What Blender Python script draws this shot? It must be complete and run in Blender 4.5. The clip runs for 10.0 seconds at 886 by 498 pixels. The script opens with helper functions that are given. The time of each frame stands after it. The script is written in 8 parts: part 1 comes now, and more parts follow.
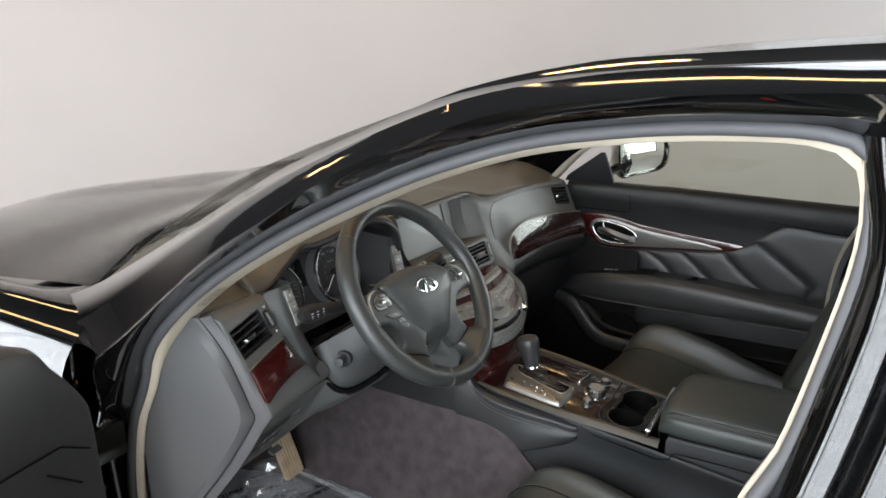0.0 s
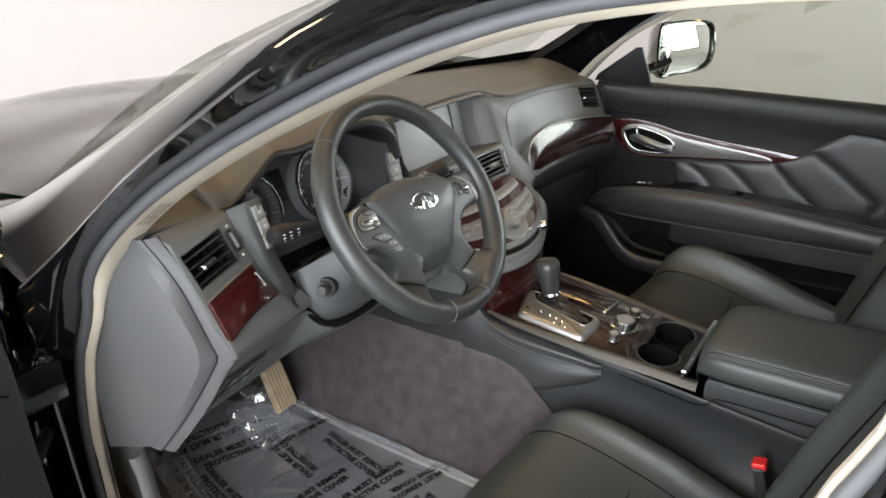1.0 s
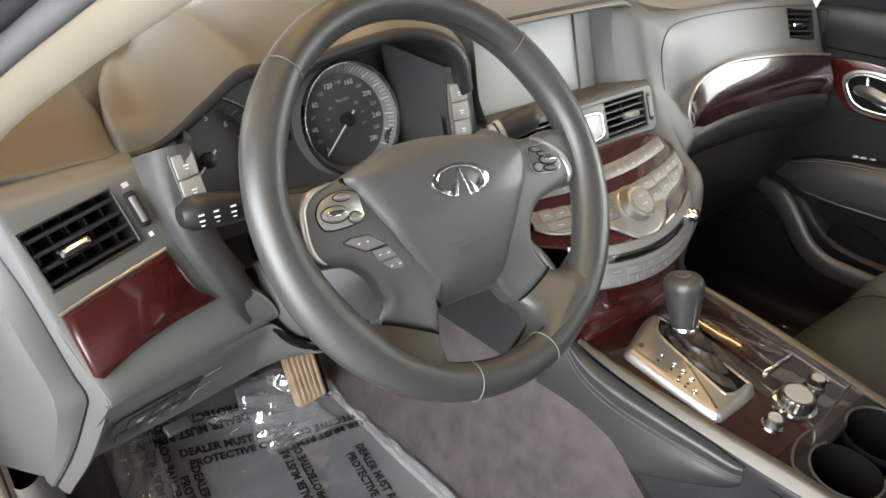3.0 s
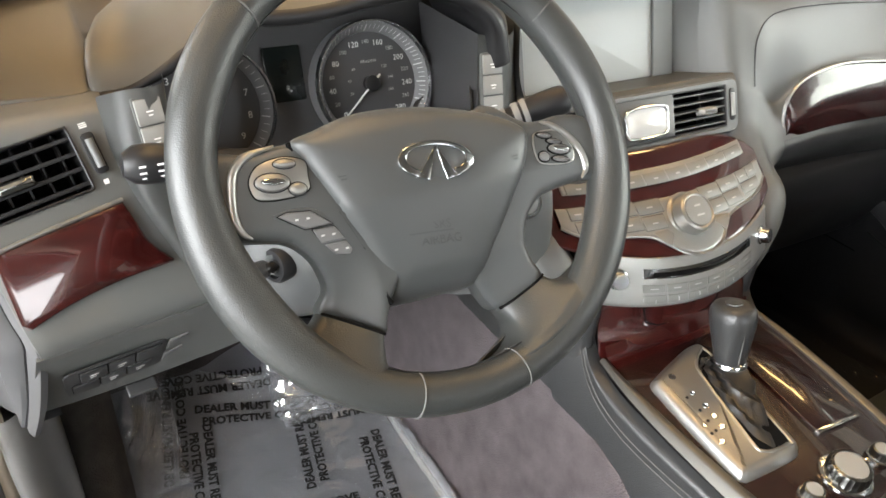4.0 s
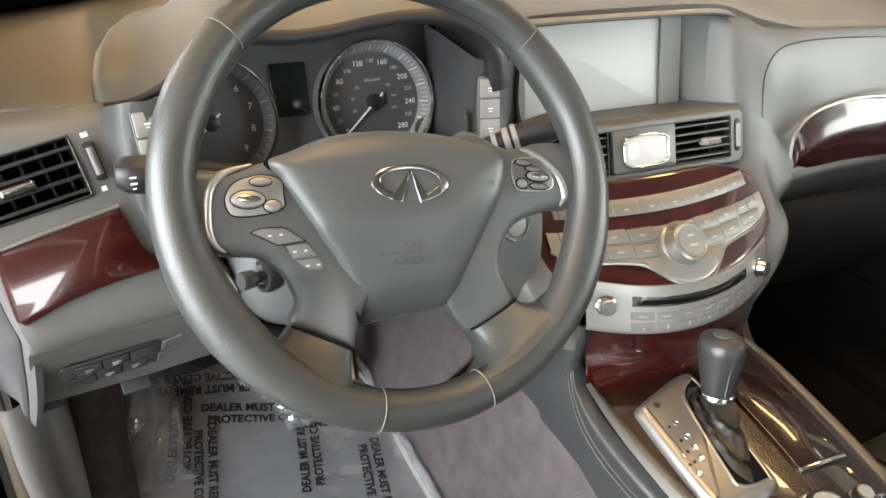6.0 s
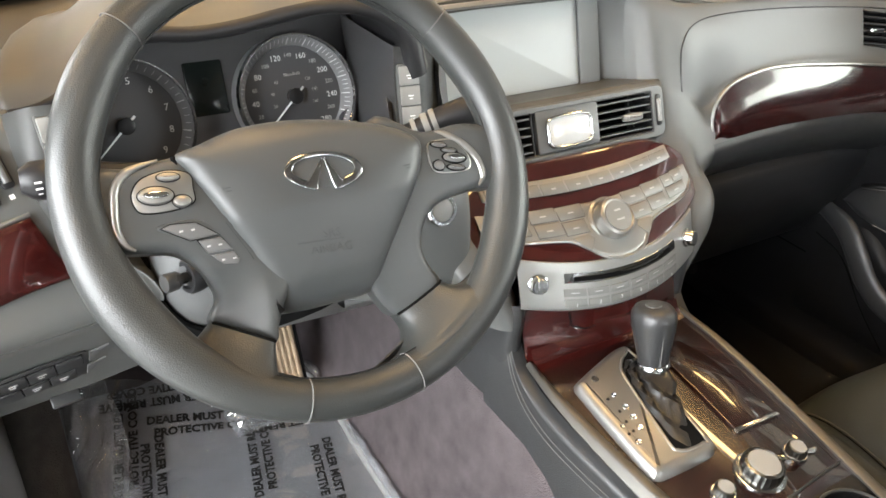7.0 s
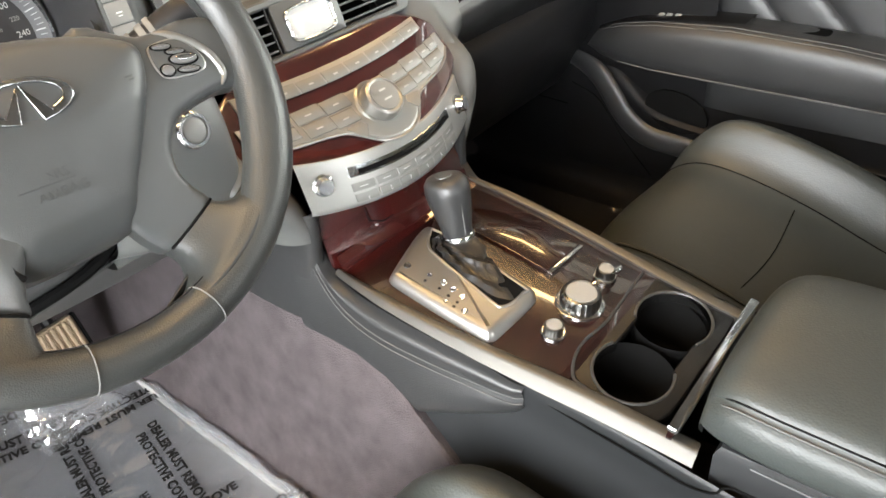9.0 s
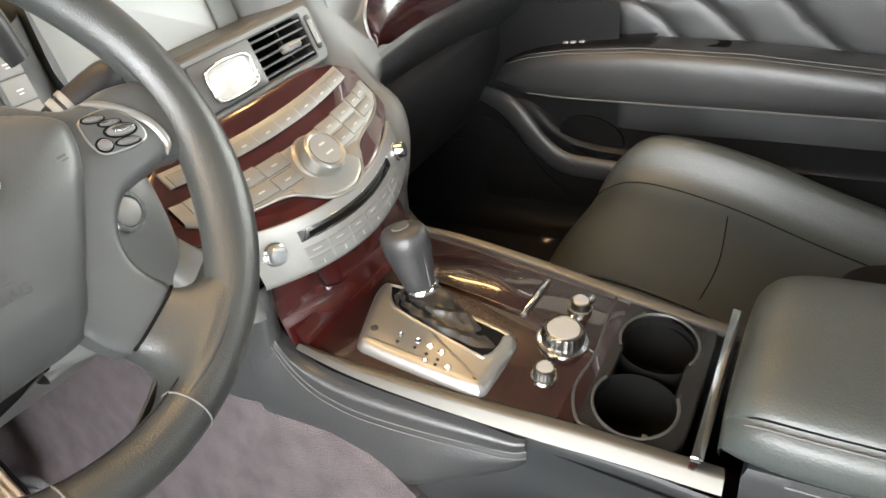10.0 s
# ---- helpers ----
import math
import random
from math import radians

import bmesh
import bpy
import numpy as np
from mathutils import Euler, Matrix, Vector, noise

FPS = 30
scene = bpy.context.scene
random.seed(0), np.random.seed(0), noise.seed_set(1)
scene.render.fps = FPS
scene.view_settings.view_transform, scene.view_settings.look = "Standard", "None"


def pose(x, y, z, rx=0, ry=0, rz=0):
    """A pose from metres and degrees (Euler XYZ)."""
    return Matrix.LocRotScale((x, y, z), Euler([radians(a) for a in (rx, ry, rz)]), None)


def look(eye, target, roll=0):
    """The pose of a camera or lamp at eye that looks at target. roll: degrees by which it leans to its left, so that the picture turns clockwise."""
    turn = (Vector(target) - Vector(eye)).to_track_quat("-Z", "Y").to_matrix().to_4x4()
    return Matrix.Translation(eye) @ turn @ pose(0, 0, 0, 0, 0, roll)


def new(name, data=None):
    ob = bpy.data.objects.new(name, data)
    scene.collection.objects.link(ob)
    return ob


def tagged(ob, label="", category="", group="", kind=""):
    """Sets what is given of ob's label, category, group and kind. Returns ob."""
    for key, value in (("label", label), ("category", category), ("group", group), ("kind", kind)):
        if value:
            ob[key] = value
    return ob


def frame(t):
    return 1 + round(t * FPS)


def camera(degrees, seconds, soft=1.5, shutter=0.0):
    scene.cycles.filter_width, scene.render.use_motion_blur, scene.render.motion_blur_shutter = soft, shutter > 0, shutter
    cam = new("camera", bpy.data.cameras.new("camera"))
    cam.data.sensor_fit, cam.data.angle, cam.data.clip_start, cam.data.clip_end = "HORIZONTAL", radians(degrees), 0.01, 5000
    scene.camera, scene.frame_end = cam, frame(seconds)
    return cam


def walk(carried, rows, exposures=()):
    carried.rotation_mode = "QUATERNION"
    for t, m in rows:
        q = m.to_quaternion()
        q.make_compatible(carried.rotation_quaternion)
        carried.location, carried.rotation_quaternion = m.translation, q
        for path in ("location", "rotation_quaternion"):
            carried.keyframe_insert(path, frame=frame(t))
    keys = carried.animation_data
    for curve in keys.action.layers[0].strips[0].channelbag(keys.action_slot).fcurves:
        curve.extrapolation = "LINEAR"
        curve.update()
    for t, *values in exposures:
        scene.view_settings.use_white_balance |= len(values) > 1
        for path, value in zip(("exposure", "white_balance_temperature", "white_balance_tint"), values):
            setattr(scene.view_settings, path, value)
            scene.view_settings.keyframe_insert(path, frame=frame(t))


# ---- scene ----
cam = camera(61.5, 10.0, soft=1.6)
PATH = [
    (0, (-1.42, -0.026, 1.443), (0.194, 1.027, 0.91), -1.8),
    (0.5, (-1.355, 0.024, 1.4), (0.223, 1.077, 0.765), -2.0),
    (1, (-1.217, 0.067, 1.376), (0.295, 1.136, 0.62), -2.1),
    (1.5, (-1.077, 0.119, 1.344), (0.365, 1.218, 0.5), -2.4),
    (2, (-0.948, 0.188, 1.31), (0.424, 1.348, 0.433), -2.2),
    (2.5, (-0.858, 0.24, 1.286), (0.421, 1.484, 0.382), -1.2),
    (3, (-0.762, 0.268, 1.273), (0.393, 1.595, 0.32), -0.1),
    (3.2, (-0.717, 0.267, 1.265), (0.354, 1.641, 0.283), 0.6),
    (4.3, (-0.607, 0.265, 1.237), (0.249, 1.767, 0.231), 3.0),
    (4.5, (-0.606, 0.27, 1.24), (0.23, 1.772, 0.218), 3.7),
    (5, (-0.602, 0.261, 1.25), (0.177, 1.791, 0.226), 4.0),
    (6.5, (-0.561, 0.223, 1.259), (0.265, 1.76, 0.281), 2.4),
    (7, (-0.552, 0.214, 1.248), (0.342, 1.707, 0.263), 1.3),
    (7.5, (-0.548, 0.199, 1.232), (0.418, 1.632, 0.224), -0.1),
    (8, (-0.544, 0.19, 1.212), (0.497, 1.526, 0.149), -1.6),
    (8.5, (-0.542, 0.197, 1.2), (0.584, 1.41, 0.076), -3.2),
    (9, (-0.532, 0.224, 1.192), (0.697, 1.306, 0.044), -5.3),
    (9.5, (-0.526, 0.269, 1.185), (0.802, 1.251, 0.057), -7.3),
    (10, (-0.533, 0.309, 1.173), (0.91, 1.19, 0.104), -7.8),
]
walk(cam, [(t, look(eye, target, roll)) for t, eye, target, roll in PATH],
     [(0.0, -1.26, 6250, 10), (1.0, -0.78, 6300, 10), (2.5, -0.17, 6550, 10), (4.5, 0.09, 6550, 10), (6.5, 0.25, 6500, 10), (10.0, 0.47, 6600, 10)])

# ---- world and exposure ----
world = bpy.data.worlds.new("sky")
world.use_nodes = True
scene.world = world
sky = world.node_tree.nodes.new("ShaderNodeTexSky")
sky.sky_type = "NISHITA"
sky.sun_disc = False
sky.sun_elevation, sky.sun_rotation = radians(40), radians(150)
world.node_tree.links.new(sky.outputs[0], world.node_tree.nodes["Background"].inputs[0])
world.node_tree.nodes["Background"].inputs[1].default_value = 0.12


def area(name, loc, target, w, h, power, colour):
    d = bpy.data.lights.new(name, "AREA")
    d.shape, d.size, d.size_y, d.energy, d.color = "RECTANGLE", w, h, power, colour
    ob = new(name, d)
    ob.matrix_world = look(loc, target)
    return ob


DAY = (0.93, 0.97, 1.0)
WARM = (1.0, 0.62, 0.27)
area("unseen_window_light", (5.95, -2.7, 1.9), (0, -2.2, 1.3), 3.4, 2.4, 650, DAY)
area("unseen_window_light", (-3.46, 0.2, 1.65), (0, 0.2, 0.75), 4.6, 3.0, 820, DAY)
# added lamp that brightens the front wall; no window is known there
area("unseen_window_light", (-3.46, 4.7, 1.7), (3.0, 4.0, 1.8), 2.2, 2.8, 430, DAY)
area("unseen_window_light", (0.6, -4.85, 1.9), (0.6, 0, 1.3), 4.4, 2.4, 340, DAY)
LAMPS = [(x, y) for x in (-2.4, 0.0, 2.4) for y in (-2.2, 0.4, 1.8, 4.4, 7.0) if 0.78 * x + 0.63 * y < 3.8 and (x, y) != (2.4, 0.4)]
for lx, ly in LAMPS:
    area("ceiling_lamp_light", (lx, ly, 3.52), (lx, ly, 0), 0.18, 1.2, 25, WARM)

# ---- materials ----


def mat(name, base, rough=0.5, metal=0.0, scale=30.0, amount=0.15, fine=900.0, bump=0.1, coat=0.0, dist=0.0004, rough_var=0.08, tint=None, spec=0.5):
    m = bpy.data.materials.new(name)
    m.use_nodes = True
    nt = m.node_tree
    b = nt.nodes["Principled BSDF"]
    co = nt.nodes.new("ShaderNodeTexCoord")
    n1 = nt.nodes.new("ShaderNodeTexNoise")
    n1.inputs["Scale"].default_value, n1.inputs["Detail"].default_value = scale, 5
    n2 = nt.nodes.new("ShaderNodeTexNoise")
    n2.inputs["Scale"].default_value, n2.inputs["Detail"].default_value = fine, 3
    for n in (n1, n2):
        nt.links.new(co.outputs["Object"], n.inputs["Vector"])
    mix = nt.nodes.new("ShaderNodeMix")
    mix.data_type = "RGBA"
    lo = [c * (1 - amount) for c in base]
    hi = [min(1, c * (1 + amount)) for c in (tint or base)]
    mix.inputs["A"].default_value, mix.inputs["B"].default_value = (*lo, 1), (*hi, 1)
    nt.links.new(n1.outputs["Fac"], mix.inputs["Factor"])
    nt.links.new(mix.outputs["Result"], b.inputs["Base Color"])
    rr = nt.nodes.new("ShaderNodeMapRange")
    rr.inputs["To Min"].default_value, rr.inputs["To Max"].default_value = max(0, rough - rough_var), min(1, rough + rough_var)
    nt.links.new(n1.outputs["Fac"], rr.inputs["Value"])
    nt.links.new(rr.outputs["Result"], b.inputs["Roughness"])
    b.inputs["Metallic"].default_value = metal
    b.inputs["Specular IOR Level"].default_value = spec
    b.inputs["Coat Weight"].default_value = coat
    b.inputs["Coat Roughness"].default_value = 0.03
    if bump:
        bp = nt.nodes.new("ShaderNodeBump")
        bp.inputs["Strength"].default_value, bp.inputs["Distance"].default_value = bump, dist
        nt.links.new(n2.outputs["Fac"], bp.inputs["Height"])
        nt.links.new(bp.outputs["Normal"], b.inputs["Normal"])
    return m


def leather(name, base, rough=0.42, scale=650.0, bump=0.35, dist=0.0006, wrinkle=2.5):
    m = mat(name, base, rough, scale=9, amount=0.25, bump=0)
    nt = m.node_tree
    b = nt.nodes["Principled BSDF"]
    co = nt.nodes["Texture Coordinate"]
    v = nt.nodes.new("ShaderNodeTexVoronoi")
    v.inputs["Scale"].default_value = scale
    nt.links.new(co.outputs["Object"], v.inputs["Vector"])
    n3 = nt.nodes.new("ShaderNodeTexNoise")
    n3.inputs["Scale"].default_value, n3.inputs["Detail"].default_value = 45, 4
    nt.links.new(co.outputs["Object"], n3.inputs["Vector"])
    add = nt.nodes.new("ShaderNodeMath")
    add.operation = "MULTIPLY_ADD"
    add.inputs[1].default_value = wrinkle
    nt.links.new(n3.outputs["Fac"], add.inputs[0])
    nt.links.new(v.outputs["Distance"], add.inputs[2])
    bp = nt.nodes.new("ShaderNodeBump")
    bp.inputs["Strength"].default_value, bp.inputs["Distance"].default_value = bump, dist
    nt.links.new(add.outputs[0], bp.inputs["Height"])
    nt.links.new(bp.outputs["Normal"], b.inputs["Normal"])
    return m


def see_through(name, tint, gloss_rough=0.02, gloss=1.0, bump=0.0, bscale=20.0, haze=0.0):
    """Thin glass or film: clear, with a Fresnel gloss on top."""
    m = bpy.data.materials.new(name)
    m.use_nodes = True
    nt = m.node_tree
    nt.nodes.remove(nt.nodes["Principled BSDF"])
    out = nt.nodes["Material Output"]
    tr = nt.nodes.new("ShaderNodeBsdfTransparent")
    tr.inputs[0].default_value = (*tint, 1)
    gl = nt.nodes.new("ShaderNodeBsdfGlossy")
    gl.inputs["Roughness"].default_value = gloss_rough
    lw = nt.nodes.new("ShaderNodeLayerWeight")
    lw.inputs["Blend"].default_value = 0.5
    pw = nt.nodes.new("ShaderNodeMath")
    pw.operation = "POWER"
    pw.inputs[1].default_value = 5.0
    nt.links.new(lw.outputs["Facing"], pw.inputs[0])
    fr = nt.nodes.new("ShaderNodeMath")
    fr.operation = "MULTIPLY_ADD"
    fr.inputs[1].default_value, fr.inputs[2].default_value = 0.9 * gloss, 0.04 * gloss
    nt.links.new(pw.outputs[0], fr.inputs[0])
    mx = nt.nodes.new("ShaderNodeMixShader")
    last = tr
    if haze:
        df = nt.nodes.new("ShaderNodeBsdfDiffuse")
        df.inputs[0].default_value = (0.6, 0.62, 0.65, 1)
        m2 = nt.nodes.new("ShaderNodeMixShader")
        m2.inputs[0].default_value = haze
        nt.links.new(tr.outputs[0], m2.inputs[1])
        nt.links.new(df.outputs[0], m2.inputs[2])
        last = m2
    nt.links.new(fr.outputs[0], mx.inputs[0])
    nt.links.new(last.outputs[0], mx.inputs[1])
    nt.links.new(gl.outputs[0], mx.inputs[2])
    nt.links.new(mx.outputs[0], out.inputs[0])
    if bump:
        co = nt.nodes.new("ShaderNodeTexCoord")
        no = nt.nodes.new("ShaderNodeTexNoise")
        nt.links.new(co.outputs["Object"], no.inputs["Vector"])
        no.noise_type = "RIDGED_MULTIFRACTAL"
        no.inputs["Scale"].default_value, no.inputs["Detail"].default_value, no.inputs["Distortion"].default_value = bscale, 3, 1.6
        bp = nt.nodes.new("ShaderNodeBump")
        bp.inputs["Strength"].default_value, bp.inputs["Distance"].default_value = 1.0, bump * 0.02
        nt.links.new(no.outputs["Fac"], bp.inputs["Height"])
        nt.links.new(bp.outputs["Normal"], gl.inputs["Normal"])
    return m


def glow(name, colour, strength):
    m = bpy.data.materials.new(name)
    m.use_nodes = True
    b = m.node_tree.nodes["Principled BSDF"]
    b.inputs["Emission Color"].default_value, b.inputs["Emission Strength"].default_value = (*colour, 1), strength
    b.inputs["Base Color"].default_value = (*colour, 1)
    return m


def wood(name, dark, light):
    m = mat(name, dark, 0.25, scale=14, amount=0.3, bump=0, coat=1.0, rough_var=0.05)
    nt = m.node_tree
    b = nt.nodes["Principled BSDF"]
    co = nt.nodes["Texture Coordinate"]
    mp = nt.nodes.new("ShaderNodeMapping")
    mp.inputs["Scale"].default_value = (6, 60, 60)
    nt.links.new(co.outputs["Object"], mp.inputs["Vector"])
    wv = nt.nodes.new("ShaderNodeTexNoise")
    wv.inputs["Scale"].default_value, wv.inputs["Detail"].default_value, wv.inputs["Distortion"].default_value = 2.5, 6, 0.8
    nt.links.new(mp.outputs[0], wv.inputs["Vector"])
    rp = nt.nodes.new("ShaderNodeValToRGB")
    rp.color_ramp.elements[0].position, rp.color_ramp.elements[0].color = 0.35, (*dark, 1)
    rp.color_ramp.elements[1].position, rp.color_ramp.elements[1].color = 0.7, (*light, 1)
    nt.links.new(wv.outputs["Fac"], rp.inputs[0])
    nt.links.new(rp.outputs[0], b.inputs["Base Color"])
    return m


M_DASH = mat("soft_grey_plastic", (0.090, 0.093, 0.090), 0.46, scale=6, fine=1400, bump=0.25, dist=0.0003)
M_DASH_TOP = mat("dash_top_skin", (0.067, 0.063, 0.054), 0.44, scale=6, fine=1200, bump=0.3, dist=0.0003)
M_KICK = mat("pale_grey_plastic", (0.30, 0.295, 0.285), 0.6, scale=6, fine=1600, bump=0.2, dist=0.0002, spec=0.3)
# lit copy of the grey carpet: makes up in colour for missing light
M_REST_LIT = mat("brightened_rest_carpet", (0.17, 0.152, 0.14), 0.95, scale=40, amount=0.4, fine=420, bump=0.9, dist=0.003, spec=0.1)
M_INSERT = mat("glossy_black_insert", (0.006, 0.006, 0.006), 0.24, scale=20, bump=0, spec=0.4)
M_LIGHT = mat("grey_hard_plastic", (0.098, 0.098, 0.10), 0.55, scale=6, fine=1600, bump=0.2, dist=0.0002, spec=0.3)
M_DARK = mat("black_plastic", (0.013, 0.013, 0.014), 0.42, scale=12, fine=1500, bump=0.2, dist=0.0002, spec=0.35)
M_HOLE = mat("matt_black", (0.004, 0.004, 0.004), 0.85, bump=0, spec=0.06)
M_LEATHER = leather("black_leather", (0.023, 0.0235, 0.024), 0.38)
M_SIDE = mat("dark_console_plastic", (0.013, 0.014, 0.015), 0.5, scale=8, fine=1400, bump=0.2, dist=0.0003, spec=0.3)
M_BOOT = leather("soft_black_boot_leather", (0.012, 0.012, 0.012), 0.34, 500, 0.3)
M_SEAT = leather("black_seat_leather", (0.034, 0.039, 0.037), 0.42, 420, 0.3)
M_WHEEL = leather("dark_grey_wheel_leather", (0.030, 0.032, 0.031), 0.36, 900, 0.28, 0.0006, 0.8)
M_HUB = mat("airbag_cover_plastic", (0.045, 0.048, 0.048), 0.38, scale=8, fine=1300, bump=0.45, dist=0.0003)
M_WOOD = wood("dark_red_lacquered_wood", (0.022, 0.0028, 0.0026), (0.048, 0.0066, 0.0055))
M_WOOD_DK = wood("dark_brown_lacquered_wood", (0.006, 0.0019, 0.0017), (0.019, 0.005, 0.0042))
M_SILVER = mat("satin_silver_paint", (0.30, 0.295, 0.28), 0.37, 0.85, scale=20, amount=0.08, bump=0, rough_var=0.04)
M_TRIM = mat("satin_trim_metal", (0.11, 0.107, 0.098), 0.48, 0.85, scale=20, amount=0.08, bump=0, rough_var=0.04)
M_PANEL = mat("silver_panel_paint", (0.29, 0.29, 0.275), 0.36, 0.6, scale=20, amount=0.06, bump=0, rough_var=0.04)
M_CHROME = mat("chrome", (0.6, 0.61, 0.62), 0.17, 1.0, scale=40, amount=0.03, bump=0, rough_var=0.03)
M_PAINT = mat("black_car_paint", (0.003, 0.003, 0.0034), 0.08, scale=4, amount=0.2, bump=0, coat=1.0, rough_var=0.03)
M_PAINT.node_tree.nodes["Principled BSDF"].inputs["Coat IOR"].default_value = 1.8
M_SEAL = mat("grey_rubber_seal", (0.062, 0.063, 0.067), 0.6, scale=20, fine=800, bump=0.2)
M_BEIGE = mat("beige_lining", (0.33, 0.305, 0.265), 0.8, scale=30, fine=900, bump=0.3)
M_CREAM = mat("cream_pillar_trim", (0.43, 0.385, 0.305), 0.75, scale=30, amount=0.06, fine=900, bump=0.3)
M_CARPET = mat("grey_carpet", (0.058, 0.050, 0.052), 0.95, scale=30, amount=0.38, fine=520, bump=0.9, dist=0.003, tint=(0.082, 0.070, 0.073), spec=0.1)
M_MAT = mat("mat_carpet", (0.37, 0.375, 0.41), 0.95, scale=12, amount=0.35, fine=500, bump=0.8, dist=0.003, spec=0.1)
M_FILM = see_through("plastic_film", (0.95, 0.96, 0.97), 0.12, gloss=5.5, bump=1.0, bscale=9, haze=0.21)
# the passenger's film: haze left out to keep the footwell dark
M_FILM_DK = see_through("clear_plastic_film", (0.95, 0.95, 0.95), 0.10, gloss=0.8, bump=0.5, bscale=20, haze=0.0)
# shaded copy of the mat carpet: the passenger footwell's darkness as base colour
M_MAT_SHADED = mat("shaded_mat_carpet", (0.016, 0.016, 0.017), 0.95, scale=12, amount=0.3, fine=500, bump=0.8, dist=0.003, spec=0.1)
M_FILM_EDGE = see_through("gathered_plastic_film", (0.9, 0.9, 0.92), 0.15, gloss=3.0, bump=0.3, bscale=60, haze=0.30)
M_FILM_FOLD = see_through("crumpled_plastic_film", (0.93, 0.94, 0.95), 0.12, gloss=4.5, bump=0.25, bscale=24, haze=0.20)
M_GLASS = see_through("tinted_window_glass", (0.72, 0.74, 0.66))
M_CLEAR = see_through("windscreen_glass", (0.9, 0.93, 0.9))
M_WALL = mat("painted_wall", (0.42, 0.397, 0.38), 0.8, scale=0.7, amount=0.10, fine=60, bump=0.1, dist=0.002)
M_HOUSING = mat("lamp_housing_paint", (0.7, 0.69, 0.66), 0.5, bump=0)
M_CEIL = mat("ceiling_paint", (0.025, 0.025, 0.025), 0.9, scale=1, amount=0.04, bump=0)
M_FLOOR = mat("polished_concrete", (0.22, 0.216, 0.21), 0.3, scale=1.2, amount=0.2, fine=40, bump=0.05)
M_MIRROR = mat("mirror_glass", (0.92, 0.93, 0.92), 0.01, 1.0, bump=0, amount=0.0, rough_var=0.0)
# the screen's pale window reflection is put into the base colour
M_SCREEN = mat("display_sheen_glass", (0.33, 0.35, 0.335), 0.5, 0.0, scale=3, amount=0.04, bump=0, rough_var=0.02)
M_RED = mat("red_button_plastic", (0.55, 0.015, 0.012), 0.35, bump=0)
M_WHITE = mat("white_print", (0.75, 0.75, 0.74), 0.6, bump=0)
M_GREYPRINT = mat("grey_print", (0.42, 0.42, 0.41), 0.6, bump=0)
M_BLACKPRINT = mat("black_print", (0.008, 0.008, 0.008), 0.5, bump=0)
M_THREAD = mat("grey_thread", (0.085, 0.085, 0.082), 0.8, bump=0)
M_BTN = mat("grey_button_plastic", (0.22, 0.22, 0.21), 0.42, scale=20, bump=0.05)
M_PEDAL = mat("worn_brown_footrest", (0.36, 0.275, 0.185), 0.7, scale=30, amount=0.5, fine=200, bump=0.5, dist=0.002)
M_LAMP = glow("lamp_diffuser", (1.0, 0.55, 0.16), 4.0)
M_DAY = glow("bright_sky_outside", DAY, 2.6)

# ---- building helpers ----
from mathutils.geometry import delaunay_2d_cdt


def thing(name, label, category, group="", kind="", at=(0, 0, 0)):
    ob = new(name)
    ob.empty_display_size = 0.05
    ob.location = at
    return tagged(ob, label, category, group, kind)


def part(name, bm, material, parent=None, label="", sharp=38):
    bmesh.ops.recalc_face_normals(bm, faces=bm.faces)
    lim = radians(sharp)
    for f in bm.faces:
        f.smooth = True
    for e in bm.edges:
        if len(e.link_faces) == 2 and e.calc_face_angle(0) > lim:
            e.smooth = False
    me = bpy.data.meshes.new(name)
    bm.to_mesh(me)
    bm.free()
    me.materials.append(material)
    ob = new(name, me)
    if parent is not None:
        ob.parent = parent
        up = parent
        shift = Vector()
        while up is not None:
            shift += up.location
            up = up.parent
        ob.matrix_parent_inverse = Matrix.Translation(-shift) if parent.type == "EMPTY" else Matrix()
    if label:
        ob["label"] = label
    return ob


def cr(P, n):
    """Catmull-Rom through all points of P, n steps a span."""
    P = [np.array(p, float) for p in P]
    if len(P) < 3 or n < 2:
        return P
    Q = [2 * P[0] - P[1], *P, 2 * P[-1] - P[-2]]
    out = []
    for i in range(1, len(Q) - 2):
        a, b, c, d = Q[i - 1:i + 3]
        for k in range(n):
            t = k / n
            out.append(0.5 * (2 * b + (c - a) * t + (2 * a - 5 * b + 4 * c - d) * t * t + (3 * b - a - 3 * c + d) * t ** 3))
    out.append(P[-1])
    return out


def loop(P, n):
    """A closed Catmull-Rom curve."""
    P = [np.array(p, float) for p in P]
    L = len(P)
    out = []
    for i in range(L):
        a, b, c, d = P[i - 1], P[i], P[(i + 1) % L], P[(i + 2) % L]
        for k in range(n):
            t = k / n
            out.append(0.5 * (2 * b + (c - a) * t + (2 * a - 5 * b + 4 * c - d) * t * t + (3 * b - a - 3 * c + d) * t ** 3))
    return out


def skin(rows, bm=None, closed=False, cap=False):
    bm = bm or bmesh.new()
    vs = [[bm.verts.new(Vector(p)) for p in r] for r in rows]
    n = len(vs[0])
    for r0, r1 in zip(vs[:-1], vs[1:]):
        for i in range(n if closed else n - 1):
            j = (i + 1) % n
            try:
                bm.faces.new((r0[i], r0[j], r1[j], r1[i]))
            except ValueError:
                pass
    if cap:
        for r in (vs[0], vs[-1]):
            bm.faces.new(r)
    return bm


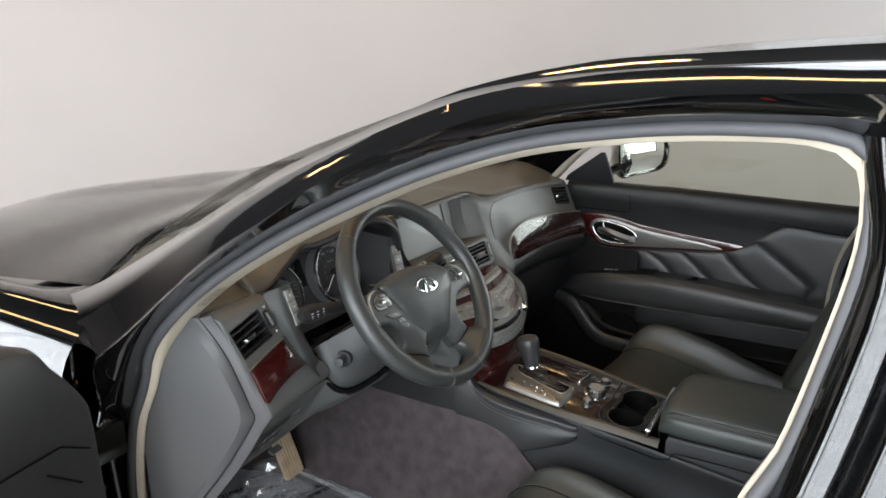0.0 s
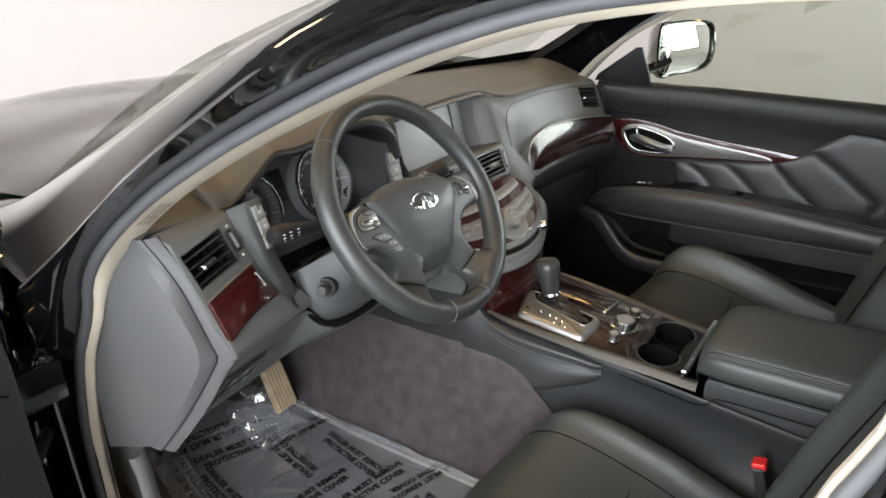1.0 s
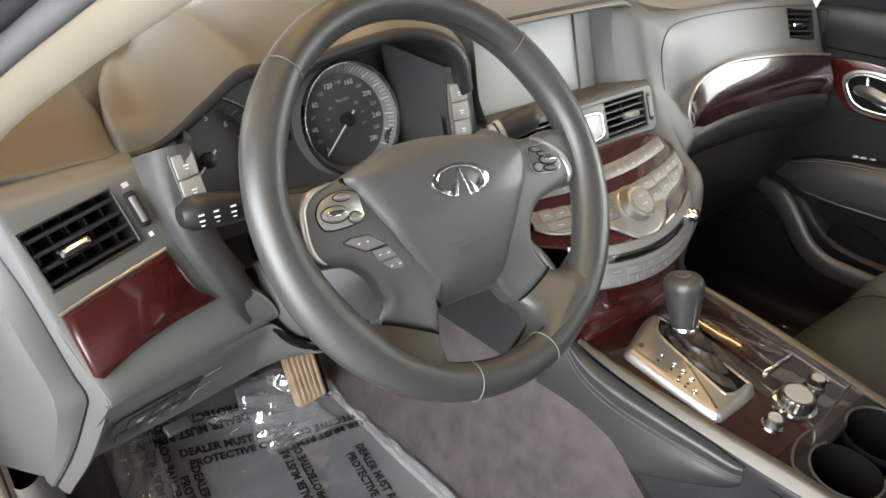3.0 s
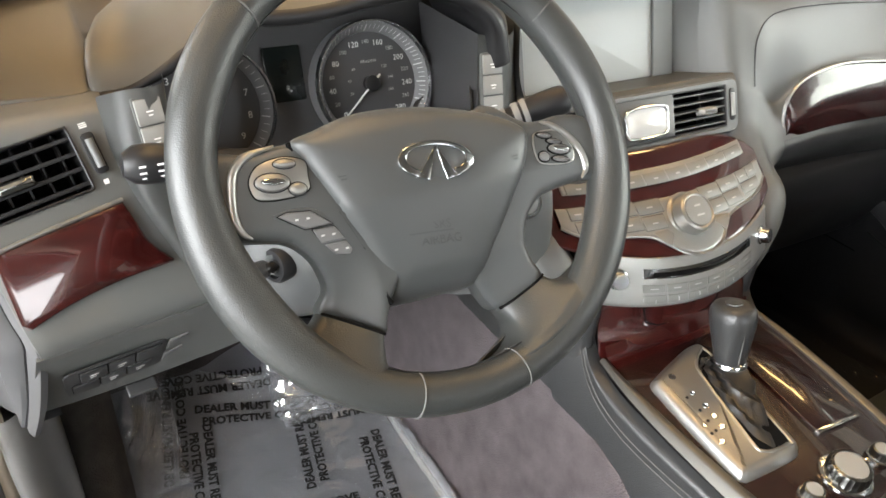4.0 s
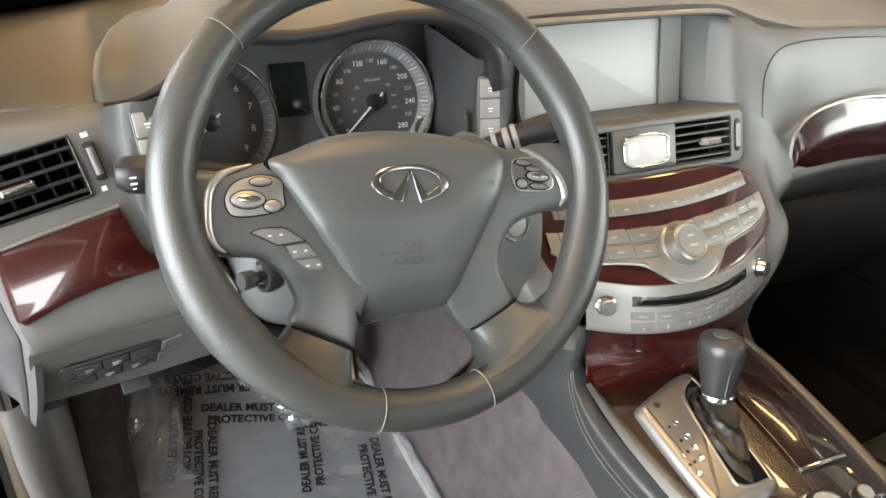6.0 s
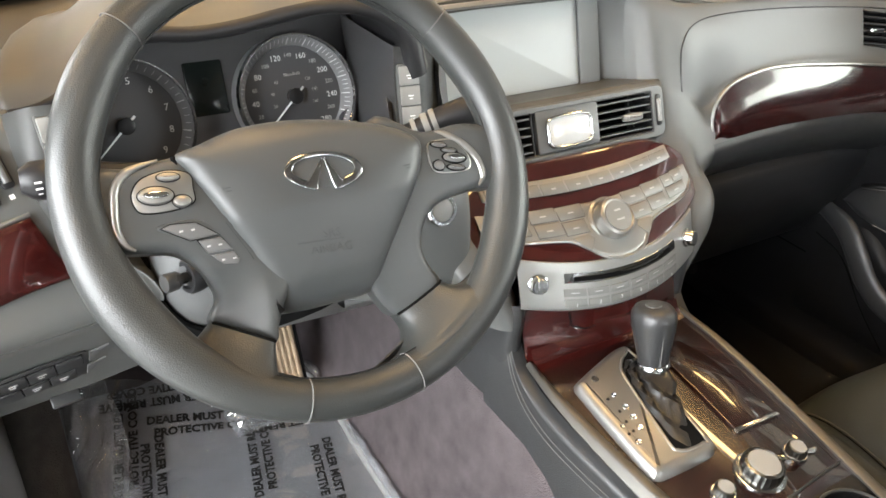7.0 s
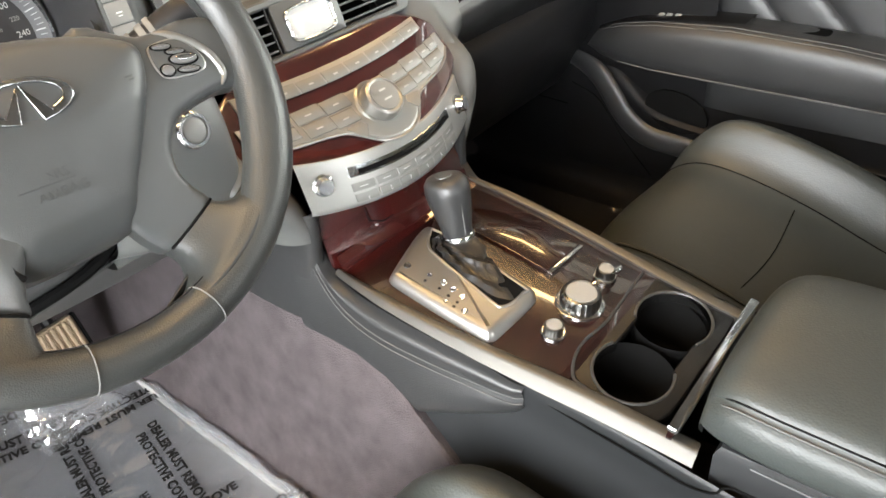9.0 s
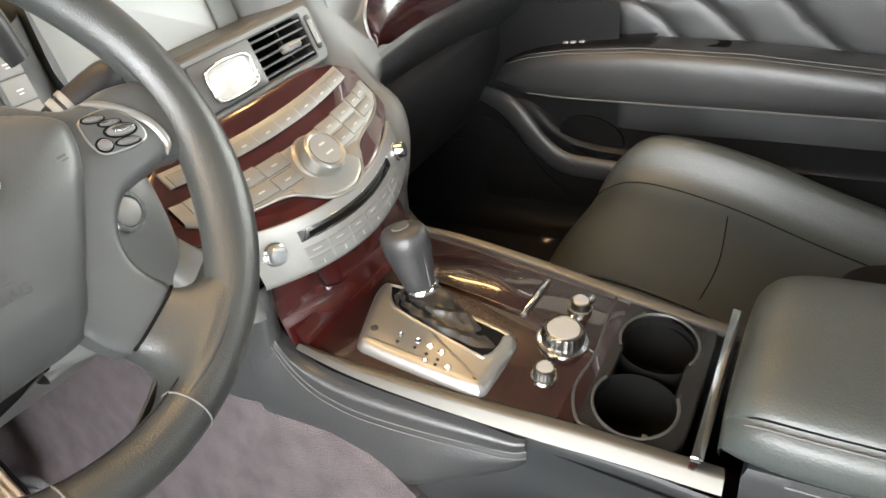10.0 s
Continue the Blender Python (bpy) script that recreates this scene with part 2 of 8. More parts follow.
def surf(ctrl, nu=6, nv=6, thick=0.0):
    """A smooth sheet through a grid of control points; thick: its depth behind the face (against the normals)."""
    rows = [cr(r, nv) for r in ctrl]
    cols = [cr([r[i] for r in rows], nu) for i in range(len(rows[0]))]
    rows = [[c[k] for c in cols] for k in range(len(cols[0]))]
    bm = skin(rows)
    if thick:
        bmesh.ops.solidify(bm, geom=bm.faces[:], thickness=thick)
    return bm


def fr(o, u, v):
    """A frame: origin o, x along u, y near v, z their normal."""
    u = Vector(u).normalized()
    w = u.cross(Vector(v)).normalized()
    v = w.cross(u)
    m = Matrix((u, v, w)).transposed().to_4x4()
    m.translation = o
    return m


def rrect(w, h, r, n=4, cx=0.0, cy=0.0):
    out = []
    for sx, sy, a0 in ((1, 1, 0), (-1, 1, 90), (-1, -1, 180), (1, -1, 270)):
        for k in range(n + 1):
            a = radians(a0 + 90 * k / n)
            out.append((cx + sx * (w / 2 - r) + r * math.cos(a), cy + sy * (h / 2 - r) + r * math.sin(a)))
    return out


def inset(P, d):
    n = len(P)
    area2 = sum(P[i - 1][0] * P[i][1] - P[i][0] * P[i - 1][1] for i in range(n))
    s = 1 if area2 > 0 else -1
    out = []
    for i in range(n):
        a, b, c = (Vector(P[(i + k) % n][:2]) for k in (-1, 0, 1))
        e1, e2 = (b - a), (c - b)
        if e1.length < 1e-9 or e2.length < 1e-9:
            out.append(tuple(b))
            continue
        e1.normalize(), e2.normalize()
        n1, n2 = Vector((-e1.y, e1.x)) * s, Vector((-e2.y, e2.x)) * s
        m = n1 + n2
        k = m.length
        m = m / k if k > 1e-6 else n1
        out.append(tuple(b + m * d / max(0.4, m.dot(n1))))
    return out


def slab(P, F, depth, bev=0.0008, bm=None, dome=0.0):
    """A plate of outline P in the frame F, from z = 0 to depth, with a rounded upper edge."""
    bm = bm or bmesh.new()
    loops = [(P, 0.0), (P, depth - bev), (inset(P, bev * 0.35), depth - bev * 0.3), (inset(P, bev), depth)]
    rows = [[F @ Vector((p[0], p[1], z)) for p in L] for L, z in loops]
    n0 = len(bm.verts)
    skin(rows, bm, closed=True)
    bm.verts.ensure_lookup_table()
    n = len(P)
    bm.faces.new([bm.verts[n0 + i] for i in range(n)])
    top = [bm.verts[n0 + 3 * n + i] for i in range(n)]
    if dome:
        c = bm.verts.new(F @ Vector((sum(p[0] for p in P) / n, sum(p[1] for p in P) / n, depth + dome)))
        for i in range(n):
            bm.faces.new((top[i - 1], top[i], c))
    else:
        bm.faces.new(top)
    return bm


def rim(outer, inner, F, depth, bev=0.0008, bm=None):
    """A frame between two outlines of the same count."""
    bm = bm or bmesh.new()
    loops = [(outer, 0.0), (outer, depth - bev), (inset(outer, bev), depth), (inset(inner, -bev), depth), (inner, depth - bev), (inner, 0.0)]
    rows = [[F @ Vector((p[0], p[1], z)) for p in L] for L, z in loops]
    rows.append(rows[0])
    n0 = len(bm.verts)
    skin(rows, bm, closed=True)
    bmesh.ops.remove_doubles(bm, verts=bm.verts[n0:], dist=1e-6)
    return bm


def lathe(prof, F, n=28, bm=None, ribs=0, depth=0.0):
    rows = []
    for r, z in prof:
        row = []
        for k in range(n):
            a = 2 * math.pi * k / n
            q = r * (1 - (depth if ribs and k % 2 else 0))
            row.append(F @ Vector((q * math.cos(a), q * math.sin(a), z)))
        rows.append(row)
    ring = prof[0][0] > 1e-6 and prof[-1][0] > 1e-6
    if ring:
        rows.append(rows[0])
    bm = bm or bmesh.new()
    n0 = len(bm.verts)
    skin(rows, bm, closed=True)
    bmesh.ops.remove_doubles(bm, verts=bm.verts[n0:], dist=1e-6)
    return bm


def tube(path, radius, n=10, closed=False, flat=1.0, up=(0, 0, 1), bm=None, prof=None):
    """A rod along the path; radius a number or one for each point."""
    path = [Vector(p) for p in path]
    L = len(path)
    rows = []
    for i, p in enumerate(path):
        a = path[i - 1] if (i or closed) else p
        b = path[(i + 1) % L] if (i < L - 1 or closed) else p
        t = (b - a).normalized()
        s = t.cross(Vector(up))
        s = s.normalized() if s.length > 1e-5 else Vector((1, 0, 0))
        u = s.cross(t)
        r = radius[i] if isinstance(radius, (list, tuple)) else radius
        if prof:
            rows.append([p + s * x + u * y for x, y in prof])
        else:
            rows.append([p + s * (r * math.cos(2 * math.pi * k / n)) + u * (r * flat * math.sin(2 * math.pi * k / n)) for k in range(n)])
    if closed:
        rows.append(rows[0])
    bm = skin(rows, bm, closed=True, cap=not closed)
    if closed:
        bmesh.ops.remove_doubles(bm, verts=bm.verts[:], dist=1e-6)
    return bm


def box(x0, y0, z0, x1, y1, z1, bev=0.003, bm=None):
    return slab([(x0, y0), (x1, y0), (x1, y1), (x0, y1)], Matrix.Translation((0, 0, z0)), z1 - z0, bev, bm)


def edge_distance(P, Q):
    """Distance of each point of Q from the closed outline P."""
    P, Q = np.array(P)[:, :2], np.array(Q)[:, :2]
    best = np.full(len(Q), 1e9)
    for a, b in zip(P, np.roll(P, -1, axis=0)):
        ab = b - a
        t = np.clip(((Q - a) @ ab) / max(1e-12, ab @ ab), 0, 1)
        best = np.minimum(best, np.linalg.norm(Q - a - t[:, None] * ab, axis=1))
    return best


def pillow(P, F, height, skirt=0.01, cell=0.004, bm=None):
    """A soft form over the outline P in the frame F: height(x, y, d) with d the distance from the edge."""
    P = np.array([p[:2] for p in P], float)
    lo, hi = P.min(0), P.max(0)
    gx, gy = np.meshgrid(np.arange(lo[0], hi[0], cell), np.arange(lo[1], hi[1], cell * 0.87))
    gx = gx + (np.arange(gx.shape[0]) % 2)[:, None] * cell / 2
    G = np.stack([gx.ravel(), gy.ravel()], 1)
    inside = np.zeros(len(G), bool)
    for a, b in zip(P, np.roll(P, -1, axis=0)):
        if a[1] != b[1]:
            c = (a[1] > G[:, 1]) != (b[1] > G[:, 1])
            inside ^= c & (G[:, 0] < (b[0] - a[0]) * (G[:, 1] - a[1]) / (b[1] - a[1]) + a[0])
    G = G[inside]
    G = G[edge_distance(P, G) > cell * 0.45]
    ring = [(P, 0.0)]
    pts = [Vector(p) for p in P] + [Vector(p) for p in inset([tuple(p) for p in P], cell * 0.25)] + [Vector(p) for p in G]
    n = len(P)
    res = delaunay_2d_cdt(pts, [(i, (i + 1) % n) for i in range(n)], [], 1, 1e-7)
    bm = bm or bmesh.new()
    D = edge_distance(P, [tuple(v) for v in res[0]])
    vs = [bm.verts.new(F @ Vector((v.x, v.y, height(v.x, v.y, d)))) for v, d in zip(res[0], D)]
    for f in res[2]:
        bm.faces.new([vs[i] for i in f])
    rows = [[F @ Vector((x, y, height(x, y, 0.0) - e)) for x, y in P] for e in (0.0, skirt)]
    skin(rows, bm, closed=True)
    bmesh.ops.remove_doubles(bm, verts=bm.verts[:], dist=1e-6)
    return bm


def quarter(d, r):
    """The rise of a rounded edge of radius r at the distance d."""
    k = 1 - min(1.0, d / r)
    return math.sqrt(max(0.0, 1 - k * k))


def text(name, words, size, F, material, parent, label="", depth=0.0, bold=0.0):
    cu = bpy.data.curves.new(name, "FONT")
    cu.body, cu.size, cu.align_x, cu.align_y, cu.extrude = words, size, "CENTER", "CENTER", depth
    cu.resolution_u, cu.offset = 2, bold
    tmp = bpy.data.objects.new(name, cu)
    me = bpy.data.meshes.new_from_object(tmp)
    bpy.data.objects.remove(tmp)
    me.transform(F)
    me.materials.append(material)
    ob = new(name, me)
    ob.parent = parent
    if parent.type == "EMPTY":
        ob.matrix_parent_inverse = Matrix.Translation(-parent.location)
    if label:
        ob["label"] = label
    return ob


def bars(rects, F, z, bm=None):
    """Flat printed marks: (cx, cy, w, h) in the frame F."""
    bm = bm or bmesh.new()
    for cx, cy, w, h in rects:
        bm.faces.new([bm.verts.new(F @ Vector((cx + sx * w / 2, cy + sy * h / 2, z))) for sx, sy in ((-1, -1), (1, -1), (1, 1), (-1, 1))])
    return bm


# ---- the showroom ----
def wall(name, boxes, material, label):
    bm = bmesh.new()
    for b in boxes:
        box(*b, 0.002, bm)
    return tagged(part(name, bm, material), label, "wall", kind="structure")


X0, X1, Y0, Y1, H = -3.6, 6.1, -5.0, 12.0, 3.6
tagged(part("floor", box(X0 - 0.2, Y0 - 0.2, -0.2, X1 + 0.2, Y1 + 0.2, 0.0), M_FLOOR), "smooth grey concrete showroom floor", "floor", kind="structure")
tagged(part("ceiling", box(X0 - 0.2, Y0 - 0.2, H, X1 + 0.2, Y1 + 0.2, H + 0.2), M_CEIL), "plain dark ceiling over the showroom", "ceiling", kind="structure")
tagged(part("wall_front", slab([(X1, -0.60), (X1 + 0.2, -0.44), (X0 - 0.2, 11.88), (X0 - 0.2, 11.44)], Matrix(), H, 0.002), M_WALL), "plain pale grey painted showroom wall", "wall", kind="structure")
wall("wall_right", [(X1, -0.9, 0, X1 + 0.2, -0.44, H), (X1, Y0, 0, X1 + 0.2, -4.5, H), (X1, -4.5, 0, X1 + 0.2, -0.9, 0.6), (X1, -4.5, 3.2, X1 + 0.2, -0.9, H)], M_WALL, "pale grey painted wall with a large window")
wall("wall_left", [(X0 - 0.2, 6.0, 0, X0, Y1, H), (X0 - 0.2, Y0, 0, X0, -2.2, H), (X0 - 0.2, -2.2, 0, X0, 6.0, 0.08), (X0 - 0.2, -2.2, 3.2, X0, 6.0, H)], M_WALL, "pale grey painted wall with an opening for unseen glazed doors")
wall("wall_back", [(X0, Y0 - 0.2, 0, -1.7, Y0, H), (2.9, Y0 - 0.2, 0, X1, Y0, H), (-1.7, Y0 - 0.2, 0, 2.9, Y0, 0.6), (-1.7, Y0 - 0.2, 3.2, 2.9, Y0, H)], M_WALL, "pale grey painted wall with a large window")


def window(name, along, c0, c1, z0, z1, at, count, label):
    """A window in a wall: along 'x' or 'y', from c0 to c1, with a frame, mullions and a bright outside."""
    w = thing(name, label, "window", kind="structure")

    def bar(nm, a0, a1, b0, b1):
        b = (a0, at - 0.03, b0, a1, at + 0.03, b1) if along == "x" else (at - 0.03, a0, b0, at + 0.03, a1, b1)
        part(nm, box(*b, 0.004), M_DARK, w)
    bar("window_frame", c0, c1, z0, z0 + 0.08), bar("window_frame", c0, c1, z1 - 0.08, z1)
    for i in range(count + 1):
        c = c0 + (c1 - c0) * i / count
        bar("mullion", c - 0.04, c + 0.04, z0, z1)
    off = 0.09 if at > 0 else -0.09
    b = (c0, at + off - 0.005, z0, c1, at + off + 0.005, z1) if along == "x" else (at + off - 0.005, c0, z0, at + off + 0.005, c1, z1)
    part("pane", box(*b, 0.001), M_DAY, w, "overexposed daylight outside")


window("window_1", "y", -4.5, -0.9, 0.6, 3.2, X1 + 0.1, 3, "large dark-framed window with bright daylight outside")
# unseen; run forward and down to the floor to brighten wall and footwell
window("window_2", "y", -2.2, 6.0, 0.08, 3.2, X0 - 0.1, 7, "unseen row of tall glazed doors, lengthened to throw in more daylight")
window("window_3", "x", -1.7, 2.9, 0.6, 3.2, Y0 - 0.1, 3, "large dark-framed window with bright daylight outside")
for lx, ly in LAMPS:
    lamp = thing("ceiling_lamp", "long warm white ceiling lamp in a pale housing", "ceiling lamp", "ceiling lamps", at=(lx, ly, H))
    part("housing", box(lx - 0.12, ly - 0.64, H - 0.06, lx + 0.12, ly + 0.64, H, 0.006), M_HOUSING, lamp)
    part("diffuser", box(lx - 0.09, ly - 0.6, H - 0.075, lx + 0.09, ly + 0.6, H - 0.061, 0.004), M_LAMP, lamp, "glowing warm diffuser")

# ---- car body ----
car = thing("saloon_car", "glossy black saloon car body with an open front doorway", "car", at=(0, 0, 0))


def even(P, n, smooth=4):
    """n points evenly spaced along the smooth curve through P."""
    P = cr(P, smooth)
    d = [0.0]
    for a, b in zip(P[:-1], P[1:]):
        d.append(d[-1] + float(np.linalg.norm(b - a)))
    out = []
    for k in range(n):
        s = d[-1] * k / (n - 1)
        i = min(max(0, int(np.searchsorted(d, s)) - 1), len(P) - 2)
        f = (s - d[i]) / max(1e-9, d[i + 1] - d[i])
        out.append(P[i] * (1 - min(1, f)) + P[i + 1] * min(1, f))
    return out


# inner edge of the front doorway, from the sill up the windscreen pillar, along the roof and down the door pillar
DOORWAY = [(-0.735, 1.07, 0.42), (-0.736, 1.075, 0.66), (-0.733, 1.045, 0.82), (-0.726, 1.009, 0.896), (-0.72, 0.988, 0.95), (-0.705, 0.955, 1.001), (-0.672, 0.873, 1.079), (-0.63, 0.784, 1.14), (-0.597, 0.695, 1.188), (-0.573, 0.605, 1.23),
           (-0.556, 0.534, 1.259), (-0.539, 0.44, 1.289), (-0.53, 0.362, 1.305), (-0.524, 0.25, 1.319), (-0.521, 0.157, 1.324), (-0.522, 0.075, 1.322), (-0.53, 0.03, 1.30), (-0.545, 0.022, 1.22), (-0.579, 0.046, 1.097), (-0.62, 0.072, 1.0), (-0.643, 0.1, 0.945), (-0.69, 0.14, 0.8), (-0.72, 0.16, 0.42)]


def outward(p, d, dx=0.0):
    o = Vector((0, p[1] - 0.5, p[2] - 0.93))
    o.normalize()
    return Vector((p[0] + dx + (0.42 * o.z * d if p[2] > 0.95 else 0), p[1] + o.y * d, p[2] + o.z * d))


EDGE = even(DOORWAY, 90)


def trim_edge(p):
    """The outer edge of the cream lining: a narrow return at roof and jamb, a broad one on the windscreen pillar."""
    w = min(1.0, max(0.0, (p[1] - 0.28) / 0.3)) * min(1.0, max(0.0, (p[2] - 0.93) / 0.1))
    a, b = Vector((-0.012, -0.003, 0.003)), Vector((-0.046, -0.018, 0.006))
    if p[1] < 0.2 and p[2] < 1.28:
        return Vector(p) + Vector((-0.004, -0.005, 0.0))
    return outward(Vector(p) + a * (1 - w) + b * w, 0.010)


def doorway_trim(s):
    """Seal and lining round a front doorway; s = 1 the driver's, -1 the passenger's."""
    def f(P):
        return [Vector((s * p[0], p[1], p[2])) for p in P]
    q = [trim_edge(p) for p in EDGE]
    inner = [Vector(p) for p in EDGE]
    rows = [[p + Vector((0.012, 0.012 if p.y > 0.25 else 0.0, 0.004)) for p in inner], [p + Vector((0.003, 0.004 if p.y > 0.25 else 0.001, 0.0)) for p in inner], inner, [p * 0.85 + r * 0.15 + Vector((0, -0.0025, 0)) for p, r in zip(inner, q)], [p * 0.4 + r * 0.6 + Vector((0, -0.004, 0)) for p, r in zip(inner, q)], q, [r + Vector((-0.002, 0.006, 0.004)) for r in q]]
    part("doorway_lining", skin([f(r) for r in rows]), M_CREAM, car, "pale cream edge lining of the doorway", sharp=60)
    part("doorway_seal", tube(f([outward(r, 0.0080, -0.004) for r in q]), 0.0088, 12, flat=0.8, up=(1, 0, 0)), M_SEAL, car, "soft grey rubber doorway seal")
    if s > 0:
        i = min(range(len(EDGE)), key=lambda k: abs(EDGE[k][2] - 1.075) + (EDGE[k][1] < 0.5))
        F = fr(rows[4][i] + Vector((0.001, -0.002, 0)), rows[4][i + 2] - rows[4][i - 2], rows[5][i] - rows[2][i])
        up = 1 if (F.to_3x3() @ Vector((0, 0, 1))).y < 0 else -1
        part("lining_mark", bars([(x, y, 0.011, 0.0032) for x in (-0.03, -0.017, -0.004, 0.009) for y in (-0.007, 0.001, 0.009)], F, up * 0.0012), mat("brown_print", (0.16, 0.13, 0.1), 0.7, bump=0), car, "small printed mark")


doorway_trim(1)
doorway_trim(-1)

CREASE = [(-0.80, 1.02, 0.985), (-0.775, 0.952, 1.04), (-0.752, 0.861, 1.116), (-0.735, 0.787, 1.172), (-0.71, 0.695, 1.233), (-0.69, 0.607, 1.287), (-0.668, 0.531, 1.321), (-0.652, 0.469, 1.344), (-0.632, 0.39, 1.367), (-0.61, 0.261, 1.383), (-0.594, 0.092, 1.389), (-0.59, 0.01, 1.389), (-0.585, -0.1, 1.388), (-0.58, -0.9, 1.36)]
BROW = [(-0.775, 1.21, 1.02), (-0.758, 1.122, 1.052), (-0.725, 0.98, 1.128), (-0.69, 0.849, 1.206), (-0.665, 0.748, 1.262), (-0.647, 0.653, 1.302), (-0.632, 0.564, 1.339), (-0.618, 0.482, 1.369), (-0.606, 0.405, 1.388), (-0.597, 0.334, 1.40), (-0.588, 0.268, 1.408), (-0.577, 0.146, 1.413), (-0.572, 0.007, 1.418), (-0.565, -0.1, 1.42), (-0.555, -0.9, 1.392)]
N = 40
UP = [outward(trim_edge(p), 0.0155, -0.004) for p in even(DOORWAY[2:17], N)]


def side_rail(s):
    def f(P):
        return [Vector((s * p[0], p[1], p[2])) for p in P]
    e, b = even(CREASE[:13], N), even(BROW[:14], N)
    rows = [UP, [Vector(u) * 0.72 + Vector(q) * 0.28 + Vector((-0.012, 0, 0)) for u, q in zip(UP, e)],
            [Vector(u) * 0.66 + Vector(q) * 0.34 + Vector((-0.028, 0, 0)) for u, q in zip(UP, e)],
            [Vector(u) * 0.25 + Vector(q) * 0.75 + Vector((-0.03, 0, 0)) for u, q in zip(UP, e)],
            [Vector(q) + Vector((-0.022, 0, -0.004)) for q in e], [Vector(q) + Vector((-0.012, 0.0, 0.006)) for q in e],
            [Vector(q) * 0.5 + Vector(r) * 0.5 + Vector((-0.017, 0, 0.011)) for q, r in zip(e, b)], b, [Vector(q) + Vector((0.03, 0.012, 0.012)) for q in b],
            [Vector(q) + Vector((0.035, 0.008, -0.012)) for q in b]]
    part("side_rail", skin([f(r) for r in rows]), M_PAINT, car, "glossy black windscreen pillar and roof rail", sharp=50)


side_rail(1)
side_rail(-1)


def arch(y, z, xe, ze, n=9):
    """A roof section at y: crown height z, edge at xe and height ze."""
    return [(xe * t, y, ze + (z - ze) * (1 - t * t)) for t in np.linspace(-1, 1, n)]


part("roof", surf([arch(0.47, 1.408, 0.54, 1.392), arch(0.2, 1.430, 0.52, 1.422), arch(-0.3, 1.436, 0.515, 1.426), arch(-0.9, 1.42, 0.51, 1.40), arch(-1.35, 1.39, 0.5, 1.345)], 5, 2, 0.004), M_PAINT, car, "glossy black roof panel")
part("headliner", surf([arch(0.45, 1.394, 0.53, 1.345), arch(0.2, 1.414, 0.51, 1.37), arch(-0.3, 1.419, 0.5, 1.375), arch(-0.9, 1.402, 0.5, 1.345), arch(-1.35, 1.35, 0.49, 1.3)], 4, 2, 0.006), M_BEIGE, car, "pale beige roof lining")
GL = cr([(-0.715, 1.185, 1.04), (-0.45, 1.42, 1.01), (0, 1.53, 1.0), (0.45, 1.42, 1.01), (0.715, 1.185, 1.04)], 5)
GT = cr([(-0.55, 0.50, 1.384), (-0.3, 0.47, 1.400), (0, 0.455, 1.409), (0.3, 0.47, 1.400), (0.55, 0.50, 1.384)], 5)
GM = [a * 0.5 + b * 0.5 + np.array([0, 0.035, 0.03]) for a, b in zip(GL, GT)]
glass = part("windscreen", surf([GL, GM, GT], 5, 1, 0.004), M_CLEAR, car, "clear curved windscreen")
glass.visible_shadow = False
part("windscreen_border", skin([[g + np.array([0, -0.004, -0.012]) for g in GL], [g * 0.8 + t * 0.2 + np.array([0, -0.004, -0.008]) for g, t in zip(GL, GT)]]), M_HOLE, car, "black dotted border of the windscreen")

# hood, cowl and wings
HOODR = [(-0.60, 1.385, 0.985), (-0.45, 1.49, 1.0), (-0.3, 1.58, 1.01), (0, 1.64, 1.02), (0.3, 1.58, 1.01), (0.45, 1.49, 1.0), (0.60, 1.385, 0.985)]


part("hood", surf([[(x, y - 0.004, z - 0.03) for x, y, z in HOODR], HOODR, [(x * 1.06, y * 0.55 + 0.85, z - 0.004) for x, y, z in HOODR], [(x * 1.18, 1.95 - 0.1 * abs(x), z + 0.004) for x, y, z in HOODR],
                   [(x * 1.18, 2.35 - 0.2 * abs(x), z - 0.012) for x, y, z in HOODR], [(x * 1.1, 2.72 - 0.3 * abs(x), z - 0.10) for x, y, z in HOODR]], 5, 5, 0.003), M_PAINT, car, "glossy black hood that mirrors the wall")
part("cowl", surf([[(x * 1.12, y - 0.01, z - 0.045) for x, y, z in HOODR], [(x * 1.12, y - 0.09, z - 0.06) for x, y, z in HOODR], [(x * 1.14, y - 0.17, z - 0.035) for x, y, z in HOODR]], 3, 3), M_DARK, car, "black plastic cowl below the windscreen")
